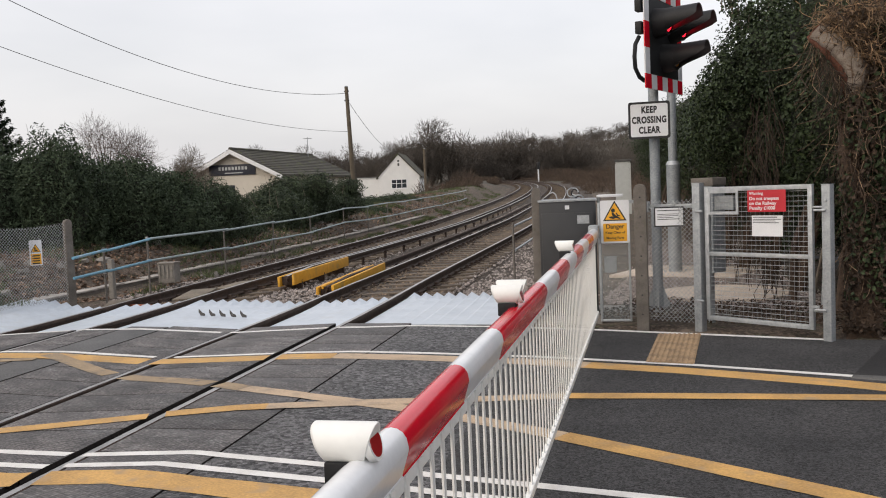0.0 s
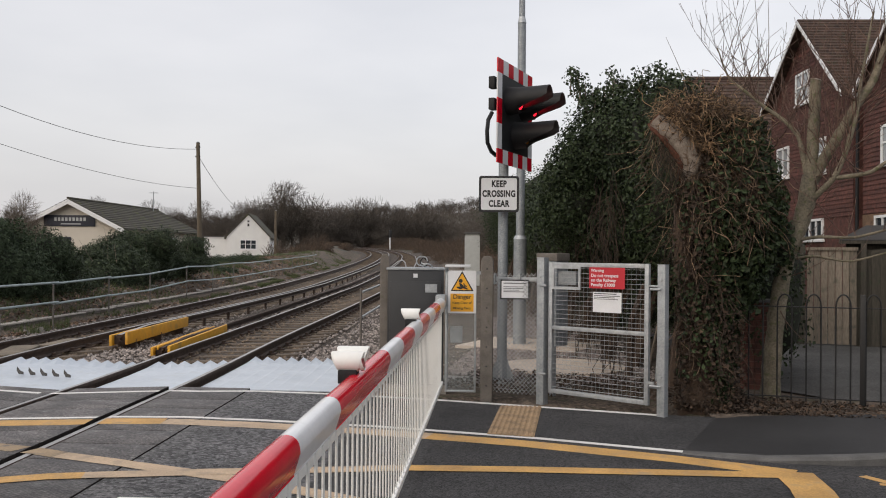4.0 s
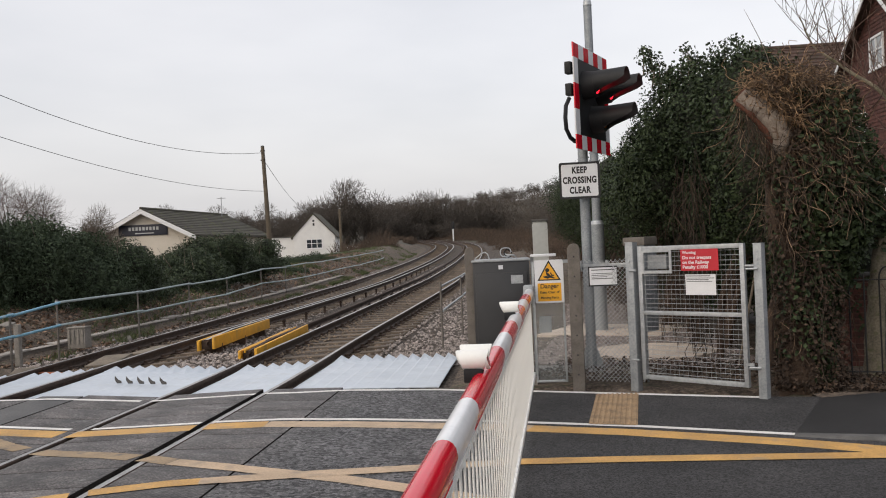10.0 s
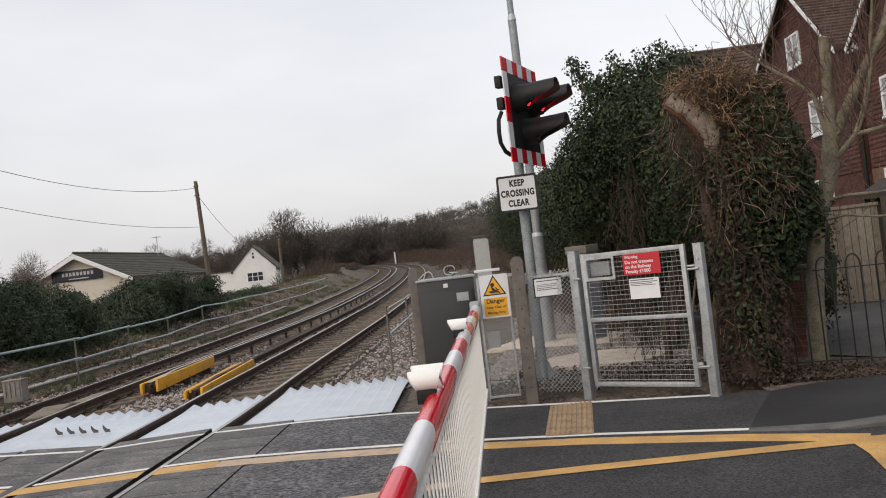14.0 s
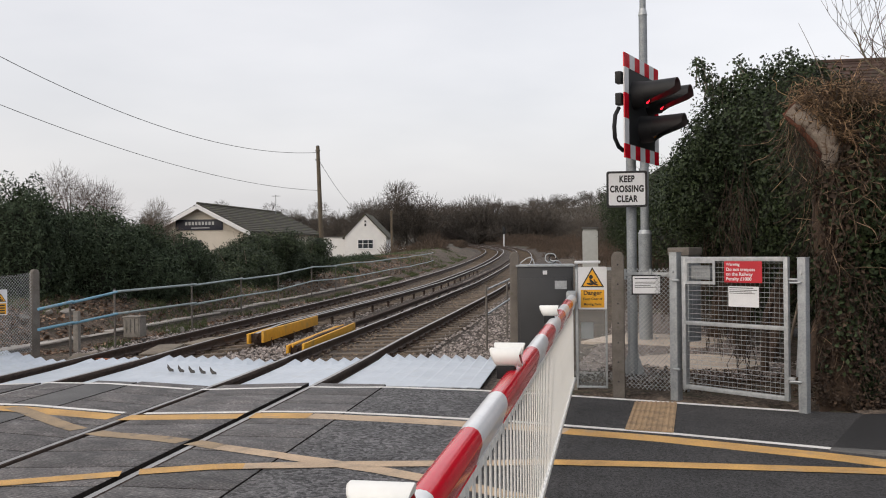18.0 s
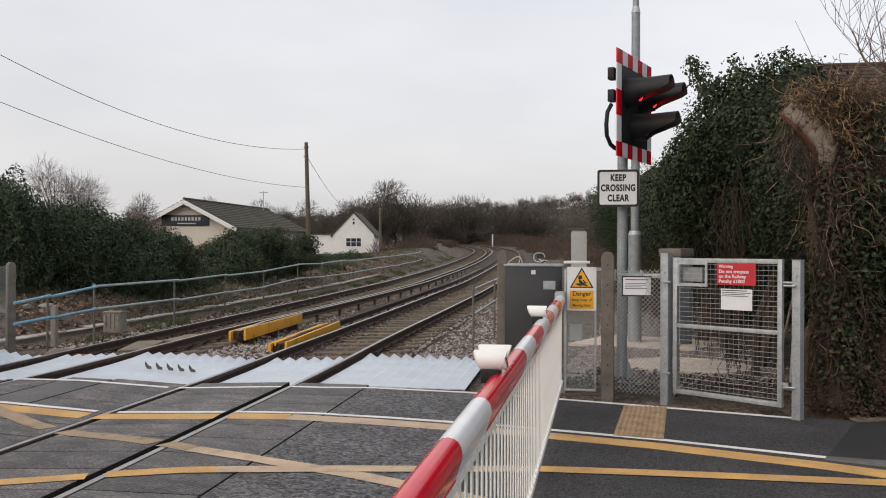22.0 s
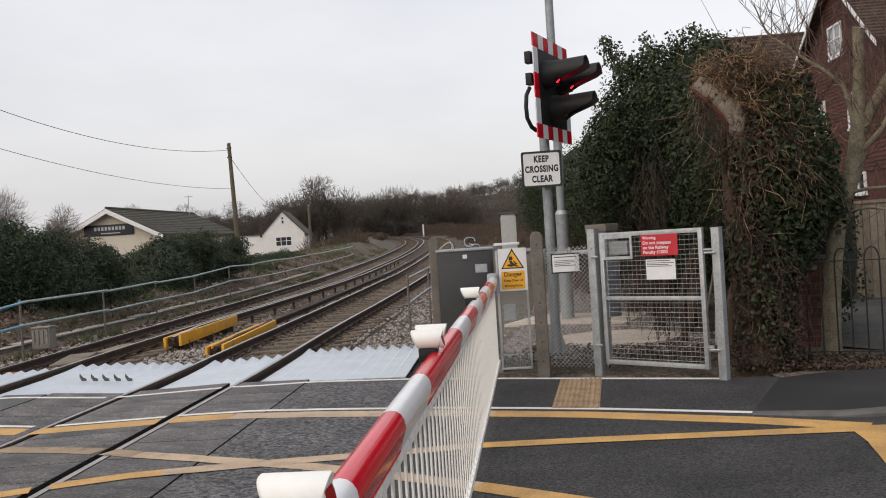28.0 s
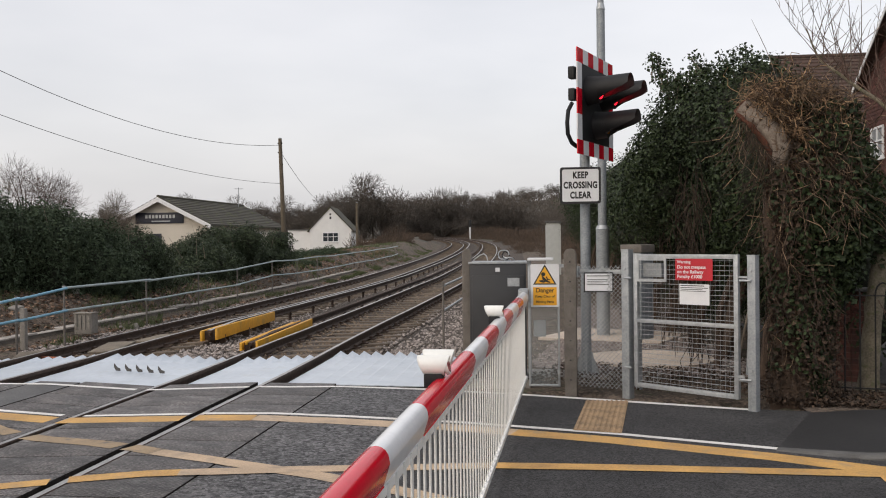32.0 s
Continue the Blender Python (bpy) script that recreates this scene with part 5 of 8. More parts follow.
def lamp_unit(y, z, lit, lens):
    head = part("lamp_head", cyl(new_bm(), (0.0, y, z), (0.16, y, z), 0.185, 0.165, 28), BLACK_PLASTIC, sig, "round black lamp head")
    bm = new_bm()
    rows = []
    n = 18
    for ring, (x_top, r, out) in enumerate(((0.15, 0.165, 1), (0.56, 0.148, 1), (0.555, 0.140, 0), (0.15, 0.155, 0))):
        row = []
        for i in range(n + 1):
            t = radians(-60 + 300 * i / n)
            side = (1 - math.sin(t)) / 2
            xx = x_top if x_top < 0.3 else x_top - 0.42 * max(0.0, (side - 0.5) / 0.5)
            row.append(bm.verts.new((xx, y + r * math.cos(t), z + (0.03 if x_top > 0.3 else 0) + r * math.sin(t))))
        rows.append(row)
    for a, b in zip(rows, rows[1:] + rows[:1]):
        for i in range(n):
            bm.faces.new((a[i], a[i + 1], b[i + 1], b[i]))
    bmesh.ops.recalc_face_normals(bm, faces=bm.faces)
    hood = part("hood", bm, BLACK_PLASTIC, head, "long black lamp hood")
    hood.data.materials.append(HOOD_LINING)
    for f in hood.data.polygons:
        c = f.center
        if f.normal.y * (c.y - y) + f.normal.z * (c.z - z) < 0 and abs(f.normal.x) < 0.5:
            f.material_index = 1
    part("lens", cyl(new_bm(), (0.16, y, z), (0.175, y, z), 0.12, 0.10, 24), lens, head, "glowing red lens" if lit else "dark lens")


lamp_unit(-0.30, 0.17, True, LAMP_RED)
lamp_unit(0.30, 0.17, True, LAMP_RED)
lamp_unit(0.0, -0.24, False, glass("amber_lens", (0.35, 0.13, 0.01), 0.15))
for z in (0.25, -0.02):
    part("junction_box", box(new_bm(), -0.11, -0.03, -0.74, -0.62, z + 0.02, z + 0.17, bevel=0.012), BLACK_PLASTIC, sig)
part("cable", tube(new_bm(), [(-0.08, -0.68, -0.03), (-0.10, -0.76, -0.13), (-0.1, -0.80, -0.28), (-0.1, -0.78, -0.42), (-0.08, -0.70, -0.52), (-0.06, -0.58, -0.56)], 0.027, 8), BLACK_PLASTIC, sig, "thick black looped cable")
part("mount", box(new_bm(), -0.12, -0.01, -0.1, 0.1, -0.35, 0.35, bevel=0.01), GALV_DULL, sig)

lamp_post = thing("lamp_column", "tall galvanised steel column with a stepped thicker base", "lamp column", pose(-5.95, 16.5, -0.05))
part("lower_tube", cyl(new_bm(), (0, 0, 0), (0, 0, 2.05), 0.125, 0.125, 24), GALV_AGED, lamp_post)
part("shoulder", cyl(new_bm(), (0, 0, 2.05), (0, 0, 2.12), 0.132, 0.10, 24), GALV, lamp_post)
part("middle_tube", cyl(new_bm(), (0, 0, 2.1), (0, 0, 6.2), 0.082, 0.078, 20), GALV_AGED, lamp_post)
part("collar", cyl(new_bm(), (0, 0, 6.2), (0, 0, 6.32), 0.085, 0.062, 20), GALV, lamp_post)
part("upper_tube", cyl(new_bm(), (0, 0, 6.3), (0, 0, 10.5), 0.060, 0.045, 18), GALV_AGED, lamp_post)
part("base_plate", box(new_bm(), -0.2, 0.2, -0.2, 0.2, 0.0, 0.03), GALV_DULL, lamp_post)
for a in range(4):
    part("bolt", cyl(new_bm(), (0.15 * (-1) ** a, 0.15 * (-1) ** (a // 2), 0.03), (0.15 * (-1) ** a, 0.15 * (-1) ** (a // 2), 0.08), 0.02, seg=6), GALV, lamp_post)

# pale conduit bend and a coil of cable behind the cabinet
hp = thing("conduit_bend", "pale bent conduit rising behind the machine cabinet", "conduit", pose(-5.66, 11.0, 0))
part("pipe", tube(new_bm(), [(-0.14, 0, -0.05), (-0.13, 0, 1.42), (-0.09, 0, 1.54), (0.0, 0, 1.60), (0.06, 0, 1.62), (0.10, 0, 1.59), (0.12, 0, 1.52), (0.13, 0, -0.05)], 0.009, 6), GALV, hp)
coil = thing("cable_coil", "tangled coil of cable lying on top of the machine cabinet", "cable", pose(-5.13, 10.7, 1.555, 0, 0, 26))
for k, (r, tip) in enumerate(((0.07, 62), (0.055, 78), (0.085, 12))):
    m = pose(0.03 * k - 0.02, 0.02 * k, 0.0 if k == 2 else r * 0.8, tip, 10 * k, 35 * k)
    ring = [m @ Vector((r * math.cos(q), r * math.sin(q), 0.012 * math.sin(3 * q + k))) for q in [i * math.tau / 14 for i in range(14)]]
    part("loop", tube(new_bm(), ring, 0.008, 5), (GALV, BLACK_PLASTIC, GALV)[k], coil)

# things behind the gate
lc = thing("location_box", "grey weathered equipment box with a concrete cap behind the gate", "equipment box", pose(-3.45, 10.95, 0, 0, 0, -16))
part("body", box(new_bm(), -0.14, 0.14, -0.13, 0.13, 0.58, 1.63, bevel=0.01), GALV_AGED, lc)
part("stand", box(new_bm(), -0.03, 0.03, -0.02, 0.04, -0.05, 0.58), GALV_DULL, lc, "thin steel stand")
part("cap", box(new_bm(), -0.155, 0.155, -0.145, 0.145, 1.63, 1.73, bevel=0.015), POST_CONCRETE, lc, "pale concrete cap")
part("door", box(new_bm(), -0.11, 0.11, -0.142, -0.13, 0.64, 1.55, bevel=0.004), GALV_AGED, lc)
solo("timber_stay", cyl(new_bm(), (-2.68, 12.7, -0.05), (-2.38, 12.6, 1.3), 0.018, 0.016, 8), FENCE_PALE, "thin pale pole leaning behind the gate", "pole")
for x, y in ((-3.62, 10.62), (-3.95, 10.62)):
    fb = thing("fence_rail", "short galvanised fence bar behind the netting", "fence rail", pose(x, y, 0))
    part("bar", box(new_bm(), -0.16, 0.16, -0.012, 0.012, 1.38, 1.43, bevel=0.004), GALV, fb)
    part("bracket", box(new_bm(), -0.16, -0.13, -0.03, 0.012, 1.34, 1.47), GALV_DULL, fb)

# ground inside the fence: slabs and gravel path
bm = new_bm()
prism(bm, [(-4.1 + 0.95 * math.cos(t), 13.45 + 0.95 * math.sin(t)) for t in [k * math.tau / 32 for k in range(32)]], -0.06, 0.02)
solo("round_slab", bm, SLAB, "pale round concrete slab behind the gate", "slab")
bm = new_bm()
box(bm, -6.9, -4.6, 15.6, 17.6, -0.08, 0.0, pose(0, 0, 0), bevel=0.01)
solo("concrete_slab", bm, SLAB, "pale rectangular concrete slab round the lamp column", "slab")
bm = new_bm()
box(bm, -1.0, 1.0, -0.35, 0.35, -0.06, 0.005, pose(-4.4, 11.55, 0, 0, 0, 15), bevel=0.008)
solo("pole_slab", bm, CONCRETE, "grey concrete footing of the signal pole", "slab")

GRAVEL = mat("pinkish_gravel", (0.33, 0.27, 0.245), (0.12, 0.097, 0.086), scale=3, fine=50, rough=0.95, bump=1.0, mix=0.6, dist=0.02, speck=(38, 0.6))
gv_pts = [(-5.3, 12.0), (-3.6, 11.9), (-2.6, 12.1), (-2.3, 12.6), (-3.1, 14.4), (-4.6, 17.5), (-7.6, 23.5), (-9.6, 27.5), (-11.2, 27.0), (-9.0, 22.5), (-6.9, 17.0), (-5.6, 12.5)]
tagged(part("gravel_path", quads("gravel_path", [(x, y, -0.018) for x, y in gv_pts], [tuple(range(12))], GRAVEL), None), "pinkish gravel path inside the lineside fence", "gravel path", kind="structure")
tagged(part("dirt_path", quads("dirt_path", [(*RAIL_M @ Vector((v, u, 0)),)[:2] + (0.004,) for v, u in ((-16.5, 11.1), (-10.26, 11.75), (-10.3, 14.3), (-12.6, 14.6), (-16.5, 14.2))], [tuple(range(5))], mat("red_dirt", (0.33, 0.205, 0.165), (0.17, 0.105, 0.085), scale=2, fine=40, rough=1.0, bump=0.8, dist=0.02, speck=(30, 0.4))), None), "reddish trodden dirt beside the far fence", "path", kind="structure")
ng = np.random.default_rng(12)
gn = 5200
gf = ng.random(gn) ** 1.3
gx = -3.9 - 4.6 * gf + ng.uniform(-1.7, 1.6, gn) * (1 - 0.3 * gf)
gy = 12.1 + 13 * gf + ng.uniform(-0.1, 1.0, gn)
shape_g = octa[None] * (1 + ng.normal(0, 0.28, (gn, 6, 1))) * ng.uniform(0.012, 0.026, (gn, 1, 1))
vg3 = shape_g + np.stack([gx, gy, np.full(gn, -0.01)], 1)[:, None]
tagged(part("gravel_stones", quads("gravel_stones", vg3.reshape(-1, 3).tolist(), (np.arange(gn)[:, None, None] * 6 + of[None]).reshape(-1, 3).tolist(), STONE), None), "loose pale gravel behind the gate", "gravel", kind="stuff")

# short handrail beside the near track
hr = thing("handrail", "short galvanised two-bar handrail beside the track", "handrail", RAIL_M @ pose(-1.83, 16.4, -0.15))
for x, y, h in ((0.0, 0.0, 1.22), (0.15, 2.65, 1.26), (0.27, 5.3, 1.36)):
    part("post", cyl(new_bm(), (x, y, -0.1), (x, y, h), 0.02, 0.02, 10), POST_GREY, hr, "thin grey-brown post")
for z0, z1 in ((0.70, 0.92), (1.15, 1.32)):
    for (xa, ya), (xb, yb) in (((0.02, 0.05), (0.17, 2.6)), ((0.17, 2.75), (0.29, 5.5))):
        f0, f1 = ya / 5.5, yb / 5.5
        part("rail", cyl(new_bm(), (xa, ya, z0 + (z1 - z0) * f0), (xb, yb, z0 + (z1 - z0) * f1), 0.022, 0.022, 10), GALV, hr)

# ---- far side of the crossing ----
far_cab = cabinet("weathered grey-green barrier machine cabinet beyond the tracks", pose(-15.09, 7.38, 0, 0, 0, 65), 0.83, 0.75, 1.34, OLIVE_GREY)
part("boss", cyl(new_bm(), (0.12, -0.375, 0.93), (0.12, -0.44, 0.93), 0.09, 0.075, 16), OLIVE_GREY, far_cab, "round boss on the door")
for a in range(3):
    x, z = 0.12 - 0.11 * math.sin(a * 1.5), 0.93 + 0.13 * math.cos(a * 1.5)
    part("bolt", cyl(new_bm(), (x, -0.389, z), (x, -0.405, z), 0.017, 0.015, 8), SIGN_WHITE, far_cab, "pale bolt head")
far_b = barrier("barrier", "far red and white barrier arm with an open white skirt", Matrix.Translation(Vector((-15.40, 6.95, 0)) - U2 * 8.0) @ RAIL_M, 8.0, 0.0, [-0.3, 0.5, 1.2, 1.95, 2.7, 3.5, 4.3, 5.1, 5.9, 6.5, 7.05], 0.93, 0.125, (1.0, 4.0), "small boxed red lamp on the far barrier", 0.02, 0.05)
concrete_post("weathered concrete post of the far fence", pose(-14.12, 7.62, 0, 0, 0, 80), 1.46, 0.15, False)
concrete_post("weathered concrete post at the end of the far fence", pose(-14.44, 9.43, 0, 0, 0, 80), 1.47, 0.13, False)
chain_link("sagging chain-link fence beyond the far track", (-14.14, 7.69, 0), (-14.43, 9.37, 0), 1.42, sag=0.05, pitch=0.06)
danger_sign("danger_sign", "small yellow and white warning sign on the chain-link fence", sign_pose(-14.30, 8.72, 0.935, -22), 0.20, 0.43, False)
danger_sign("danger_sign", "small yellow and white warning sign on the far post", sign_pose(-15.55, 6.75, 1.12, -30), 0.26, 0.42, False)
concrete_post("short concrete post behind the far barrier", pose(-15.62, 6.78, 0, 0, 0, 60), 1.36, 0.14, False)
op = thing("signal_pole", "grey steel signal pole beyond the far barrier", "signal pole", pose(-15.88, 6.99, 0))
part("shaft", cyl(new_bm(), (0, 0, 0), (0.0, 0, 3.2), 0.065, 0.055, 16), GALV_DULL, op)
part("red_cap", box(new_bm(), -0.12, 0.0, -0.1, 0.06, 3.12, 3.26, bevel=0.02), SIGN_RED, op, "small red fitting on top")
lad = part("ladder", box(new_bm(), -0.11, -0.09, -0.10, -0.07, 0.9, 2.5), GALV_DULL, op, "narrow steel ladder")
part("ladder_side", box(new_bm(), -0.16, -0.14, -0.26, -0.23, 0.9, 2.5), GALV_DULL, lad)
for k in range(7):
    part("rung", box(new_bm(), -0.14, -0.11, -0.23, -0.10, 0.98 + k * 0.22, 1.0 + k * 0.22), GALV_DULL, lad)
ob = thing("crossing_signal", "grey back of the far crossing signal board", "traffic signal", pose(-16.08, 6.45, 2.82, 0, 0, 6))
part("backboard", plate(new_bm(), 1.25, 0.97, 0.012, 0.05, pose(0, 0, 0, 90, 0, 90)), GALV_DULL, ob, "grey backboard")
part("arm", box(new_bm(), 0.03, 0.12, -0.6, 0.75, 0.07, 0.17, bevel=0.01), BLACK_PLASTIC, ob, "black bracket arm")
part("hub", box(new_bm(), 0.02, 0.2, -0.38, -0.12, 0.02, 0.34, bevel=0.02), BLACK_PLASTIC, ob)
part("lower_box", box(new_bm(), 0.02, 0.16, -0.28, -0.1, -0.28, 0.02, bevel=0.02), BLACK_PLASTIC, ob)
part("cable", tube(new_bm(), [(0.08, -0.1, 0.12), (0.12, 0.02, 0.05), (0.12, 0.05, -0.2), (0.1, -0.02, -0.32)], 0.018, 6), BLACK_PLASTIC, ob)
fg = thing("gate", "distant galvanised mesh gate beside the far barrier", "gate", pose(-16.6, 5.2, 0, 0, 0, 65))
for a in ((0, 0.05, 0.1, 1.4), (1.25, 1.3, 0.1, 1.4), (0.05, 1.25, 1.35, 1.4), (0.05, 1.25, 0.1, 0.15)):
    part("frame_bar", box(new_bm(), a[0], a[1], -0.02, 0.02, a[2], a[3]), GALV_DULL, fg)
segs = [((0.05 + k * 0.08, 0, 0.12), (0.05 + k * 0.08, 0, 1.38), 0.003, 0.003) for k in range(16)] + [((0.03, 0, 0.15 + k * 0.06), (1.27, 0, 0.15 + k * 0.06), 0.003, 0.003) for k in range(20)]
part("mesh_infill", sticks("mesh_infill", segs, GALV_DULL, 4), None, fg)
part("notice", plate(new_bm(), 0.3, 0.2, 0.003, 0.01, pose(0.9, -0.03, 1.2, 90)), SIGN_WHITE, fg, "small white notice")

# blue pipe railing along the far side: each pipe clamped between two posts, a little out of line
def line_v(u):
    return -9.33 - 0.075 * min(u - 14, 11) - 0.02 * max(0, min(u - 25, 20))


RAIL_POSTS = [(15.35, 0.84, 0.44), (17.2, 0.95, 0.50), (21.6, 0.90, 0.42), (25.6, 0.90, 0.40), (29.1, 0.90, 0.40), (33.1, 1.03, 0.50), (36.7, 0.98, 0.43), (40.3, 1.0, 0.40), (44.3, 0.92, 0.36), (48.3, 0.91, 0.34), (51.9, 0.87, 0.29), (55.2, 0.86, 0.26), (61.4, 0.83, 0.24)]
RAIL_POSTS += [(61.4 + 4 * k, 0.82 + 0.04 * math.sin(k * 2.3), 0.26 + 0.03 * math.sin(k * 1.7)) for k in range(1, 2)]
r_pr = random.Random(14)
pr = thing("pipe_railing", "two-bar pipe railing with pale blue pipes along the track", "railing")
for u, ht, hb in RAIL_POSTS:
    part("post", cyl(new_bm(), RF(u, line_v(u), -0.3), RF(u, line_v(u), ht + 0.06), 0.022, 0.022, 8), POST_GREY, pr, "thin grey-brown post")
    for h in (ht, hb):
        part("clamp", cyl(new_bm(), RF(u, line_v(u), h - 0.035), RF(u, line_v(u), h + 0.035), 0.034, 0.034, 8), GALV_DULL, pr)
ends = [(14.15, 0.80, 0.43)] + RAIL_POSTS
for k, ((ua, ta, la), (ub, tb_, lb_)) in enumerate(zip(ends, ends[1:])):
    for ha, hb in ((ta, tb_), (la, lb_)):
        d0, d1 = r_pr.uniform(-0.015, 0.02), r_pr.uniform(-0.02, 0.025)
        over = 0.18 if k and r_pr.random() < 0.5 else 0.04
        part("pipe", cyl(new_bm(), RF(ua + 0.03, line_v(ua) + 0.035, ha + d0), RF(ub + over, line_v(ub) + 0.035, hb + d1), 0.026, 0.026, 8), BLUE_PIPE if k < 2 else PALE_PIPE, pr)

PALE_LIP = mat("pale_concrete", (0.50, 0.46, 0.42), (0.30, 0.275, 0.25), scale=5, fine=110, rough=0.9, bump=0.3, obj=0.15)
trough = thing("cable_trough", "weathered concrete cable trough with a pale lip along the railing", "cable trough")
lid_rng = random.Random(2)
for k in range(34):
    u, v0 = 14.6 + k, -10.52
    m = Matrix.Translation(RF(u, v0, 0.0)) @ RAIL_M @ pose(0, 0, 0, 0, lid_rng.gauss(0, 0.6), math.degrees(math.atan2(bend(u + 1) - bend(u - 1), 2)) + lid_rng.gauss(0, 0.5))
    part("trough_wall", box(new_bm(), 0.02, 0.11, 0.0, 1.0, -0.32, -0.03 + lid_rng.gauss(0, 0.006), m, bevel=0.01), POST_CONCRETE, trough)
    part("trough_lid", box(new_bm(), -0.24, 0.135, 0.006, 0.994, -0.03, 0.012 + lid_rng.gauss(0, 0.008), m, bevel=0.012), PALE_LIP, trough, "pale concrete lid")
bx = thing("concrete_block", "small ribbed concrete marker block beside the trough", "concrete block", Matrix.Translation(RF(18.75, -9.95, -0.02)) @ RAIL_M)
part("body", box(new_bm(), -0.2, 0.2, -0.14, 0.14, -0.1, 0.33, bevel=0.015), CONCRETE, bx)
for k in range(4):
    part("rib", box(new_bm(), -0.17 + k * 0.1, -0.13 + k * 0.1, -0.16, -0.14, 0.0, 0.3, bevel=0.006), CONCRETE, bx)
part("cap", box(new_bm(), -0.21, 0.21, -0.16, 0.15, 0.33, 0.36, bevel=0.008), CONCRETE, bx)
st = solo("marker_post", box(new_bm(), -0.05, 0.05, -0.05, 0.05, -0.1, 0.66, Matrix.Translation(RF(15.6, -9.45, 0.0)) @ RAIL_M, bevel=0.012), CONCRETE, "short thin weathered post beside the railing", "post")

# ---- houses ----
def block(name, pts, z0, z1, material, parent, label=""):
    return part(name, prism(new_bm(), pts, z0, z1), material, parent, label)


def casement(parent, m, w, h, bars_n=2, glass_m=None, depth=0.07, mid=True):
    """A window in the local x-z plane, its face towards -y."""
    win = part("window", box(new_bm(), -w / 2 - 0.05, w / 2 + 0.05, -depth, 0.03, -0.07, 0.0, bevel=0.008), UPVC, parent, "white window with its sill", at=m)
    for a in ((-w / 2, -w / 2 + 0.07, 0, h), (w / 2 - 0.07, w / 2, 0, h), (-w / 2 + 0.07, w / 2 - 0.07, 0, 0.07), (-w / 2 + 0.07, w / 2 - 0.07, h - 0.07, h)):
        part("frame_bar", box(new_bm(), a[0], a[1], -depth + 0.02, 0.02, a[2], a[3]), UPVC, win)
    part("pane", box(new_bm(), -w / 2 + 0.07, w / 2 - 0.07, -0.012, 0.0, 0.07, h - 0.07), glass_m or WINDOW, win)
    for k in range(1, bars_n):
        x = -w / 2 + w * k / bars_n
        part("mullion", box(new_bm(), x - 0.03, x + 0.03, -depth + 0.02, 0.015, 0.07, h - 0.07), UPVC, win)
    if mid:
        part("transom", box(new_bm(), -w / 2 + 0.07, w / 2 - 0.07, -depth + 0.025, 0.012, h * 0.52, h * 0.52 + 0.05), UPVC, win)
    return win


# red tile-hung terrace facing the railway, with two front gables
house = thing("house", "red tile-hung house with two front gables and white windows", "house", pose(0, 0, 0))
FV = 10.9


def wall_face(name, outline, v, thick, material, parent, label=""):
    """An upright slab: outline in (u, z), its face at v."""
    bm = new_bm()
    a = [bm.verts.new(RAIL_M @ Vector((v, u, z))) for u, z in outline]
    b = [bm.verts.new(RAIL_M @ Vector((v + thick, u, z))) for u, z in outline]
    bm.faces.new(a)
    bm.faces.new(b[::-1])
    for i in range(len(a)):
        j = (i + 1) % len(a)
        bm.faces.new((a[i], b[i], b[j], a[j]))
    bmesh.ops.recalc_face_normals(bm, faces=bm.faces)
    return part(name, bm, material, parent, label)


front = wall_face("front_wall", [(25.95, 0), (33.0, 0), (33.0, 6.9), (29.5, 9.15), (26.1, 6.4), (25.95, 6.3)], FV, 0.3, BRICK, house, "red tile-hung gable wall")
front2 = wall_face("front_wall", [(12.0, 0), (25.2, 0), (25.2, 6.2), (21.7, 8.65), (18.2, 6.3), (12.0, 6.3)], FV - 0.05, 0.35, BRICK, house, "red tile-hung gable wall")
wall_face("recess", [(25.2, 0), (25.95, 0), (25.95, 6.2), (25.2, 6.2)], FV + 0.55, 0.03, BRICK, house)
part("side_wall", box(new_bm(), FV + 0.3, FV + 9, 32.7, 33.0, 0, 6.9, RAIL_M), BRICK, house)
part("side_wall", box(new_bm(), FV + 0.3, FV + 9, 12.0, 12.3, 0, 6.3, RAIL_M), BRICK, house)
part("back_wall", box(new_bm(), FV + 9, FV + 9.3, 12.0, 33.0, 0, 6.3, RAIL_M), BRICK, house)
# tile courses: thin overlapping strips across the hung walls
for wall_part, (u0, u1, v) in ((front, (25.97, 33.0, FV)), (front2, (12.0, 25.2, FV - 0.05))):
    z = 2.9
    course = 0
    while z < 9.3:
        if wall_part is front:
            ua = 33.0 - max(0, (z - 6.9) * 3.5 / 2.25)
            ub = 25.97 if z < 6.3 else 26.1 + (z - 6.4) * 3.4 / 2.75
        else:
            ua = 25.2 if z < 6.1 else min(25.2, 25.2 - (z - 6.2) * 3.5 / 2.45)
            ub = 12.0 if z < 6.3 else 18.2 + (z - 6.3) * 3.5 / 2.35
        if ua - ub > 0.25:
            bm = new_bm()
            ring = [(v - 0.004, z), (v - 0.026, z), (v - 0.006, z + 0.125)]
            e0 = [bm.verts.new(RAIL_M @ Vector((x, ub, h))) for x, h in ring]
            e1 = [bm.verts.new(RAIL_M @ Vector((x, ua, h))) for x, h in ring]
            for i in range(3):
                bm.faces.new((e0[i], e0[(i + 1) % 3], e1[(i + 1) % 3], e1[i]))
            bmesh.ops.recalc_face_normals(bm, faces=bm.faces)
            part("tile_course", bm, BRICK, wall_part)
        z += 0.125


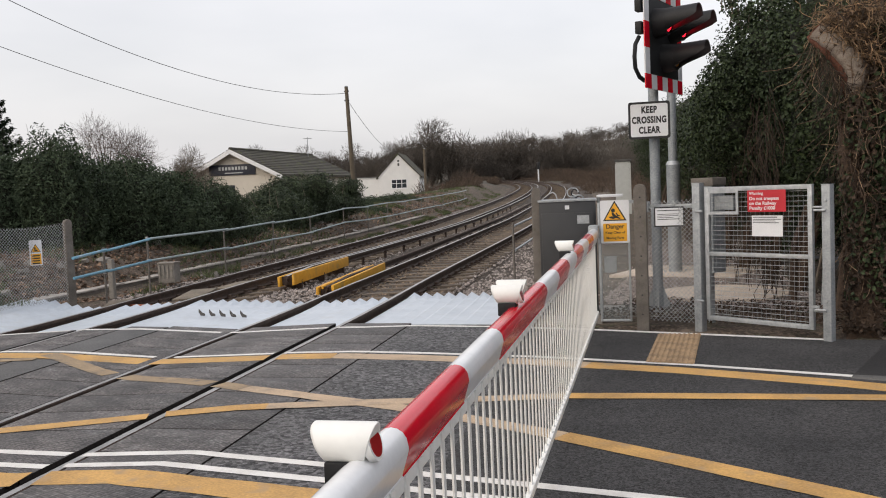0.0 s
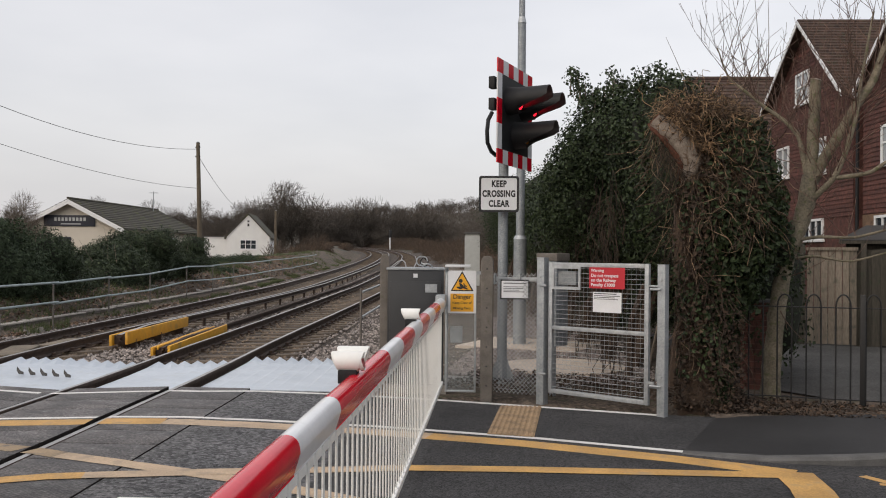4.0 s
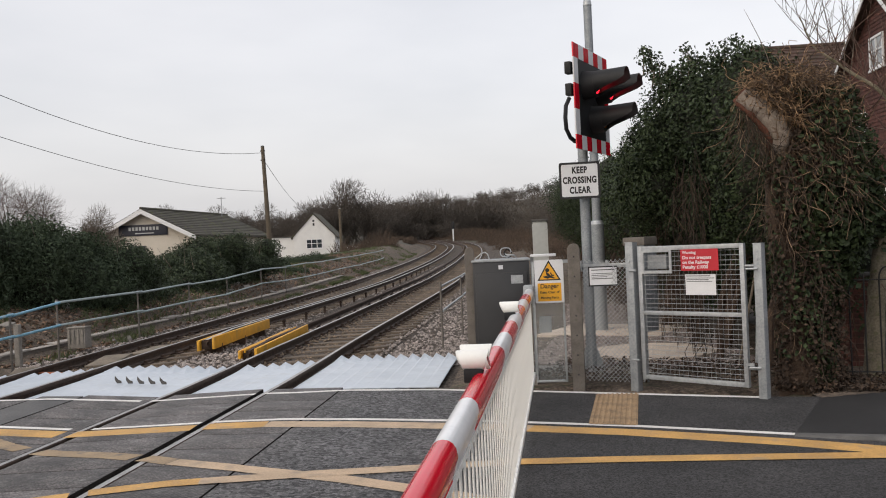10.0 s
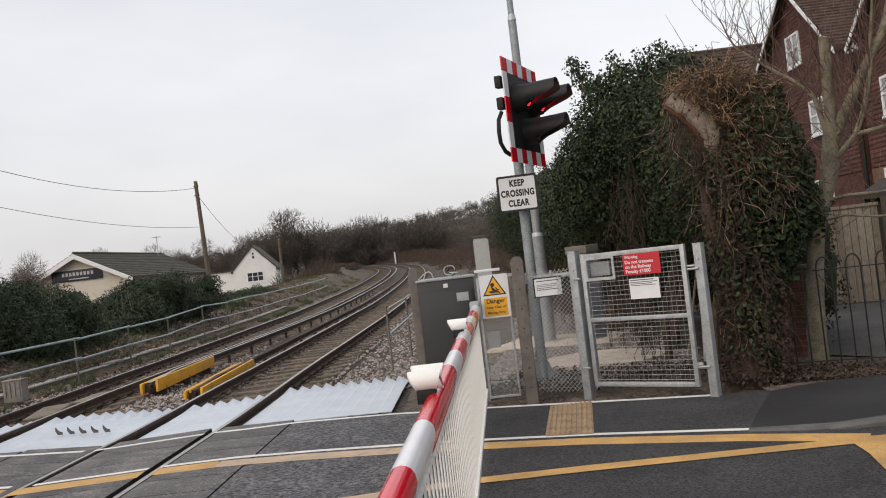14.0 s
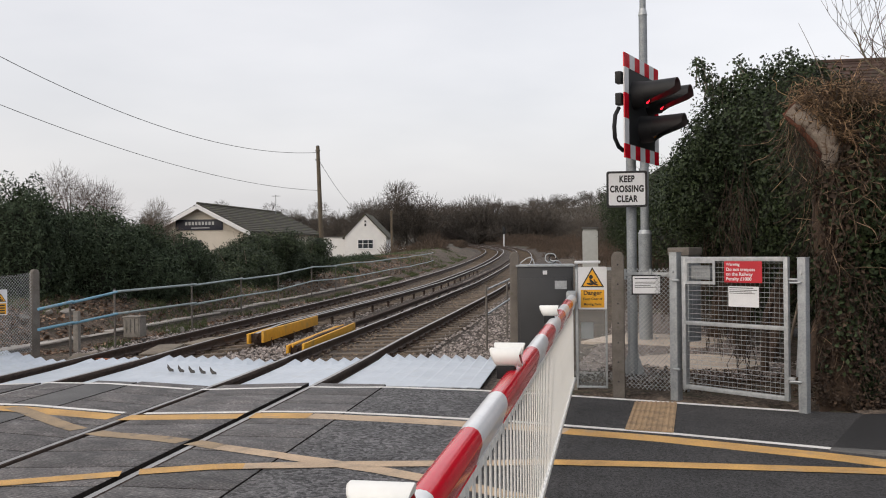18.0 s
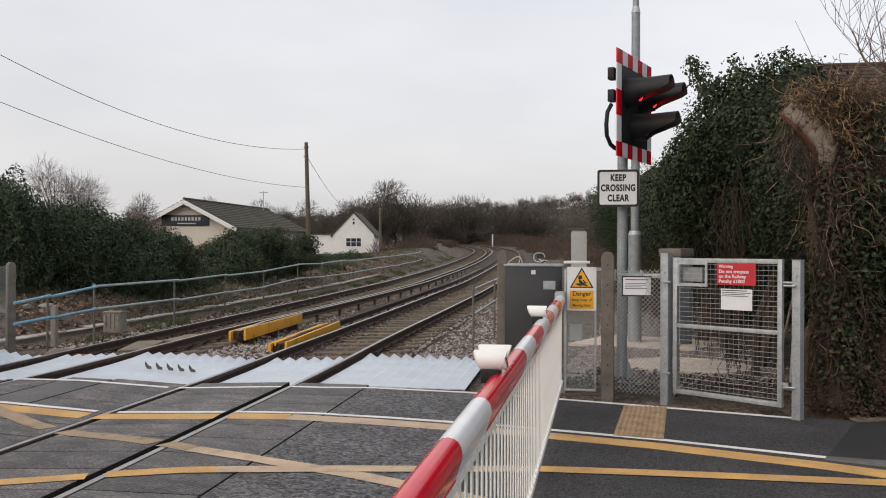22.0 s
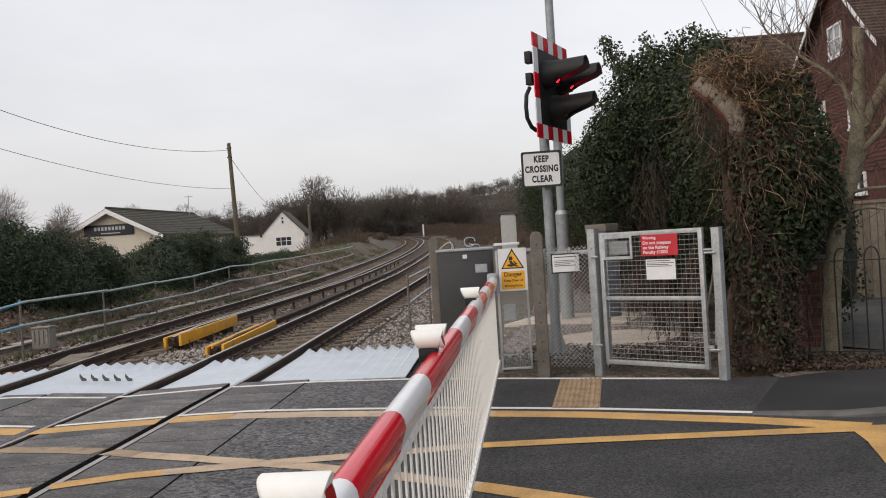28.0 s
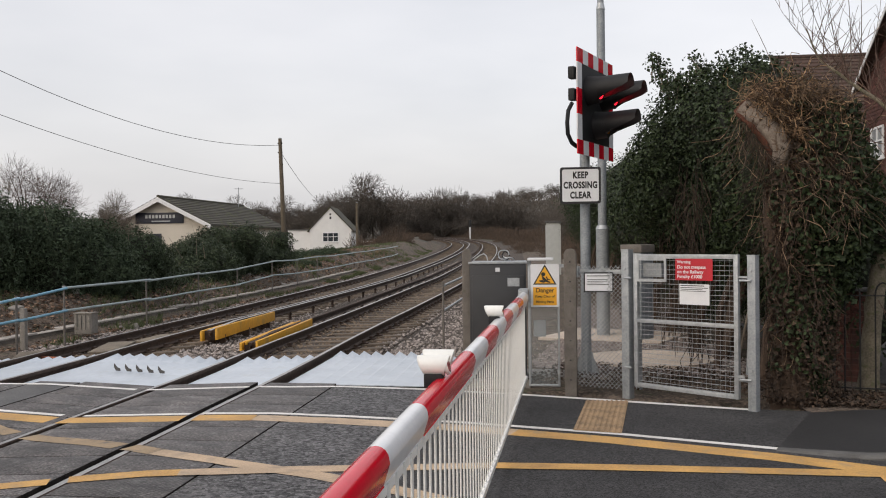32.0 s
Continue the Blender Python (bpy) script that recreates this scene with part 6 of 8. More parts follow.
def roof_plane(pts, parent, material, thick=0.12, label=""):
    bm = new_bm()
    a = [bm.verts.new(RAIL_M @ Vector(p)) for p in pts]
    f = bm.faces.new(a)
    ext = bmesh.ops.extrude_face_region(bm, geom=[f])
    for g in ext["geom"]:
        if isinstance(g, bmesh.types.BMVert):
            g.co.z += thick
    bmesh.ops.recalc_face_normals(bm, faces=bm.faces)
    return part("roof", bm, material, parent, label)


def roof_courses(roof, e0, e1, r0, r1, n, lift=0.12):
    """Thin tile courses from the eave (e0 to e1) up to the ridge (r0 to r1)."""
    e0, e1, r0, r1 = [RAIL_M @ Vector(p) + Vector((0, 0, lift)) for p in (e0, e1, r0, r1)]
    up = Vector((0, 0, 0.05))
    for k in range(n):
        a, b = e0.lerp(r0, k / n), e1.lerp(r1, k / n)
        c, d = e0.lerp(r0, (k + 1) / n), e1.lerp(r1, (k + 1) / n)
        bm = new_bm()
        s0 = [bm.verts.new(p) for p in (a, a + up, c + Vector((0, 0, 0.004)))]
        s1 = [bm.verts.new(p) for p in (b, b + up, d + Vector((0, 0, 0.004)))]
        for q in range(3):
            bm.faces.new((s0[q], s0[(q + 1) % 3], s1[(q + 1) % 3], s1[q]))
        bm.faces.new(s0)
        bm.faces.new(s1)
        bmesh.ops.recalc_face_normals(bm, faces=bm.faces)
        part("tile_course", bm, TILE, roof)


for ua, um, ub, zl, zt, zr in ((33.2, 29.5, 26.0, 6.85, 9.22, 6.35), (25.3, 21.7, 18.0, 6.15, 8.75, 6.2)):
    rf = roof_plane([(FV - 0.35, ua, zl), (FV - 0.35, um, zt), (FV + 9, um, zt), (FV + 9, ua, zl)], house, TILE)
    roof_courses(rf, (FV - 0.35, ua, zl), (FV + 9, ua, zl), (FV - 0.35, um, zt), (FV + 9, um, zt), 24)
    rf = roof_plane([(FV - 0.35, um, zt), (FV - 0.35, ub, zr), (FV + 9, ub, zr), (FV + 9, um, zt)], house, TILE)
    roof_courses(rf, (FV - 0.35, ub, zr), (FV + 9, ub, zr), (FV - 0.35, um, zt), (FV + 9, um, zt), 24)
    for (p, zp), (q, zq) in (((ua, zl), (um, zt)), ((um, zt), (ub, zr))):
        bm = new_bm()
        vs = [RAIL_M @ Vector((FV - 0.38, p, zp - 0.09)), RAIL_M @ Vector((FV - 0.38, q, zq - 0.09)), RAIL_M @ Vector((FV - 0.38, q, zq + 0.06)), RAIL_M @ Vector((FV - 0.38, p, zp + 0.06))]
        a = [bm.verts.new(x) for x in vs]
        b = [bm.verts.new(x + V2 * 0.03) for x in vs]
        bm.faces.new(a)
        bm.faces.new(b[::-1])
        for i in range(4):
            bm.faces.new((a[i], b[i], b[(i + 1) % 4], a[(i + 1) % 4]))
        bmesh.ops.recalc_face_normals(bm, faces=bm.faces)
        part("bargeboard", bm, UPVC, house, "white bargeboard")
roof_plane([(FV - 0.3, 17.95, 6.3), (FV - 0.3, 11.7, 6.3), (FV + 4.6, 11.7, 9.4), (FV + 4.6, 17.95, 9.4)], house, TILE)
part("hopper", box(new_bm(), FV - 0.25, FV - 0.1, 25.05, 25.45, 6.1, 6.4, RAIL_M, bevel=0.02), UPVC, house)
part("downpipe", cyl(new_bm(), RAIL_M @ Vector((FV - 0.18, 25.3, 0)), RAIL_M @ Vector((FV - 0.18, 25.3, 6.1)), 0.05), BLACK_PLASTIC, house)


def house_window(u, z, w, h, v=FV, n=2, mid=True, g=None):
    # face towards -v
    m = RAIL_M @ Matrix.Translation((v - 0.02, u, z)) @ pose(0, 0, 0, 0, 0, -90)
    casement(house, m, w, h, n, g or PANE, mid=mid)


house_window(29.92, 6.70, 1.15, 1.02)
house_window(28.53, 4.30, 1.2, 1.08)
house_window(31.7, 4.42, 1.15, 1.05)
house_window(23.5, 4.14, 1.1, 1.02, FV - 0.05)
house_window(20.75, 4.10, 1.15, 1.05, FV - 0.05)
house_window(22.2, 6.28, 1.2, 1.0, FV - 0.05)
house_window(18.1, 4.10, 1.15, 1.05, FV - 0.05)
house_window(15.8, 4.10, 1.15, 1.05, FV - 0.05)
BUFF = mat("buff_brick", (0.20, 0.125, 0.075), (0.11, 0.07, 0.045), scale=5, fine=26, rough=0.9, bump=0.4, speck=(9, 0.25))
part("ground_storey", box(new_bm(), FV - 0.075, FV - 0.052, 12.0, 25.2, 0.0, 2.87, RAIL_M), BUFF, house, "buff brick ground storey")
house_window(23.4, 2.36, 1.9, 0.46, FV - 0.075, 4, False, WINDOW)
house_window(28.9, 2.25, 1.6, 0.65, FV, 3, False, WINDOW)
wing = thing("house", "neighbouring house with a plain brown tiled roof", "house", pose(0, 0, 0))
part("wall", box(new_bm(), 9.3, 15.0, 34.8, 41.2, 0, 5.7, RAIL_M), BRICK, wing)
for v, w in ((9.3, 0.25), (14.7, 0.25)):
    wall_face("gable_wall", [(34.8, 5.7), (41.2, 5.7), (38.0, 8.75)], v, w, BRICK, wing)
for ue, slope in ((34.2, 1), (41.8, -1)):
    rf = roof_plane([(9.0, ue, 5.25), (15.3, ue, 5.25), (15.3, 38.0, 8.95), (9.0, 38.0, 8.95)], wing, TILE, label="plain brown tiled roof")
    for k in range(22):
        f0, f1 = k / 22, (k + 1) / 22
        bm = new_bm()
        ring = [(ue + (38.0 - ue) * f0, 5.37 + 3.7 * f0), (ue + (38.0 - ue) * f0, 5.42 + 3.7 * f0), (ue + (38.0 - ue) * f1, 5.375 + 3.7 * f1)]
        e0 = [bm.verts.new(RAIL_M @ Vector((8.99, u, h))) for u, h in ring]
        e1 = [bm.verts.new(RAIL_M @ Vector((15.31, u, h))) for u, h in ring]
        for q in range(3):
            bm.faces.new((e0[q], e0[(q + 1) % 3], e1[(q + 1) % 3], e1[q]))
        bm.faces.new(e0)
        bm.faces.new(e1)
        bmesh.ops.recalc_face_normals(bm, faces=bm.faces)
        part("tile_course", bm, TILE, rf)
part("ridge", cyl(new_bm(), RAIL_M @ Vector((8.95, 38.0, 9.06)), RAIL_M @ Vector((15.35, 38.0, 9.06)), 0.11, 0.11, 10), TILE, wing)

# bungalow beyond the tracks
RD, GD = Vector((-0.37, 0.93, 0)).normalized(), Vector((0.93, 0.37, 0)).normalized()
BM_ = Matrix.Translation(Vector((-42.48, 39.12, 0))) @ Matrix(((GD.x, RD.x, 0, 0), (GD.y, RD.y, 0, 0), (0, 0, 1, 0), (0, 0, 0, 1)))
bung = thing("bungalow", "cream rendered bungalow with a low mossy tiled roof", "house", BM_)
bm = new_bm()
prism(bm, [(-3.0, -0.4), (3.0, -0.4), (3.0, 3.02), (0, 4.6), (-3.0, 3.02)], 0, 0.3, pose(0, 0.3, 0, 90))
part("gable_wall", bm, RENDER_CREAM, bung)
part("side_wall", box(new_bm(), 2.75, 3.0, 0.3, 13.2, -0.4, 3.02), RENDER_CREAM, bung)
part("side_wall", box(new_bm(), -3.0, -2.75, 0.3, 13.2, -0.4, 3.02), RENDER_CREAM, bung)
part("back_wall", box(new_bm(), -2.75, 2.75, 12.9, 13.2, -0.4, 3.02), RENDER_CREAM, bung)
for sx in (1, -1):
    z_at = lambda x: 4.72 - 1.72 * x / 3.4
    bm = new_bm()
    prism(bm, [(0, z_at(0) - 0.08), (sx * 3.4, z_at(3.4) - 0.08), (sx * 3.4, z_at(3.4)), (0, z_at(0))], -13.6, 0.45, pose(0, 0, 0, 90))
    roof_slab = part("roof", bm, MOSS_TILE, bung, "low roof of mossy dark tiles")
    n = 13
    for k in range(n):
        x0, x1 = 3.4 * k / n, 3.4 * (k + 1) / n
        bm = new_bm()
        prism(bm, [(sx * x0, z_at(x0) + 0.002), (sx * x1, z_at(x1) + 0.002), (sx * x1, z_at(x1) + 0.045)], -13.6, 0.45, pose(0, 0, 0, 90))
        part("tile_course", bm, MOSS_TILE, roof_slab)
    bm = new_bm()
    prism(bm, [(0, 4.70), (sx * 3.4, 2.98), (sx * 3.4, 2.72), (0, 4.42)], 0, 0.04, pose(0, -0.46, 0, 90))
    part("bargeboard", bm, UPVC, bung, "white bargeboard")
part("ridge", cyl(new_bm(), (0, -0.45, 4.76), (0, 13.6, 4.74), 0.085, 0.085, 8), MOSS_TILE, bung)
sb = part("name_board", box(new_bm(), -1.65, 1.45, -0.06, 0.0, 3.12, 3.78, bevel=0.01), NAVY, bung, "dark name board with pale lettering bars")
for x0, x1, z, h in [(-1.0 + 0.22 * k, -0.86 + 0.22 * k, 3.54, 0.2) for k in range(9)] + [(-0.6, 0.6, 3.26, 0.06)]:
    part("text_bar", box(new_bm(), x0, x1, -0.075, -0.061, z - h / 2, z + h / 2), GALV, sb)
part("door", box(new_bm(), -1.0, 0.0, -0.04, 0.02, 0, 2.5), NAVY, bung, "dark doorway")
casement(bung, pose(3.02, 8.0, 1.6, 0, 0, 90), 2.2, 1.0, 3, WINDOW, mid=False)
aer = part("aerial", cyl(new_bm(), (0.3, 11.9, 4.4), (0.3, 11.9, 6.0), 0.025, 0.025, 6), GALV_DULL, bung)
for k in range(4):
    part("aerial_bar", cyl(new_bm(), (0.3 - 0.3, 11.8 + 0.08 * k, 5.9), (0.3 + 0.3, 11.8 + 0.08 * k, 5.9), 0.015, 0.015, 5), GALV_DULL, aer)

# white cottage further off
CM = Matrix.Translation(Vector((-62.3, 81.9, 0))) @ pose(0, 0, 0, 0, 0, 30)
cott = thing("cottage", "small white cottage with a tiled gable roof", "house", CM)
bm = new_bm()
prism(bm, [(-2.35, -0.5), (2.35, -0.5), (2.35, 3.35), (0, 5.80), (-2.35, 3.35)], 0, 0.3, pose(0, 0.3, 0, 90))
part("gable_wall", bm, RENDER_WHITE, cott)
for x in (-2.35, 2.05):
    part("side_wall", box(new_bm(), x, x + 0.3, 0.3, 7.0, -0.5, 3.3), RENDER_WHITE, cott)
part("back_wall", box(new_bm(), -2.05, 2.05, 6.7, 7.0, -0.5, 3.3), RENDER_WHITE, cott)
for sx in (1, -1):
    bm = new_bm()
    prism(bm, [(0, 5.82), (sx * 2.6, 3.12), (sx * 2.6, 3.28), (0, 6.0)], -7.2, 0.1, pose(0, 0, 0, 90))
    part("roof", bm, MOSS_TILE, cott)
part("extension", box(new_bm(), -5.0, -2.36, 1.0, 5.0, -0.5, 3.35), RENDER_WHITE, cott, "low white flat-roofed extension")
part("coping", box(new_bm(), -5.1, -2.37, 0.9, 5.1, 3.35, 3.45), KERB, cott)
casement(cott, pose(0.0, -0.01, 2.0, 0, 0, 0), 1.8, 1.05, 3, WINDOW)
part("vent", box(new_bm(), -0.1, 0.1, -0.03, 0.0, 4.55, 4.85), BLACK, cott)
part("vent", box(new_bm(), -0.1, 0.1, -0.03, 0.0, 5.0, 5.2), BLACK, cott)

# timber fence, shed, railing and car park beyond the footway
lot = quads("car_park", [(-1.6, 12.7, 0.035), (-0.3, 11.8, 0.04), (0.9, 12.0, 0.04), (1.9, 12.4, 0.05), (5, 13.9, 0.06), (14, 18.0, 0.06), (14, 24, 0.06), (-4.2, 19.6, 0.035)], [(0, 1, 2, 3, 4, 5, 6, 7)], ASPHALT_OLD)
vg = [(-1.34, 10.0, 0.0), (-0.9, 10.25, 0.025), (0.03, 10.56, 0.066), (0.83, 10.95, 0.086), (1.6, 11.3, 0.086), (5.0, 13.1, 0.086), (12, 16.8, 0.086), (-2.6, 12.9, -0.02), (-1.6, 13.0, 0.0), (-0.3, 12.2, 0.02), (0.9, 12.4, 0.02), (1.9, 12.8, 0.03), (5.0, 14.3, 0.03), (13, 18.0, 0.03)]
tagged(part("verge", quads("verge", vg, [(k, k + 1, k + 8, k + 7) for k in range(6)], SOIL), None), "bare soil and grit verge under the iron railing", "verge", kind="structure")
tagged(part("car_park", lot, None), "worn grey asphalt of the car park behind the railing", "car park", kind="structure")
strip("white bay line in the car park", [(-0.7, 12.95), (1.16, 13.9), (6, 16.5)], 0.09, WHITE_LINE, z=0.06, cut=False)
strip("white kerb line below the timber fence", [(-2.0, 18.2), (0.5, 18.1), (5.0, 18.0)], 0.07, WHITE_LINE, z=0.06, cut=False)
tf = thing("timber_fence", "tall weathered close-boarded timber fence", "fence")
x = -3.4
k = 0
bd = mesh_of("board", box(new_bm(), -0.07, 0.07, -0.011, 0.011, 0.05, 1.86), FENCE_WOOD)
while x < 7:
    if not (-0.98 < x < -0.08):
        part("board", bd, None, tf, at=pose(x, 18.9 + 0.006 * (k % 2), 0.02 * math.sin(k), 0, 0, 4))
    x += 0.145
    k += 1
for x in (-3.4, -1.05, 0.02, 2.4, 4.8):
    part("fence_post", box(new_bm(), x - 0.05, x + 0.05, 18.80, 18.88, 0, 1.98, bevel=0.006), FENCE_WOOD, tf)
for z in (0.35, 1.55):
    part("rail", box(new_bm(), -3.4, 7.0, 18.93, 18.97, z, z + 0.09), FENCE_WOOD, tf)
tg = thing("timber_gate", "pale boarded timber gate in the fence", "gate", pose(-0.53, 18.86, 0))
for k in range(7):
    part("board", box(new_bm(), -0.44 + k * 0.126, -0.325 + k * 0.126, -0.02, 0.0, 0.06, 1.88, bevel=0.004), FENCE_PALE, tg)
part("top_rail", box(new_bm(), -0.45, 0.45, -0.045, -0.02, 1.84, 1.90), FENCE_PALE, tg)
sh = thing("shed", "timber shed with a dark felt hipped roof", "shed", pose(0, 0, 0))
part("wall", box(new_bm(), -0.3, 1.05, 19.3, 21.4, 0, 2.0), FENCE_WOOD, sh)
FELT = mat("roofing_felt", (0.05, 0.047, 0.045), (0.03, 0.028, 0.027), scale=5, fine=60, rough=0.95)
bm = new_bm()
ev = [bm.verts.new(p) for p in ((-0.42, 19.1, 2.0), (1.15, 19.1, 2.0), (1.15, 21.6, 2.0), (-0.42, 21.6, 2.0))]
et = [bm.verts.new(p) for p in ((-0.42, 19.1, 2.05), (1.15, 19.1, 2.05), (1.15, 21.6, 2.05), (-0.42, 21.6, 2.05))]
rd = [bm.verts.new(p) for p in ((0.05, 20.3, 2.36), (0.75, 20.3, 2.36))]
for k in range(4):
    bm.faces.new((ev[k], ev[(k + 1) % 4], et[(k + 1) % 4], et[k]))
for f in ((et[0], et[1], rd[1], rd[0]), (et[1], et[2], rd[1]), (et[2], et[3], rd[0], rd[1]), (et[3], et[0], rd[0]), tuple(ev[::-1])):
    bm.faces.new(f)
bmesh.ops.recalc_face_normals(bm, faces=bm.faces)
part("roof", bm, FELT, sh, "dark felt hipped roof")
part("fascia", box(new_bm(), -0.42, 1.15, 19.07, 19.10, 1.97, 2.03), FENCE_WOOD, sh)
rl = thing("railing", "black bow-top iron railing beside the car park", "railing")
IA, IB = Vector((-1.55, 11.12, 0.0)), Vector((3.6, 11.75, 0.05))
IRON = mat("black_iron", (0.010, 0.010, 0.011), (0.006, 0.006, 0.007), rough=0.5, bump=0.1)
idr = (IB - IA).normalized()
for z in (0.11, 1.14):
    part("rail", box(new_bm(), 0, (IB - IA).length, -0.02, 0.02, z - 0.006, z + 0.006, Matrix.Translation(IA) @ pose(0, 0, 0, 0, 0, math.degrees(math.atan2(idr.y, idr.x)))), IRON, rl)
s, k = 0.1, 0
while s < 5.1:
    p0, p1 = IA + idr * s, IA + idr * (s + 0.155)
    arc = [p0.lerp(p1, 0.5 - 0.5 * math.cos(t)) + Vector((0, 0, 1.14 + 0.135 * math.sin(t))) for t in [i * math.pi / 8 for i in range(9)]]
    part("bow_bar", tube(new_bm(), [p0 + Vector((0, 0, 0.04))] + arc + [p1 + Vector((0, 0, 0.04))], 0.0095, 6), IRON, rl)
    s += 0.31
    k += 1
for s in (1.62, 4.3):
    p = IA + idr * s
    part("post", box(new_bm(), p.x - 0.03, p.x + 0.03, p.y - 0.03, p.y + 0.03, -0.05, 1.29, bevel=0.004), IRON, rl)
pier = thing("brick_pier", "low red brick pier half hidden by ivy", "pier", pose(-1.2, 12.5, 0))
for r in range(15):
    for c in range(2):
        o = 0.0 if r % 2 else 0.03
        part("brick", box(new_bm(), -0.18 + c * 0.185, -0.005 + c * 0.185, -0.17, 0.17, r * 0.075, r * 0.075 + 0.065), BRICK, pier)
part("core", box(new_bm(), -0.165, 0.165, -0.155, 0.155, 0, 1.12), MORTAR, pier)
part("cap", box(new_bm(), -0.22, 0.22, -0.21, 0.21, 1.125, 1.17, bevel=0.01), KERB, pier)

# ---- poles and wires ----
def wood_pole(label, x, y, h, r0=0.15, r1=0.1, lean=(0, 0)):
    th = thing("telegraph_pole", label, "telegraph pole", pose(x, y, -0.2))
    part("shaft", cyl(new_bm(), (0, 0, 0), (lean[0], lean[1], h), r0, r1, 12), POLE_WOOD, th)
    part("cap", cyl(new_bm(), (lean[0], lean[1], h), (lean[0], lean[1], h + 0.05), r1 + 0.01, r1 * 0.5, 12), GALV_DULL, th)
    for k in range(2):
        part("insulator", cyl(new_bm(), (lean[0] - 0.15, lean[1], h - 0.25 - k * 0.5), (lean[0] + 0.15, lean[1], h - 0.25 - k * 0.5), 0.035), BLACK_PLASTIC, th)
    return th


wood_pole("leaning dark wooden telegraph pole beside the bungalow hedge", -32.35, 38.6, 7.75, 0.15, 0.10, (-0.2, -0.1))
wood_pole("short wooden pole behind the far signal", -27.4, 11.45, 6.4, 0.13, 0.11)
wood_pole("dark wooden pole beside the cottage", -59.2, 82.7, 6.5, 0.17, 0.14)


def wire(label, a, b, sag, r=0.008):
    a, b = Vector(a), Vector(b)
    pts = [a.lerp(b, k / 30) - Vector((0, 0, sag * 4 * (k / 30) * (1 - k / 30))) for k in range(31)]
    return solo("overhead_wire", tube(new_bm(), pts, r, 5), BLACK_PLASTIC, label, "wire")


wire("dark overhead telephone wire sagging to the pole", (-32.5, 38.5, 7.2), (-25.6, 4.5, 12.6), 2.45, 0.012)
wire("thin grey overhead wire sagging to the pole", (-32.5, 38.5, 5.1), (-23.7, 8.8, 7.5), 0.95, 0.010)
wire("thin overhead wire running down to the cottage", (-32.5, 38.5, 6.8), (-62.0, 81.0, 6.0), 0.6, 0.014)
wire("short overhead wire to the short pole", (-23.7, 8.8, 5.35), (-27.4, 11.45, 6.0), 0.1, 0.01)

sgp = thing("railway_signal", "distant white post beside the track bend", "signal post", Matrix.Translation((-71.6, 131.8, 2.3)))
part("post", cyl(new_bm(), (0, 0, 0), (0, 0, 2.0), 0.12, 0.12, 10), SIGN_WHITE, sgp)
part("head", box(new_bm(), -0.2, 0.2, -0.2, 0.2, 2.0, 3.2, bevel=0.08), BLACK_PLASTIC, sgp)
hut = thing("relay_cabinet", "pale grey lineside relay cabinet under the trees", "equipment cabinet", pose(-17.1, 40.0, -0.1, 0, 0, 22))
part("body", box(new_bm(), -0.33, 0.33, -0.35, 0.35, 0, 2.75, bevel=0.02), mat("pale_grey_paint", (0.56, 0.58, 0.56), (0.46, 0.48, 0.46), rough=0.6), hut)
part("roof", box(new_bm(), -0.38, 0.38, -0.41, 0.41, 2.75, 2.85, bevel=0.02), KERB, hut)
part("door", box(new_bm(), -0.36, 0.36, -0.365, -0.35, 0.1, 2.65), mat("pale_grey_door", (0.54, 0.56, 0.55), (0.46, 0.48, 0.47), rough=0.6), hut)

# ---- plants ----
def blob_points(n, centre, radii, rng, shell=0.55, flat=0.0):
    """Points near the surface of a bumpy egg, with outward normals."""
    d = rng.normal(0, 1, (n, 3))
    d /= np.linalg.norm(d, axis=1)[:, None]
    r = 1 - shell * rng.random(n) ** 2
    lump = 1 + 0.16 * np.sin(d[:, 0] * 7 + centre[0]) * np.sin(d[:, 2] * 6 + centre[1]) + 0.10 * np.sin(d[:, 1] * 11 + centre[0] * 2)
    p = d * (r * lump)[:, None] * radii + centre
    return p, d


def bush(name, label, category, blobs, material, size, density, seed, core=None, stems=None, kind="", group="", long=1.5):
    th = thing(name, label, category, group=group, kind=kind)
    rng = np.random.default_rng(seed)
    ps, ns = [], []
    for c, r in blobs:
        c, r = np.array(c, float), np.array(r, float)
        area = 4 * math.pi * ((r[0] * r[1]) ** 1.6 / 3 + (r[0] * r[2]) ** 1.6 / 3 + (r[1] * r[2]) ** 1.6 / 3) ** (1 / 1.6)
        p, d = blob_points(int(area * density), c, r, rng)
        keep = p[:, 2] > -0.1
        ps.append(p[keep])
        ns.append(d[keep])
    part("foliage", leaves("foliage", np.concatenate(ps), np.concatenate(ns), size, material, seed, long=long), None, th)
    # solid dark eggs stand in for the shade deep inside the foliage
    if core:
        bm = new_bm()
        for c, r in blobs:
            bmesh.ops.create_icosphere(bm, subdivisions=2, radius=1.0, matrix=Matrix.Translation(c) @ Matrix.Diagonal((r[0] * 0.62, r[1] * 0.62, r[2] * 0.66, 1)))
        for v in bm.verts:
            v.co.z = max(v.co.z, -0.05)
        part("shade_core", bm, core, th, "dark filler for the shade inside the leaves")
    if stems:
        tagged(part("stems", sticks("stems", stems, TWIG, 4), None, th), kind="stuff")
    return th


# near-black filler colour: shade between leaves, put into the colour
DARK_CORE = mat("leaf_shade_fill", (0.026, 0.030, 0.018), (0.012, 0.014, 0.009), scale=4, fine=20, rough=1.0, bump=0.5)
rr = random.Random(11)

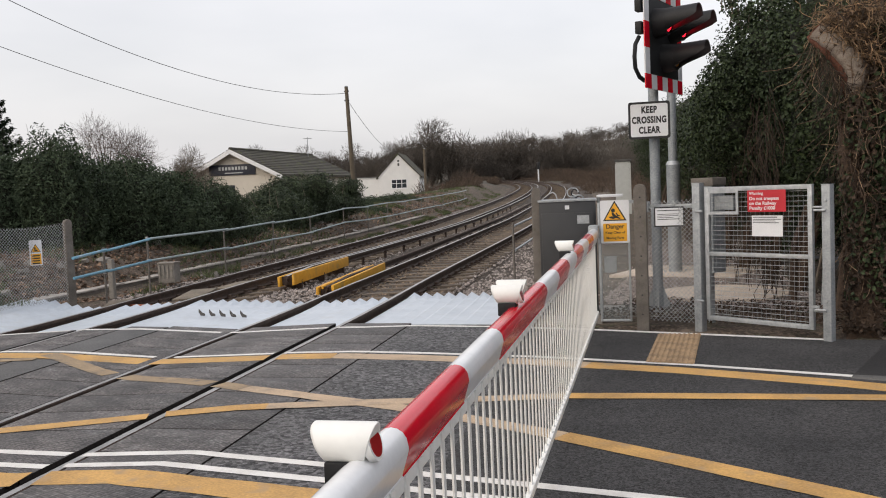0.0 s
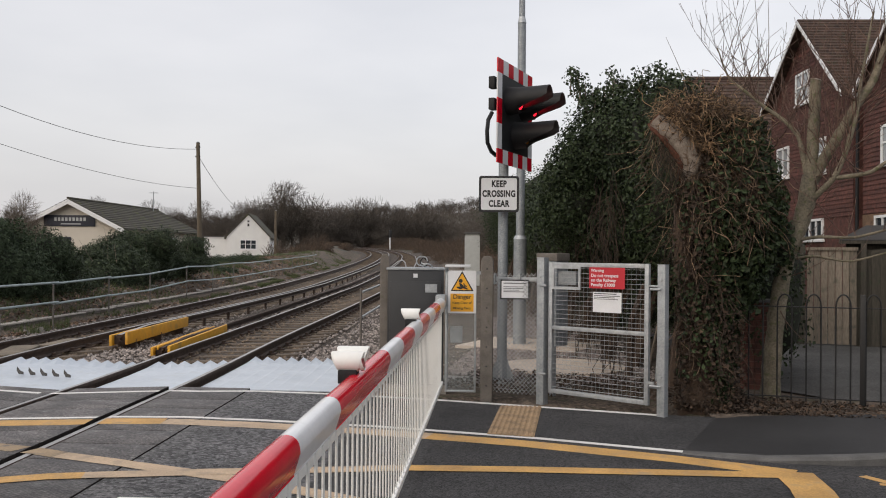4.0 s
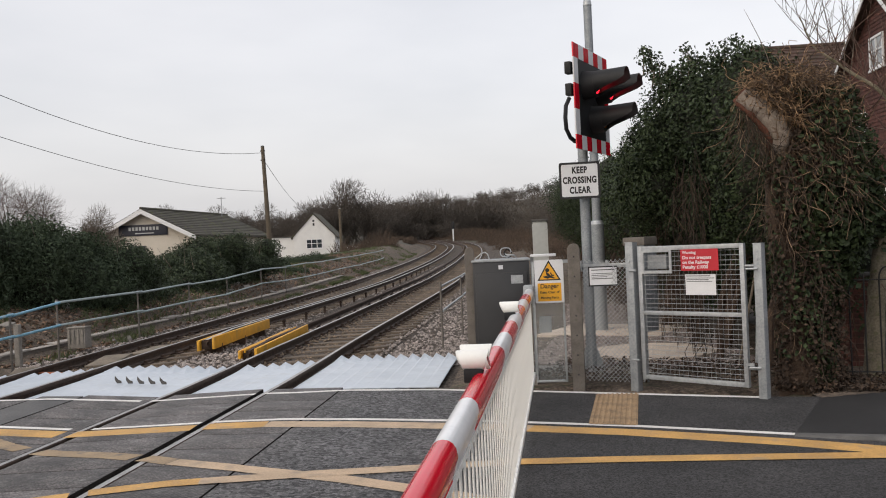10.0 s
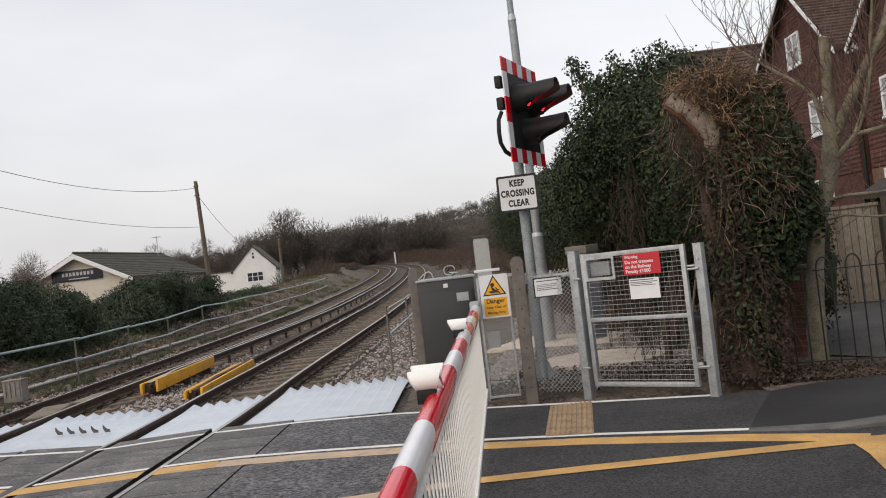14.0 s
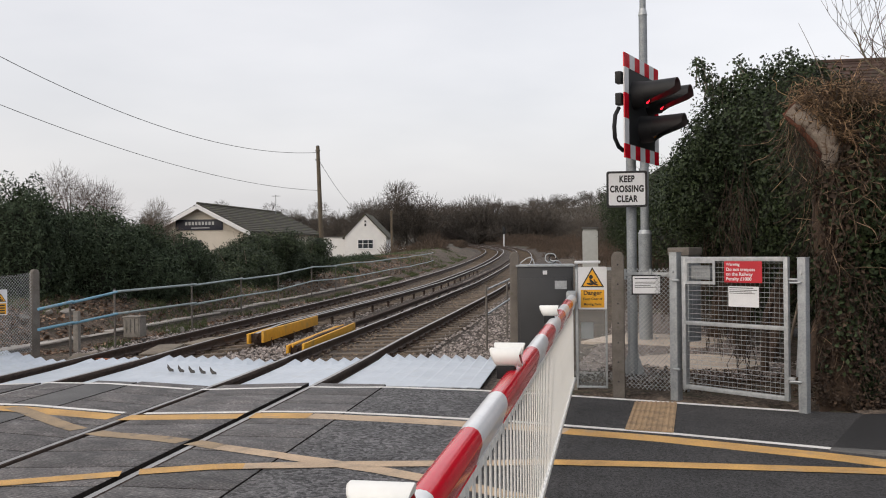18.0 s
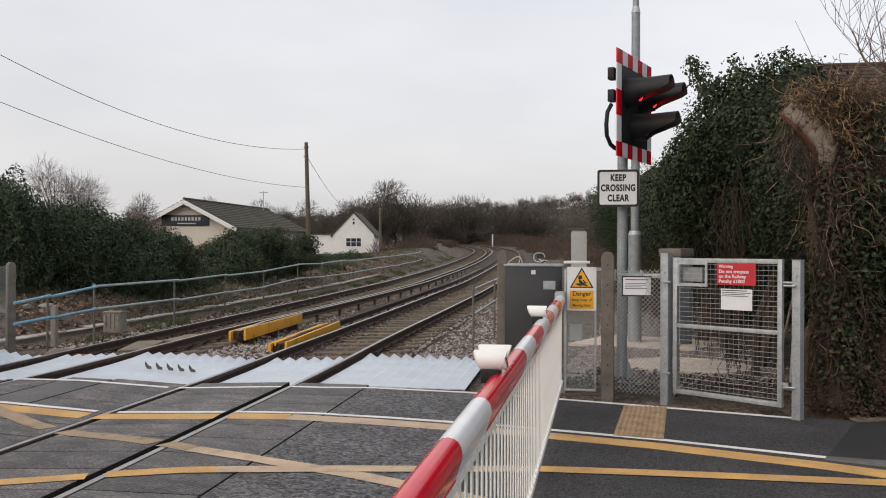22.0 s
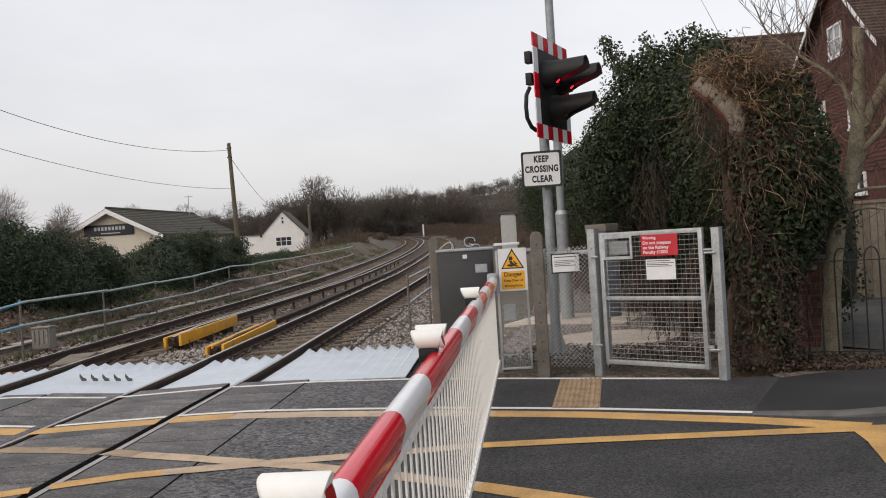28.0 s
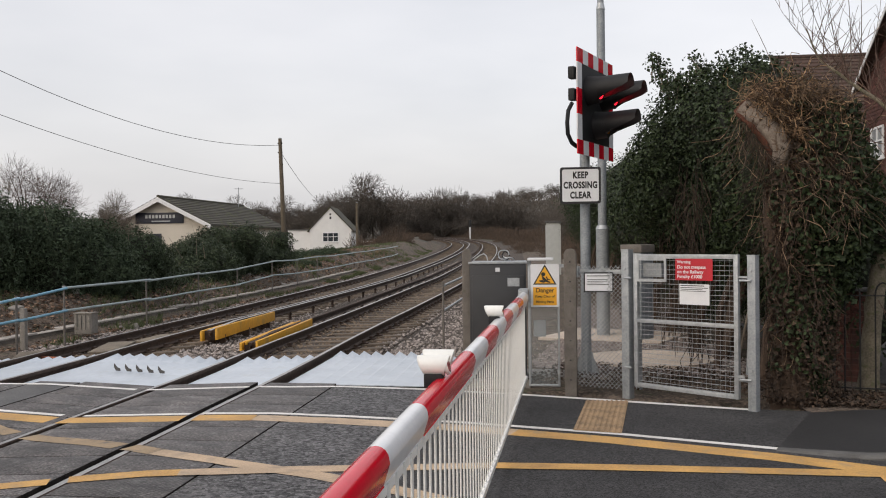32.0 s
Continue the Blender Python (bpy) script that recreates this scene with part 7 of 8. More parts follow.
# evergreen hedge beyond the far fence
def hedge(label, line, height, depth, seed, material=LEAF_HEDGE):
    rg = random.Random(seed)
    blobs, stems = [], []
    for (xa, ya, ha), (xb, yb, hb) in zip(line, line[1:]):
        n = max(2, int(math.hypot(xb - xa, yb - ya) / 1.0))
        for k in range(n):
            f = (k + 0.5) / n
            x, y, h = xa + (xb - xa) * f, ya + (yb - ya) * f, (ha + (hb - ha) * f) * rg.uniform(0.88, 1.1)
            blobs.append(((x + rg.gauss(0, 0.25), y + rg.gauss(0, 0.25), h * 0.46), (rg.uniform(1.0, 1.4), rg.uniform(1.0, 1.4), h * 0.54)))
            blobs.append(((x + rg.gauss(0, 0.6), y + rg.gauss(0, 0.6), h * rg.uniform(0.72, 0.86)), (rg.uniform(0.5, 0.9), rg.uniform(0.5, 0.9), rg.uniform(0.45, 0.7))))
            blobs.append(((x + rg.gauss(0, 0.5), y + rg.gauss(0, 0.5), h * 0.66), (rg.uniform(0.8, 1.1), rg.uniform(0.8, 1.1), h * 0.3)))
            for _ in range(3):
                px, py = x + rg.gauss(0, 0.7), y + rg.gauss(0, 0.7)
                stems.append(((px, py, h * 0.75), (px + rg.gauss(0, 0.25), py + rg.gauss(0, 0.25), h * rg.uniform(0.95, 1.14)), 0.008, 0.003))
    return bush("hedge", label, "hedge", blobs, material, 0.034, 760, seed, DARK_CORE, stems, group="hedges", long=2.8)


hedge("tall dark evergreen hedge with twiggy tips", [(-25.0, 4.5, 2.9), (-22.0, 8.2, 3.2), (-20.9, 11.0, 3.45), (-20.3, 13.4, 3.2), (-20.2, 15.6, 2.55), (-20.8, 17.4, 1.85)], 3.2, 1.3, 21)
hedge("dark evergreen hedge in front of the bungalow", [(-21.3, 17.8, 1.7), (-22.6, 20.0, 1.4), (-23.5, 21.8, 1.1), (-24.0, 23.2, 1.5), (-24.4, 24.4, 2.2), (-25.4, 26.8, 2.35), (-26.0, 28.3, 2.2), (-26.4, 29.2, 1.7)], 2.3, 1.2, 22, LEAF_LAUREL)
hedge("low dark hedge running on below the white cottage", [(-28.4, 33.5, 1.0), (-33.0, 41.5, 1.05), (-40.0, 54.0, 1.05), (-46.0, 66.0, 1.0)], 1.5, 1.2, 23)

# conifer
con = thing("conifer", "tall dark conical evergreen behind the hedge", "tree", pose(-29.2, 14.7, 0))
part("trunk", cyl(new_bm(), (0, 0, -0.2), (0, 0, 7.6), 0.2, 0.03, 8), BARK_BROWN, con)
rng_c = np.random.default_rng(8)
cp, cn = [], []
for k in range(560):
    z = 0.3 + 7.55 * (k / 560) ** 0.92
    rad = 3.3 * max(0.02, (1 - z / 8.35)) ** 0.74 * rng_c.uniform(0.74, 1.16)
    a = k * 2.399 + rng_c.normal(0, 0.2)
    n = int(90 + 190 * rad)
    t = rng_c.random(n) ** 0.55
    wide = (0.10 + 0.16 * rad * (1 - t)) * rng_c.normal(0, 1, n)
    base = np.stack([np.cos(a) * rad * t - np.sin(a) * wide, np.sin(a) * rad * t + np.cos(a) * wide, z - 0.22 * rad * t + 0.34 * rad * t ** 3 + rng_c.normal(0, 0.05, n)], 1)
    cp.append(base)
    cn.append(np.tile([math.cos(a), math.sin(a), 0.9], (n, 1)))
for k in range(5):
    n = 60
    t = rng_c.random(n)
    cp.append(np.stack([0.25 * math.cos(k * 1.3) * t + rng_c.normal(0, 0.05, n), 0.25 * math.sin(k * 1.3) * t + rng_c.normal(0, 0.05, n), 7.6 + 0.75 * t * (0.6 + 0.1 * k)], 1))
    cn.append(np.tile([0, 0, 1.0], (n, 1)))
part("foliage", leaves("foliage", np.concatenate(cp), np.concatenate(cn), 0.05, LEAF_CONIFER, 9, long=2.6), None, con)
# dark cone added inside the boughs in place of their inner shade
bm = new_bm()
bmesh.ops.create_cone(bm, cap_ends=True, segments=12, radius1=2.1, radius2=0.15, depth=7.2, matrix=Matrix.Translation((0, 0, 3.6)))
part("shade_core", bm, DARK_CORE, con, "dark filler for the shade inside the leaves")

# ivy-clad pole
ip = thing("ivy_pole", "wooden pole thickly clad in ivy", "pole", pose(-23.8, 8.75, -0.2))
part("shaft", cyl(new_bm(), (0, 0, 0), (0, 0, 9.2), 0.17, 0.12, 10), POLE_WOOD, ip)
n = 7000
zz = rng_c.random(n) ** 1.4 * 7.2
rad = np.interp(zz, (0, 3, 5, 6.5, 7.3), (1.6, 1.15, 0.62, 0.34, 0.18)) * (0.55 + 0.5 * rng_c.random(n))
aa = rng_c.random(n) * math.tau
pp = np.stack([np.cos(aa) * rad, np.sin(aa) * rad, zz], 1)
part("ivy", leaves("ivy", pp, pp * [1, 1, 0] + [0, 0, 0.2], 0.13, LEAF_IVY, 10), None, ip, "thick ivy")

# ivy wall behind the gate
def ivy_wall():
    th = thing("ivy_hedge", "tall ivy-covered row of trunks behind the gate", "ivy")
    rg, rn = random.Random(31), np.random.default_rng(31)
    line = [(-2.0, 12.0, 3.5, 0.75), (-2.4, 13.1, 4.1, 0.9), (-2.95, 14.3, 4.3, 0.85), (-4.0, 16.4, 3.55, 0.8), (-5.2, 18.6, 3.5, 0.85), (-6.4, 21.2, 3.7, 1.0), (-7.9, 24.5, 3.8, 1.1), (-9.8, 28.5, 4.1, 1.3), (-12.2, 33.5, 4.4, 1.5), (-15.0, 40, 4.6, 1.8)]
    blobs, trunks = [], []
    for (xa, ya, ha, ra), (xb, yb, hb, rb) in zip(line, line[1:]):
        L = math.hypot(xb - xa, yb - ya)
        n = max(2, int(L / 0.75))
        for k in range(n):
            f = (k + 0.5) / n
            x, y, h, r = xa + (xb - xa) * f, ya + (yb - ya) * f, ha + (hb - ha) * f, ra + (rb - ra) * f
            for lev in (0.28, 0.55, 0.80):
                back = 0.95 if lev < 0.3 else (0.3 if lev < 0.6 else 0.0)
                blobs.append(((x + 0.9 * back + rg.gauss(0, 0.14), y + 0.45 * back + rg.gauss(0, 0.14), h * lev + rg.gauss(0, 0.1)), (r * rg.uniform(0.7, 1.0), r * rg.uniform(0.7, 1.0), h * rg.uniform(0.2, 0.27))))
            for _ in range(2):
                px, py = x + rg.uniform(-0.55, 0.35), y + rg.uniform(-0.4, 0.4)
                trunks.append([Vector((px + rg.gauss(0, 0.06) + 0.09 * j * j, py + rg.gauss(0, 0.06) + 0.04 * j * j, h * 0.6 * j / 3 - 0.05)) for j in range(4)])
    # the broad crown behind the signal
    for c, r in (((-3.1, 13.9, 3.35), (1.08, 0.95, 0.98)), ((-2.6, 13.6, 3.75), (0.75, 0.7, 0.68)), ((-3.5, 14.0, 3.65), (0.56, 0.6, 0.6)), ((-3.9, 14.2, 2.75), (0.68, 0.7, 0.74)), ((-2.5, 13.5, 3.55), (0.8, 0.7, 0.75)), ((-2.2, 12.7, 3.0), (0.65, 0.6, 0.8)), ((-3.75, 14.0, 3.35), (0.58, 0.6, 0.68)), ((-4.2, 14.6, 2.6), (0.6, 0.6, 0.62)), ((-4.7, 15.7, 2.5), (0.65, 0.7, 0.72)), ((-5.4, 17.2, 2.6), (0.65, 0.7, 0.75)), ((-3.98, 14.0, 3.2), (0.5, 0.5, 0.6)), ((-4.55, 14.9, 2.5), (0.55, 0.55, 0.6)), ((-2.55, 13.2, 2.6), (0.85, 0.8, 1.0)), ((-3.0, 14.1, 2.35), (1.0, 0.9, 0.85)), ((-4.2, 15.4, 2.4), (0.72, 0.75, 0.75)), ((-3.0, 15.4, 1.6), (0.9, 0.8, 1.0)), ((-2.2, 12.6, 2.2), (0.7, 0.7, 1.1)), ((-1.75, 13.7, 1.3), (0.8, 0.7, 1.0)), ((-5.2, 17.0, 2.25), (0.8, 0.8, 0.95)), ((-6.1, 18.9, 2.2), (0.8, 0.9, 0.95)), ((-4.28, 14.2, 3.02), (0.42, 0.45, 0.5)), ((-4.55, 14.7, 2.8), (0.42, 0.45, 0.5))):
        blobs.append((c, r))
    ps, ns = [], []
    for c, r in blobs:
        c, r = np.array(c), np.array(r)
        near = 1.0 if c[1] < 19 else 0.45
        p, d = blob_points(int(4600 * near * r[0]), c, r, rn, shell=0.3)
        keep = rn.random(len(p)) < np.interp(p[:, 2], (0.0, 1.2, 2.2), (0.35, 0.6, 1.0))
        ps.append(p[keep])
        ns.append(d[keep])
    part("ivy_leaves", leaves("ivy_leaves", np.concatenate(ps), np.concatenate(ns) + [0, 0, 0.3], 0.04, LEAF_IVY, 33, long=1.3), None, th)
    # feathery shoots along the top
    tp, tn, shoots = [], [], []
    for x, y, h, r in ((-4.0, 13.95, 4.62, 0), (-3.95, 13.97, 4.38, 0), (-3.9, 13.98, 4.15, 0), (-3.85, 14.0, 4.25, 0), (-3.8, 14.0, 4.35, 0), (-3.35, 14.0, 4.45, 0), (-2.85, 14.0, 4.5, 0), (-3.6, 14.1, 4.3, 0), (-2.5, 13.4, 4.1, 0), (-3.1, 14.0, 4.4, 0)):
        for _ in range(4):
            a = Vector((x + rg.gauss(0, 0.12), y + rg.gauss(0, 0.12), h - 0.35))
            b = a + Vector((rg.gauss(0, 0.13), rg.gauss(0, 0.13), rg.uniform(0.3, 0.52)))
            shoots.append((tuple(a), tuple(b), 0.012, 0.004))
            for _ in range(40):
                f = rg.random()
                tp.append(tuple(a.lerp(b, 0.3 + 0.7 * f) + Vector((rg.gauss(0, 0.055), rg.gauss(0, 0.055), rg.gauss(0, 0.05)))))
                tn.append((rg.gauss(0, 1), rg.gauss(0, 1), 0.5))
    tagged(part("shoot_leaves", leaves("shoot_leaves", np.array(tp), np.array(tn), 0.045, LEAF_IVY, 34, long=1.3), None, th), kind="stuff")
    tagged(part("shoot_growth", sticks("shoot_growth", shoots, TWIG, 4), None, th), kind="stuff")
    for q in trunks:
        part("trunk", tube(new_bm(), q, [0.06, 0.05, 0.04, 0.02], 7), BARK_BROWN, th, "brown ivy trunk")
    # dark lumps behind the ivy leaves, coloured as the shade there
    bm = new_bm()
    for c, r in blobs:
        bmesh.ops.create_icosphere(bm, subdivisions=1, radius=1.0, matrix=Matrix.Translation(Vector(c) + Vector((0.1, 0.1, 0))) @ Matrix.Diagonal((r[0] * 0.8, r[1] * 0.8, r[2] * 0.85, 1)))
    part("shade_core", bm, DARK_CORE, th, "dark filler for the shade inside the leaves")
    # hanging dead stems
    seg = []
    for _ in range(420):
        f = rg.random()
        i = min(int(f * 5), 4)
        (xa, ya, ha, ra), (xb, yb, hb, rb) = line[i], line[i + 1]
        g = rg.random()
        x, y, h = xa + (xb - xa) * g - 0.85 - 0.15 * rg.random(), ya + (yb - ya) * g - 0.35 * rg.random(), ha
        z = rg.uniform(0.5, 2.9)
        a = Vector((x, y, z))
        for _ in range(3):
            b = a + Vector((rg.gauss(0, 0.06), rg.gauss(0, 0.06), -rg.uniform(0.12, 0.3)))
            seg.append((tuple(a), tuple(b), 0.006, 0.004))
            a = b
    tagged(part("stem_curtain", sticks("stem_curtain", seg, LEAF_DEAD, 3), None, th, "brown hanging stems"), kind="stuff")


ivy_wall()

# cut stump smothered in ivy and dead stems
stump = thing("tree_stump", "tall cut tree trunk smothered in ivy and dead stems", "tree", pose(0, 0, 0))
def gnarled(pts, radii, seg, rough, freq=9.0):
    """A bent stem through the points, with an uneven skin."""
    ps, rs_ = [], []
    for k in range(len(pts) - 1):
        for i in range(4):
            ps.append(Vector(pts[k]).lerp(Vector(pts[k + 1]), i / 4))
            rs_.append(radii[k] + (radii[k + 1] - radii[k]) * i / 4)
    ps.append(Vector(pts[-1]))
    rs_.append(radii[-1])
    for k in range(1, len(ps) - 1):
        ps[k] = (ps[k - 1] + ps[k] * 2 + ps[k + 1]) / 4
    bm = tube(new_bm(), ps, rs_, 16)
    for v in bm.verts:
        v.co += Vector((noise.noise(v.co * freq), noise.noise(v.co * freq + Vector((5, 0, 0))), noise.noise(v.co * freq + Vector((0, 5, 0))) * 0.5)) * rough
    return bm


part("trunk", gnarled([(-1.60, 10.64, -0.1), (-1.64, 10.6, 0.5), (-1.68, 10.58, 1.0), (-1.76, 10.54, 1.6), (-1.80, 10.5, 2.15), (-1.77, 10.47, 2.5)], [0.25, 0.19, 0.16, 0.12, 0.085, 0.075], 16, 0.03), BARK_BROWN, stump)
part("limb", gnarled([(-1.79, 10.48, 2.36), (-1.74, 10.45, 2.58), (-1.66, 10.42, 2.74), (-1.71, 10.40, 2.88), (-1.83, 10.39, 3.02), (-1.94, 10.385, 3.13), (-2.05, 10.38, 3.24)], [0.055, 0.075, 0.105, 0.118, 0.112, 0.108, 0.104], 16, 0.022), OLD_WOOD, stump, "bare weathered cut limb")
part("cut_face", cyl(new_bm(), (-2.045, 10.381, 3.235), (-2.07, 10.378, 3.262), 0.098, 0.086, 14), RED_WOOD, stump, "reddish sawn face")
part("torn_bark", gnarled([(-2.13, 10.37, 3.20), (-2.04, 10.37, 3.10), (-1.92, 10.38, 2.97), (-1.83, 10.39, 2.84), (-1.79, 10.41, 2.68), (-1.80, 10.43, 2.52)], [0.03, 0.05, 0.05, 0.042, 0.035, 0.02], 10, 0.03, 14.0), RED_WOOD, stump, "reddish torn bark")
for x, y, z in ((-1.99, 10.28, 3.21), (-1.86, 10.285, 3.06), (-1.77, 10.29, 2.99), (-1.66, 10.32, 2.83)):
    bm = new_bm()
    bmesh.ops.create_icosphere(bm, subdivisions=2, radius=0.017, matrix=Matrix.Translation((x, y, z)))
    part("knot", bm, BARK_BROWN, stump, "dark knot")
# dark brown filler: the shade behind stems and leaves is in its colour
STEM_SHADE = mat("stem_shade", (0.045, 0.034, 0.024), (0.017, 0.014, 0.010), scale=8, fine=40, rough=1.0, bump=0.8, dist=0.02)
rs, rn = random.Random(41), np.random.default_rng(41)
# lumps added inside the stump's growth to darken the gaps
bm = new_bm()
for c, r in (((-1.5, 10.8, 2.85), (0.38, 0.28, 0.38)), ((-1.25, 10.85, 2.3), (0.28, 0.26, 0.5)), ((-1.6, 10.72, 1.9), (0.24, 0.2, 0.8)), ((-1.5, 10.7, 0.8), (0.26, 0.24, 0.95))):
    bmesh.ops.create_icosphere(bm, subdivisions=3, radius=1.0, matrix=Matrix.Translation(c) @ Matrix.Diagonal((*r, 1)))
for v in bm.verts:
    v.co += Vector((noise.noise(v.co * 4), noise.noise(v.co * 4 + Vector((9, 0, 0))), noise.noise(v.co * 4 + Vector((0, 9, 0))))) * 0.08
part("shade_fill", bm, STEM_SHADE, stump, "dark brown filler for the shade behind the stems")


def strand(a, d, n, step, fall, wob, store, r=0.0042):
    for _ in range(n):
        b = a + d * step * rs.uniform(0.7, 1.3)
        store.append((tuple(a), tuple(b), r, r * 0.85))
        a, d = b, (d + Vector((rs.gauss(0, wob), rs.gauss(0, wob), rs.gauss(0, wob) - fall))).normalized()


pale, brown, gold = [], [], []
# the mop over the cut end: strands spring up and to the side, then droop
for _ in range(620):
    f = rs.random()
    top = Vector((-2.03 + 0.95 * f + rs.gauss(0, 0.04), 10.40 + 0.22 * f + rs.gauss(0, 0.12), 3.30 - 0.10 * f + 0.12 * math.sin(f * 3.1) - 0.25 * max(0, f - 0.6) + rs.gauss(0, 0.05)))
    strand(top, Vector((rs.gauss(0.45, 0.7), rs.gauss(-0.25, 0.6), rs.gauss(0.2, 0.45))).normalized(), rs.randint(5, 11), 0.05, 0.17, 0.55, gold if rs.random() < 0.4 else (pale if rs.random() < 0.55 else brown), 0.0036)
# combed along the upper edge of the limb
for _ in range(260):
    f = rs.random()
    p = Vector((-1.96 + 0.42 * f + rs.gauss(0, 0.02), 10.34 + rs.gauss(0, 0.05), 3.37 - 0.48 * f + rs.gauss(0, 0.03)))
    strand(p, Vector((0.8 + rs.gauss(0, 0.3), rs.gauss(-0.15, 0.3), -0.25 + rs.gauss(0, 0.4))).normalized(), rs.randint(3, 7), 0.06, 0.08, 0.45, gold if rs.random() < 0.7 else brown, 0.0042)
# hanging curtain to the side
for _ in range(520):
    x = rs.uniform(-1.68, -0.98)
    z = rs.uniform(2.1, 3.2 - 0.55 * max(0, x + 1.5))
    strand(Vector((x, 10.44 + rs.gauss(0, 0.06) + 0.12 * max(0, x + 1.4), z)), Vector((rs.gauss(0.15, 0.6), rs.gauss(-0.1, 0.3), -1 + rs.gauss(0, 0.7))).normalized(), rs.randint(4, 8), 0.085, 0.12, 0.34, pale if rs.random() < 0.42 else brown, 0.0042)
# dead stems dangling below the limb
for _ in range(90):
    f = rs.random()
    p = Vector((-2.12 + 0.40 * f, 10.33 + rs.gauss(0, 0.05), 3.14 - 0.55 * f))
    strand(p, Vector((rs.gauss(-0.1, 0.4), rs.gauss(-0.1, 0.3), -1)).normalized(), rs.randint(4, 9), 0.075, 0.04, 0.3, brown if rs.random() < 0.7 else pale, 0.004)
for _ in range(130):
    z = rs.uniform(0.5, 2.6)
    t = rs.uniform(math.pi * 0.75, math.pi * 2.1)
    w = 0.30 + 0.06 * rs.random()
    strand(Vector((-1.58 + 0.05 * (2 - z) + w * math.cos(t), 10.66 + w * 0.9 * math.sin(t), z)), Vector((rs.gauss(0, 0.35), rs.gauss(0, 0.35), -1)).normalized(), rs.randint(4, 9), 0.09, 0.05, 0.22, brown if rs.random() < 0.85 else pale)
for _ in range(150):
    z = rs.uniform(0.6, 2.5)
    x = -1.66 + 0.07 * (2.2 - z) + rs.gauss(0, 0.12)
    strand(Vector((x, 10.30 + 0.06 * (2.4 - z) + rs.gauss(0, 0.05), z)), Vector((rs.gauss(0, 0.45), rs.gauss(0, 0.2), -1 + rs.gauss(0, 0.4))).normalized(), rs.randint(3, 7), 0.085, 0.05, 0.25, brown if rs.random() < 0.88 else pale, 0.004)
STRAW_GOLD = mat("golden_dead_stems", (0.38, 0.25, 0.135), (0.15, 0.085, 0.045), scale=8, fine=40, rough=0.8, bump=0.0, island=0.65)
tagged(part("stem_mop", sticks("stem_mop", gold, STRAW_GOLD, 3), None, stump, "tangled golden dead stems over the cut"), kind="stuff")
tagged(part("stem_mat", sticks("stem_mat", pale, STRAW, 3), None, stump, "mat of pale dead stems"), kind="stuff")
tagged(part("stem_curtain", sticks("stem_curtain", brown, LEAF_DEAD, 3), None, stump, "hanging brown dead stems"), kind="stuff")
n = 21000
zz = rn.random(n) * 3.25
ww = np.interp(zz, (0, 0.8, 1.6, 2.4, 3.2), (0.28, 0.29, 0.42, 0.52, 0.36))
aa = rn.random(n) * math.tau
off = np.interp(zz, (0, 1.2, 2.2, 3.2), (0.0, 0.06, 0.2, 0.1))
rr_ = ww * (0.7 + 0.35 * rn.random(n))
off = off - np.interp(zz, (0, 1.0, 1.7), (0.16, 0.14, 0.0))
pp = np.stack([-1.4 + off + np.cos(aa) * rr_, 10.75 + np.sin(aa) * rr_, zz], 1)
keep = (rn.random(n) < np.interp(zz, (0, 1.0, 1.6, 3.2), (0.42, 0.75, 1.0, 0.65))) & ~((pp[:, 0] < -1.6) & (pp[:, 1] < 10.6) & (zz > 2.2)) & ~((zz > 2.3) & (pp[:, 1] < 10.8) & (rn.random(n) < 0.55))
part("ivy_leaves", leaves("ivy_leaves", pp[keep], (pp - [-1.4, 10.75, 0])[keep] * [1, 1, 0] + [0, 0, 0.2], 0.05, LEAF_IVY, 42, long=1.3), None, stump)
n = 6500
zz = rn.random(n) ** 1.3 * 2.9
aa = rn.random(n) * math.tau
rr_ = np.interp(zz, (0, 0.5, 2.4), (0.40, 0.36, 0.36)) * (0.75 + 0.3 * rn.random(n))
pp = np.stack([-1.5 + np.cos(aa) * rr_, 10.66 + np.sin(aa) * rr_, zz], 1)
part("dead_leaves", leaves("dead_leaves", pp, (pp - [-1.5, 10.66, 0]) * [1, 1, 0], 0.034, LEAF_DEAD, 43, long=1.3), None, stump, "dry brown ivy leaves")
for mat_i, n, seed_i, lab_i in ((LEAF_IVY, 3200, 47, "ivy climbing the bare stem"), (LEAF_DEAD, 2600, 48, "dry leaves caught on the stem")):
    zz = 0.35 + rn.random(n) * 2.2
    aa = rn.random(n) * math.tau
    rr_ = 0.19 + 0.10 * rn.random(n)
    pp = np.stack([-1.62 + 0.05 * (2 - zz) + np.cos(aa) * rr_, 10.50 + np.sin(aa) * rr_, zz], 1)
    keep = np.sin(zz * 5 + aa * 2) + rn.normal(0, 0.5, n) > -0.2
    part("stem_leaves", leaves("stem_leaves", pp[keep], np.stack([np.cos(aa), np.sin(aa), 0 * aa + 0.2], 1)[keep], 0.042, mat_i, seed_i, long=1.3), None, stump, lab_i)
bush("ivy_bush", "ivy bush spreading beside the stump and the tree", "ivy", [((-1.2, 11.3, 2.1), (0.30, 0.36, 0.62)), ((-1.05, 11.35, 2.28), (0.28, 0.3, 0.28)), ((-1.6, 11.5, 2.1), (0.42, 0.4, 0.8)), ((-1.22, 11.2, 1.45), (0.26, 0.3, 0.5)), ((-0.80, 11.55, 1.85), (0.15, 0.17, 0.38))], LEAF_IVY, 0.055, 560, 44, DARK_CORE, long=1.3)

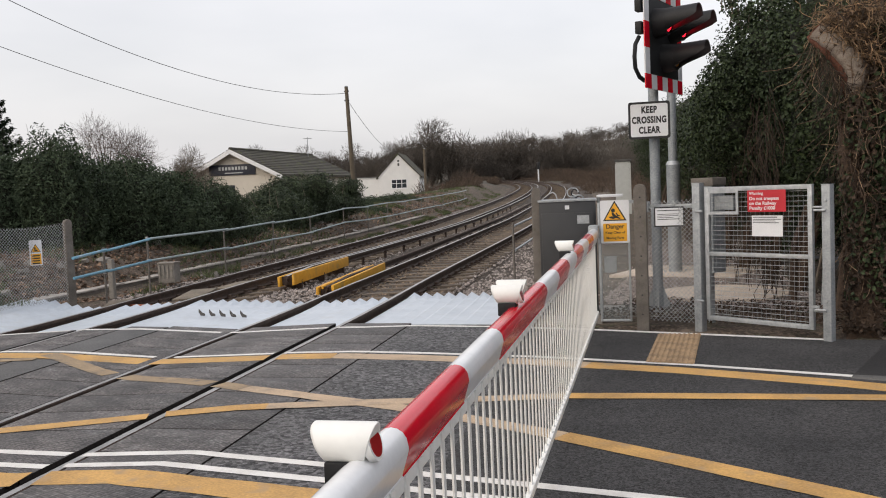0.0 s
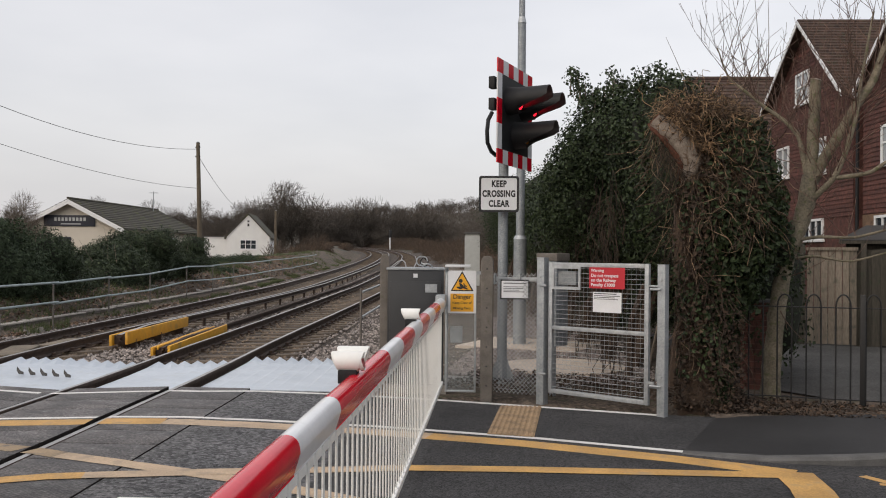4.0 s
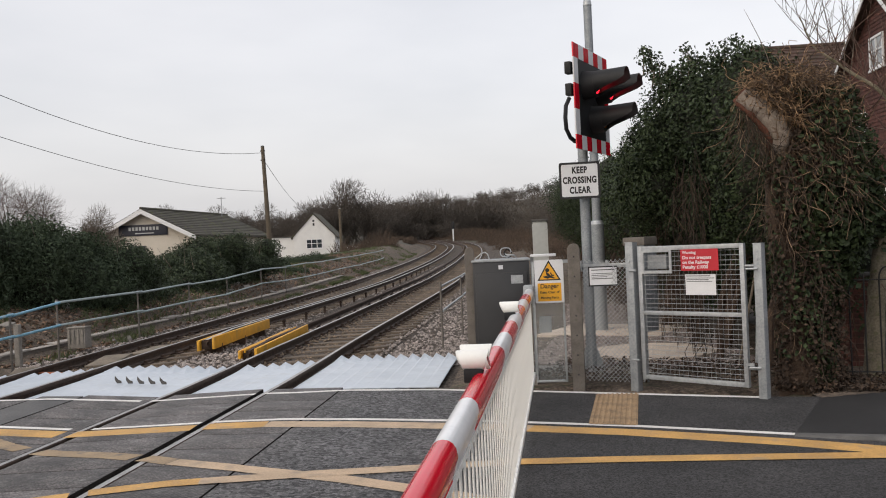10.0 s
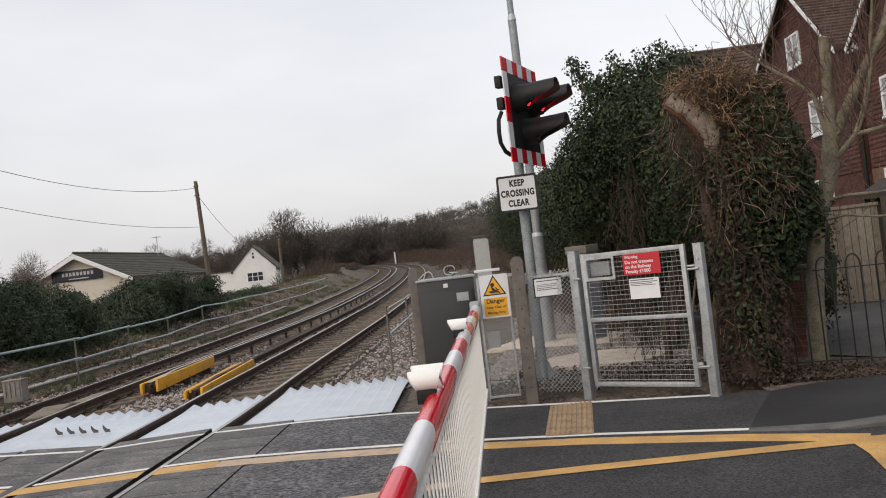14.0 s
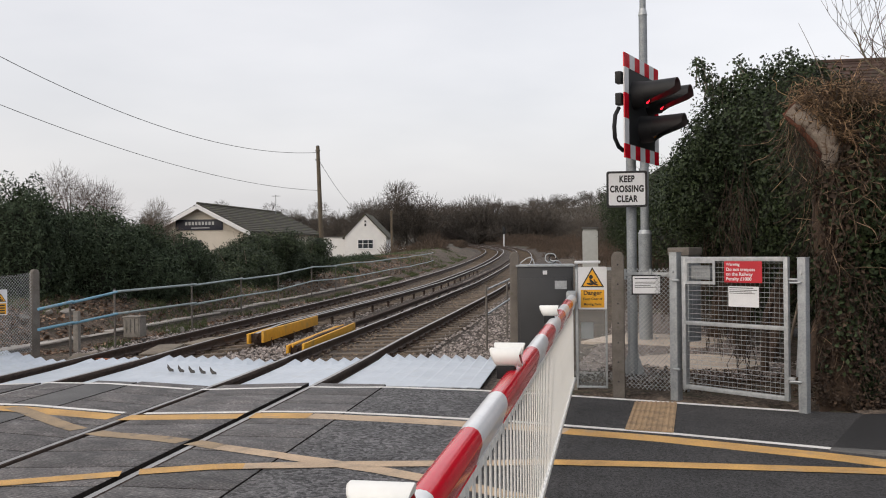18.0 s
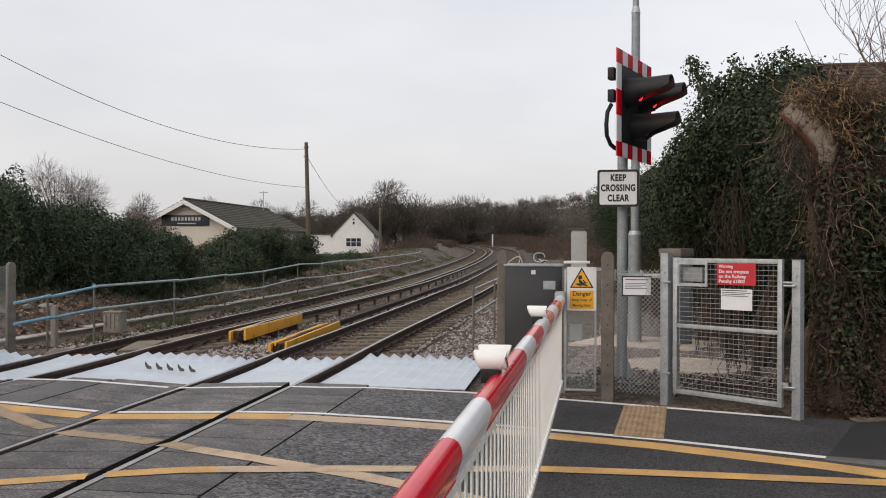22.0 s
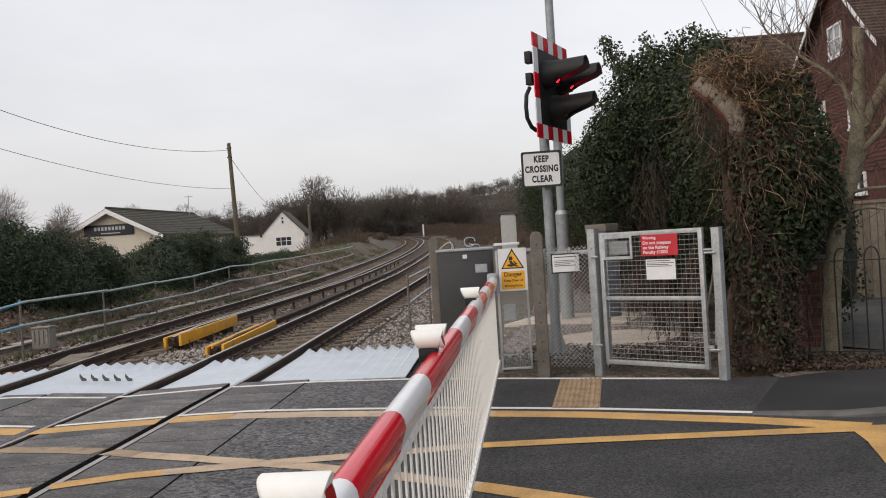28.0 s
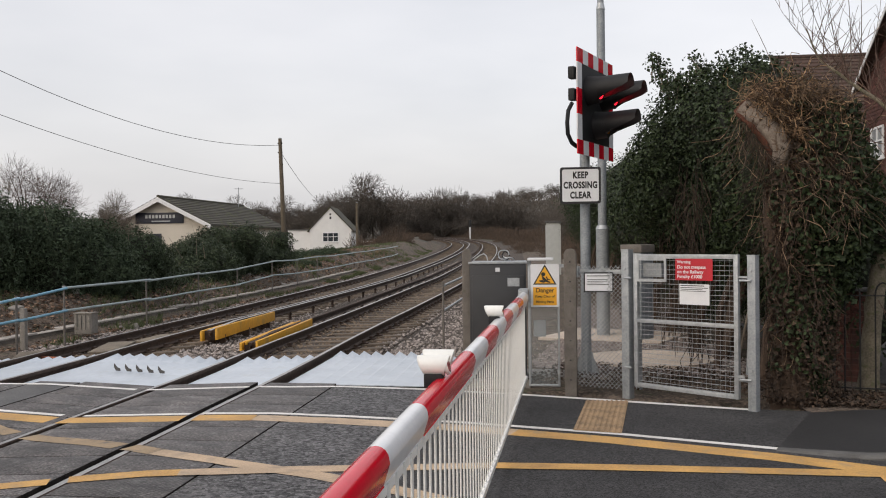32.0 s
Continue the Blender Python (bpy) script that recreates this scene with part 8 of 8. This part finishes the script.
bush("shrub", "dark evergreen shrub behind the timber fence", "shrub", [((1.8, 20.3, 2.1), (0.6, 0.5, 1.0)), ((2.6, 20.4, 2.0), (0.8, 0.6, 1.2))], LEAF_HEDGE, 0.06, 420, 45, DARK_CORE)
bush("shrub", "dry brown shrub against the timber fence", "shrub", [((2.0, 18.2, 0.9), (0.5, 0.4, 0.8)), ((2.7, 18.2, 1.1), (0.6, 0.4, 1.0))], LEAF_DEAD, 0.06, 420, 46, DARK_CORE)

# bare tree by the railing, with one sawn-off leader
lt = thing("bare_tree", "bare winter tree with mossy grey bark beside the railing", "tree", pose(-0.97, 11.68, -0.05))
rt = random.Random(61)


def knobbly(pts, radii, seg, rough=0.012):
    """A bent limb through the points, with an uneven skin."""
    fine_p, fine_r = [], []
    for k in range(len(pts) - 1):
        for i in range(4):
            f = i / 4
            fine_p.append(Vector(pts[k]).lerp(Vector(pts[k + 1]), f))
            fine_r.append(radii[k] + (radii[k + 1] - radii[k]) * f)
    fine_p.append(Vector(pts[-1]))
    fine_r.append(radii[-1])
    for k in range(1, len(fine_p) - 1):
        fine_p[k] = (fine_p[k - 1] + fine_p[k] * 2 + fine_p[k + 1]) / 4
    bm = tube(new_bm(), fine_p, fine_r, seg)
    for v in bm.verts:
        v.co += Vector((noise.noise(v.co * 7), noise.noise(v.co * 7 + Vector((5, 0, 0))), 0)) * rough
    return bm, fine_p, fine_r


bm, tp_, tr_ = knobbly([(0.02, -0.1, 0), (0.05, -0.1, 0.6), (0.10, -0.1, 1.2), (0.20, -0.07, 1.75), (0.35, -0.02, 2.15), (0.43, 0.0, 2.5), (0.47, 0, 2.86)], [0.13, 0.105, 0.098, 0.092, 0.098, 0.105, 0.08], 14, 0.02)
part("trunk", bm, BARK, lt)
boughs = []
for pts, radii in (
    ([(0.46, 0, 2.78), (0.48, 0.02, 3.3), (0.50, 0.03, 3.86)], [0.070, 0.066, 0.062]),
    ([(0.48, 0, 2.66), (0.60, 0, 2.92), (0.74, -0.02, 3.15), (0.91, -0.03, 3.47), (1.12, 0, 3.8), (1.3, 0.05, 4.4), (1.36, 0.1, 5.1)], [0.066, 0.064, 0.060, 0.054, 0.044, 0.03, 0.014]),
    ([(0.38, 0, 2.35), (0.54, -0.06, 2.5), (0.70, -0.08, 2.66), (0.82, -0.1, 2.93), (0.88, -0.1, 3.16), (0.95, -0.1, 3.4), (1.0, -0.05, 3.9), (1.12, 0, 4.6)], [0.04, 0.036, 0.034, 0.031, 0.028, 0.024, 0.018, 0.009]),
    ([(0.42, 0, 2.62), (0.37, 0.05, 2.95), (0.31, 0.08, 3.22), (0.15, 0.1, 3.40), (-0.05, 0.1, 3.56), (-0.28, 0.1, 3.76), (-0.52, 0.1, 3.98), (-0.64, 0.1, 4.35)], [0.035, 0.032, 0.028, 0.025, 0.022, 0.018, 0.013, 0.006]),
    ([(0.74, -0.08, 2.68), (0.92, -0.1, 2.70), (1.10, -0.12, 2.73), (1.4, -0.1, 2.95), (1.75, -0.05, 3.3)], [0.03, 0.028, 0.025, 0.018, 0.01]),
    ([(0.27, -0.05, 1.95), (0.55, -0.12, 2.0), (0.95, -0.15, 1.98), (1.5, -0.2, 2.15), (2.1, -0.2, 2.42)], [0.022, 0.02, 0.016, 0.012, 0.006]),
    ([(0.20, -0.07, 1.72), (0.5, -0.15, 1.78), (0.9, -0.2, 1.7), (1.4, -0.25, 1.86), (1.9, -0.25, 2.0)], [0.018, 0.015, 0.012, 0.009, 0.005])):
    bm, fp, fr = knobbly(pts, radii, 10)
    part("limb", bm, BARK, lt, "sawn-off leader" if radii[-1] > 0.06 else "")
    boughs.append((fp, fr))
part("cut_face", cyl(new_bm(), (0.50, 0.03, 3.855), (0.503, 0.03, 3.868), 0.068, 0.06, 12), OLD_WOOD, lt, "pale sawn face")
segs_b = []


def shoot(p, d, L, r, depth):
    """A thin bending shoot with side shoots."""
    q, w = Vector(p), Vector(d).normalized()
    for i in range(6):
        w = (w + Vector((rt.gauss(0, 0.09), rt.gauss(0, 0.09), 0.05 + rt.gauss(0, 0.06)))).normalized()
        e = q + w * (L / 6)
        ra, rb_ = r * (1 - 0.13 * i), r * (1 - 0.13 * (i + 1))
        segs_b.append((tuple(q), tuple(e), max(ra, 0.0022), max(rb_, 0.002)))
        if depth and rt.random() < 0.38:
            shoot(e, w * 0.8 + Vector((rt.gauss(0, 0.5), rt.gauss(0, 0.5), 0.25 + rt.gauss(0, 0.25))), L * rt.uniform(0.3, 0.55), max(ra * 0.6, 0.003), depth - 1)
        q = e


for b, (fp, fr) in enumerate(boughs):
    for k in range(3, len(fp)):
        for _ in range(2):
            if rt.random() < (0.7 if b in (1, 2, 3) else 0.42):
                up = 0.9 if b != 0 else 0.35
                shoot(fp[k], (rt.gauss(0, 0.55), rt.gauss(0, 0.45), up + rt.gauss(0, 0.3)), rt.uniform(0.5, 1.35) if b < 5 else rt.uniform(0.25, 0.6), min(0.0075, fr[k] * 0.4), 2 if rt.random() < 0.4 else 1)
for k in range(8, len(tp_), 2):
    shoot(tp_[k], (rt.gauss(0.3, 0.7), rt.gauss(-0.2, 0.5), 0.2 + rt.gauss(0, 0.4)), rt.uniform(0.4, 1.0), 0.007, 1)
tagged(part("twig_growth", sticks("twig_growth", segs_b, TWIG_RED, 4), None, lt), kind="stuff")

# small dark pillar behind the railing
pil = thing("brick_pillar", "small dark red brick pillar with a white cap behind the railing", "pillar", pose(-1.27, 13.3, 0, 0, 0, -6))
part("shaft", box(new_bm(), -0.105, 0.105, -0.1, 0.1, -0.05, 1.10, bevel=0.008), BRICK, pil)
part("cap", box(new_bm(), -0.12, 0.12, -0.115, 0.115, 1.10, 1.14, bevel=0.008), SIGN_WHITE, pil)

seg = []
for xa, za, xb, zb in ((-1.95, 3.4, -2.27, 4.55), (-1.3, 3.3, -1.62, 4.75), (-1.3, 3.3, -1.45, 5.0), (-1.2, 3.3, -1.2, 5.2), (-1.15, 3.3, -1.02, 5.0)):
    a, b = Vector((xa, 12.1, za)), Vector((xb, 12.0, zb))
    for k in range(6):
        bow = Vector((0.05 * math.sin(k * 0.6), 0, 0))
        seg.append((tuple(a.lerp(b, k / 6) + bow), tuple(a.lerp(b, (k + 1) / 6) + Vector((0.05 * math.sin((k + 1) * 0.6), 0, 0))), 0.008 - 0.001 * k, 0.007 - 0.001 * k))
tagged(part("upright_twigs", sticks("upright_twigs", seg, TWIG, 4), None), "thin upright bare shoots behind the ivy", "shoots", kind="stuff")

# ---- distant trees ----
def round_tree(seed, h, r, n, twig, length, limb_r, material, low=0.30):
    """A bare tree with a rounded, gappy crown of fine twigs: meshes for trunk and crown."""
    rg = np.random.default_rng(seed)
    rd = random.Random(seed)
    mid, half = h * (1 + low) / 2, h * (1 - low) / 2
    wood = []
    q = Vector((0, 0, -0.3))
    for k in range(4):
        e = Vector((rd.gauss(0, 0.03) * h, rd.gauss(0, 0.03) * h, h * 0.13 * (k + 1)))
        wood.append((tuple(q), tuple(e), limb_r * (1 - 0.15 * k), limb_r * (1 - 0.15 * (k + 1))))
        q = e
    lumps = [np.array([rd.gauss(0, 0.45) * r, rd.gauss(0, 0.45) * r, mid + rd.gauss(0.1, 0.4) * half]) for _ in range(11)]
    for c in lumps:
        base = Vector((0, 0, h * rd.uniform(0.22, 0.5)))
        bend_pt = base.lerp(Vector(c), 0.5) + Vector((0, 0, 0.05 * h))
        for p0, p1, f in ((base, bend_pt, 0.5), (bend_pt, Vector(c), 0.32)):
            wood.append((tuple(p0), tuple(p1), limb_r * f, limb_r * f * 0.6))
    fine = []
    per = n // len(lumps)
    for c in lumps:
        d = rg.normal(0, 1, (per, 3))
        d /= np.linalg.norm(d, axis=1)[:, None]
        size = np.array([0.50 * r, 0.50 * r, 0.50 * half]) * rd.uniform(0.75, 1.15)
        p = c + d * size * (rg.random(per) ** 0.45)[:, None]
        w = d * 0.75 + rg.normal(0, 0.45, (per, 3)) + [0, 0, 0.35]
        w /= np.linalg.norm(w, axis=1)[:, None]
        e = p + w * (length * rg.uniform(0.5, 1.3, per))[:, None]
        fine += [(tuple(a), tuple(b), twig, twig * 0.4) for a, b in zip(p.tolist(), e.tolist())]
    return sticks("trunk", wood, material, 5), sticks("crown", fine, material, 3)


far_meshes = [round_tree(100 + k, 9.0, 3.4 + 0.35 * k, 2600, 0.028, 0.75, 0.22, TWIG_FAR, 0.22) for k in range(5)]
g = grow(104, 9.0, 0.16, levels=4, kids=6, spread=0.42, lift=0.5, shrink=0.55, thin=0.018, start=0.18)
birch_mesh = (sticks("trunk", g[0] + g[1], TWIG_FAR, 5), sticks("crown", g[2] + g[3] + g[4], TWIG_FAR, 3))
near_meshes = [round_tree(200 + k, 6.0, 1.7, 1500, 0.0065, 0.6, 0.08, TWIG_PINK, 0.4) for k in range(3)]
dense_mesh = round_tree(210, 6.0, 1.7, 6500, 0.010, 0.5, 0.10, TWIG, 0.2)
g = grow(201, 6.0, 0.10, levels=4, kids=5, spread=0.5, lift=0.4, shrink=0.6, thin=0.006)
thin_mesh = (sticks("trunk", g[0] + g[1], TWIG, 5), sticks("crown", g[2] + g[3] + g[4], TWIG, 3))


def put_tree(pair, x, y, z, s, yaw, label, group):
    th = thing("bare_tree", label, "tree", Matrix.Translation((x, y, z)) @ pose(0, 0, 0, 0, 0, yaw) @ Matrix.Diagonal((s, s, s, 1)), group=group)
    part("trunk", pair[0], None, th)
    part("crown", pair[1], None, th, "bare winter crown")
    return th


def polar(az, r):
    return -math.sin(radians(az)) * r, math.cos(radians(az)) * r


for az, r, s, kind_ in ((54.7, 45, 0.90, 0), (53.4, 46, 0.86, 1), (50.5, 47, 0.72, 3), (49.6, 49, 0.66, 3), (56.4, 40, 0.8, 4), (67.3, 42, 1.38, 2), (68.6, 43, 1.3, 0), (70.5, 40, 1.2, 1), (72.5, 38, 1.2, 2)):
    x, y = polar(az, r)
    put_tree((near_meshes + [dense_mesh, thin_mesh])[kind_], x, y, -0.1, s, rr.uniform(0, 360), "bare winter tree rising behind the hedge", "bare trees behind the hedge")
for az, r, s in [(36.4, 155, 1.2), (35.6, 158, 1.33), (34.8, 160, 1.38), (34.1, 160, 1.25), (33.0, 170, 1.15), (32.2, 172, 1.1), (31.5, 178, 1.18), (30.9, 180, 1.25), (30.2, 178, 1.42), (29.5, 182, 1.25), (28.6, 185, 1.2), (27.8, 188, 1.15), (27.1, 190, 1.2), (26.4, 190, 1.34), (25.7, 195, 1.15), (37.4, 150, 1.0), (38.4, 152, 1.0), (39.5, 155, 0.95), (40.8, 158, 0.95), (42.2, 160, 0.95), (43.6, 165, 0.95), (45, 165, 0.95), (46.5, 170, 1.0), (48, 170, 1.0), (24.6, 190, 1.0), (23.5, 175, 0.95), (22.4, 165, 1.0), (35.2, 175, 1.3), (33.6, 178, 1.1), (31.9, 185, 1.15), (30.5, 190, 1.25), (28.0, 196, 1.15), (26.8, 200, 1.2)]:
    x, y = polar(az, r)
    put_tree(far_meshes[rr.randrange(5)], x, y, hill(x, y) - 0.3, 0.97 * s * rr.uniform(0.92, 1.06), rr.uniform(0, 360), "bare brown tree with a rounded crown on the far skyline", "far bare trees")
for az in (33.75, 33.45):
    x, y = polar(az, 158)
    put_tree(birch_mesh, x, y, -0.3, 1.3, az * 50, "slender upright bare tree on the far skyline", "far bare trees")
for k in range(74):
    az, r = 12 + 36 * (k + rr.uniform(0.1, 0.9)) / 74, rr.uniform(470, 610)
    x, y = polar(az, r)
    put_tree(far_meshes[rr.randrange(5)], x, y, hill(x, y) - 0.5, rr.uniform(0.65, 1.1), rr.uniform(0, 360), "bare brown tree on the crest of the hill", "trees on the hill crest")

# far woods and scrub, uncountable
def scrub(label, spots, material, seed, per=260, thin=0.02):
    rg = random.Random(seed)
    seg = []
    for x, y, w, h, *base in spots:
        z0 = (base[0] if base else hill(x, y)) - 0.2
        for _ in range(per):
            d = Vector((rg.gauss(0, 1), rg.gauss(0, 1), abs(rg.gauss(0, 1)) * 0.9)).normalized()
            k = rg.random() ** 0.4
            a = Vector((x + d.x * w * 0.62 * k, y + d.y * w * 0.62 * k, z0 + d.z * h * 0.78 * k))
            b = a + (d * 0.6 + Vector((rg.gauss(0, 0.35), rg.gauss(0, 0.35), 0.45))).normalized() * h * rg.uniform(0.1, 0.26)
            seg.append((tuple(a), tuple(b), thin * 1.2, thin * 0.4))
    return tagged(part("scrub", sticks("scrub", seg, material, 3), None), label, "scrub", kind="stuff")


spots = []
for k in range(760):
    az, r = rr.uniform(10, 54), 170 + 460 * rr.random() ** 0.9
    x, y = polar(az, r)
    spots.append((x, y, 8, rr.uniform(4.5, 6.5)))
scrub("brown winter woodland covering the far hillside", spots, TWIG_FAR, 71, per=110, thin=0.09)
spots = []
for az, r, w, h in ((33.6, 88, 1.8, 4.0), (32.9, 94, 1.8, 4.6), (34.4, 84, 1.6, 3.0), (35.6, 88, 2.0, 3.6), (33.2, 110, 2.5, 4.5), (32.4, 130, 2.5, 4.5)):
    spots.append((*polar(az, r), w, h))
for k in range(60):
    u = 84 + 65 * rr.random()
    p = RF(u, rr.uniform(-17.0, -11.4))
    spots.append((p.x, p.y, 1.3, rr.uniform(0.5, 1.1), p.z + 0.6))
scrub("tangled brown scrub beside the far track", spots, TWIG_RUST, 72, per=420, thin=0.022)
spots = [(-27.5, 33.0, 1.0, 1.3), (-29.5, 36.0, 1.2, 1.2), (-32.0, 40.0, 1.2, 1.5), (-36.0, 46.0, 1.5, 1.4)]
scrub("low twiggy scrub below the telegraph pole", spots, TWIG, 74, per=260, thin=0.01)
spots = []
for k in range(34):
    u = rr.uniform(60, 190)
    p = RF(u, rr.uniform(2.5, 9) + (u - 60) * 0.02)
    spots.append((p.x, p.y, 2.2, rr.uniform(2.5, 5.5)))
scrub("rust-brown scrub on the far side of the bend", spots, TWIG_RUST, 73, per=260, thin=0.025)
spots = []
for k in range(150):
    u = 34 + 190 * rr.random() ** 0.8
    p = RF(u, rr.uniform(0.9, 2.2) + rr.random() ** 2 * (3 + u * 0.12))
    spots.append((p.x, p.y, 1.6 + u * 0.012, rr.uniform(0.5, 1.0) + u * 0.011, p.z))
for k in range(70):
    u = 75 + 110 * rr.random()
    p = RF(u, rr.uniform(-1.8, 1.2))
    spots.append((p.x, p.y, 1.5, rr.uniform(0.5, 1.1), p.z - 0.1))
scrub("low brown brush on the near side of the bend", spots, TWIG_RUST, 75, per=240, thin=0.022)
spots = []
for x, y, w, h in ((-33.5, 25.0, 1.6, 2.6), (-32.5, 26.5, 1.5, 2.4), (-34.5, 24.0, 1.6, 2.9), (-31.0, 26.0, 1.2, 2.0), (-36.0, 24.5, 1.6, 3.0)):
    spots.append((x, y, w, h))
scrub("reddish-brown twiggy thicket behind the hedge", spots, TWIG_RUST, 76, per=420, thin=0.011)
for k in range(7):
    u = 40 + k * 9
    p = RF(u, 5.0 + k * 0.3)
    put_tree(near_meshes[k % 3], p.x, p.y, -0.1, rr.uniform(0.75, 1.05), rr.uniform(0, 360), "bare tree beyond the ivy beside the line", "bare trees beside the line")

# bank litter, grass tufts and small debris
LITTER = mat("dry_leaf_litter", (0.29, 0.19, 0.128), (0.10, 0.068, 0.048), scale=6, fine=40, rough=0.95, bump=0.0, island=0.7)
rb = random.Random(91)
rubble = mesh_of("stone", box(new_bm(), -0.11, 0.11, -0.08, 0.08, -0.05, 0.06, bevel=0.03), CONCRETE)
for k in range(30):
    a, b = 13.5 + rb.random() ** 1.4 * 26, -9.9 - rb.random() * 2.6
    s = rb.uniform(0.5, 1.4)
    tagged(part("stone", rubble, None, at=Matrix.Translation(RF(a, b, ground_z(a, b) + 0.02)) @ pose(0, 0, 0, rb.uniform(-25, 25), rb.uniform(-25, 25), rb.uniform(0, 360)) @ Matrix.Diagonal((s, s * rb.uniform(0.6, 1.2), s, 1))), "pale broken concrete lump lying on the bank", "rubble", group="rubble on the bank")
for a, b, w, L, yaw in ((15.6, -7.75, 0.5, 1.1, 8), (17.0, -7.6, 0.35, 0.9, -12), (15.0, -9.0, 0.4, 0.7, 20)):
    tagged(part("board", box(new_bm(), -w / 2, w / 2, -L / 2, L / 2, 0, 0.03, bevel=0.005), FENCE_PALE, at=Matrix.Translation(RF(a, b, -0.10 if b > -8.5 else -0.17)) @ RAIL_M @ pose(0, 0, 0, 3, -2, yaw)), "weathered pale board lying beside the rail", "board", group="loose boards")
tagged(part("board", box(new_bm(), -0.08, 0.08, -0.5, 0.5, 0, 0.03, bevel=0.005), mat("orange_board", (0.42, 0.13, 0.05), (0.25, 0.08, 0.04), scale=6, fine=50, rough=0.85), at=Matrix.Translation(RF(14.4, -8.0, -0.14)) @ RAIL_M @ pose(0, 0, 0, 0, 4, 70)), "faded orange board lying by the guard", "board", group="loose boards")
rg = np.random.default_rng(77)
n = 30000
u_, v_ = 12.2 + rg.random(n) ** 1.6 * 55, -9.95 - rg.random(n) ** 1.2 * 6.5
pts = np.array([tuple(RF(a, b, ground_z(a, b) + 0.02)) for a, b in zip(u_, v_)])
tagged(part("leaf_litter", leaves("leaf_litter", pts, np.tile([0, 0, 1.0], (n, 1)), 0.065, LITTER, 78, jitter=0.5), None), "brown leaf litter strewn over the bank", "leaf litter", kind="stuff")
n = 9000
u_, v_ = 13.5 + rg.random(n) ** 1.4 * 75, -9.8 - rg.random(n) ** 1.6 * 5.0
sel = np.array([noise.noise(Vector((a * 0.35, b * 0.5, 7))) > 0.05 for a, b in zip(u_, v_)])
segs = []
rq = random.Random(5)
for a, b in zip(u_[sel], v_[sel]):
    p = RF(a, b, ground_z(a, b))
    for _ in range(8 if 41 < a < 57 and b > -12.4 else 3):
        segs.append((tuple(p), (p.x + rq.gauss(0, 0.06), p.y + rq.gauss(0, 0.06), p.z + rq.uniform(0.06, 0.2)), 0.012, 0.002))
tagged(part("grass_tufts", sticks("grass_tufts", segs, GRASS, 3), None), "rough green grass tufts along the bank", "grass", kind="stuff")
n = 5200
px, py = rg.uniform(-1.75, 0.6, n), 10.35 + rg.random(n) ** 1.5 * 1.0
px[::2], py[::2] = rg.uniform(-4.9, -1.7, n // 2), 10.4 + rg.random(n // 2) * 1.9
pts = np.stack([px, py, np.full(n, 0.03) + rg.random(n) * 0.05], 1)
tagged(part("leaf_litter", leaves("leaf_litter", pts, np.tile([0, 0, 1.0], (n, 1)), 0.034, LEAF_DEAD, 79, jitter=0.5), None), "fallen brown leaves under the ivy and behind the gate", "leaf litter", kind="stuff")

van = thing("caravan", "small white parked caravan beyond the cottage", "caravan", Matrix.Translation((-58.0, 83.6, 0.6)) @ pose(0, 0, 0, 0, 0, 20) @ Matrix.Diagonal((0.62, 0.62, 0.62, 1)))
part("body", box(new_bm(), -1.2, 1.2, -0.9, 0.9, 0.5, 2.3, bevel=0.2), UPVC, van)
part("window", box(new_bm(), -0.8, 0.8, -0.915, -0.9, 1.3, 1.9), WINDOW, van)
for x in (-0.5, 0.5):
    part("wheel", cyl(new_bm(), (x, -0.92, 0.32), (x, -0.7, 0.32), 0.32), BLACK_PLASTIC, van)
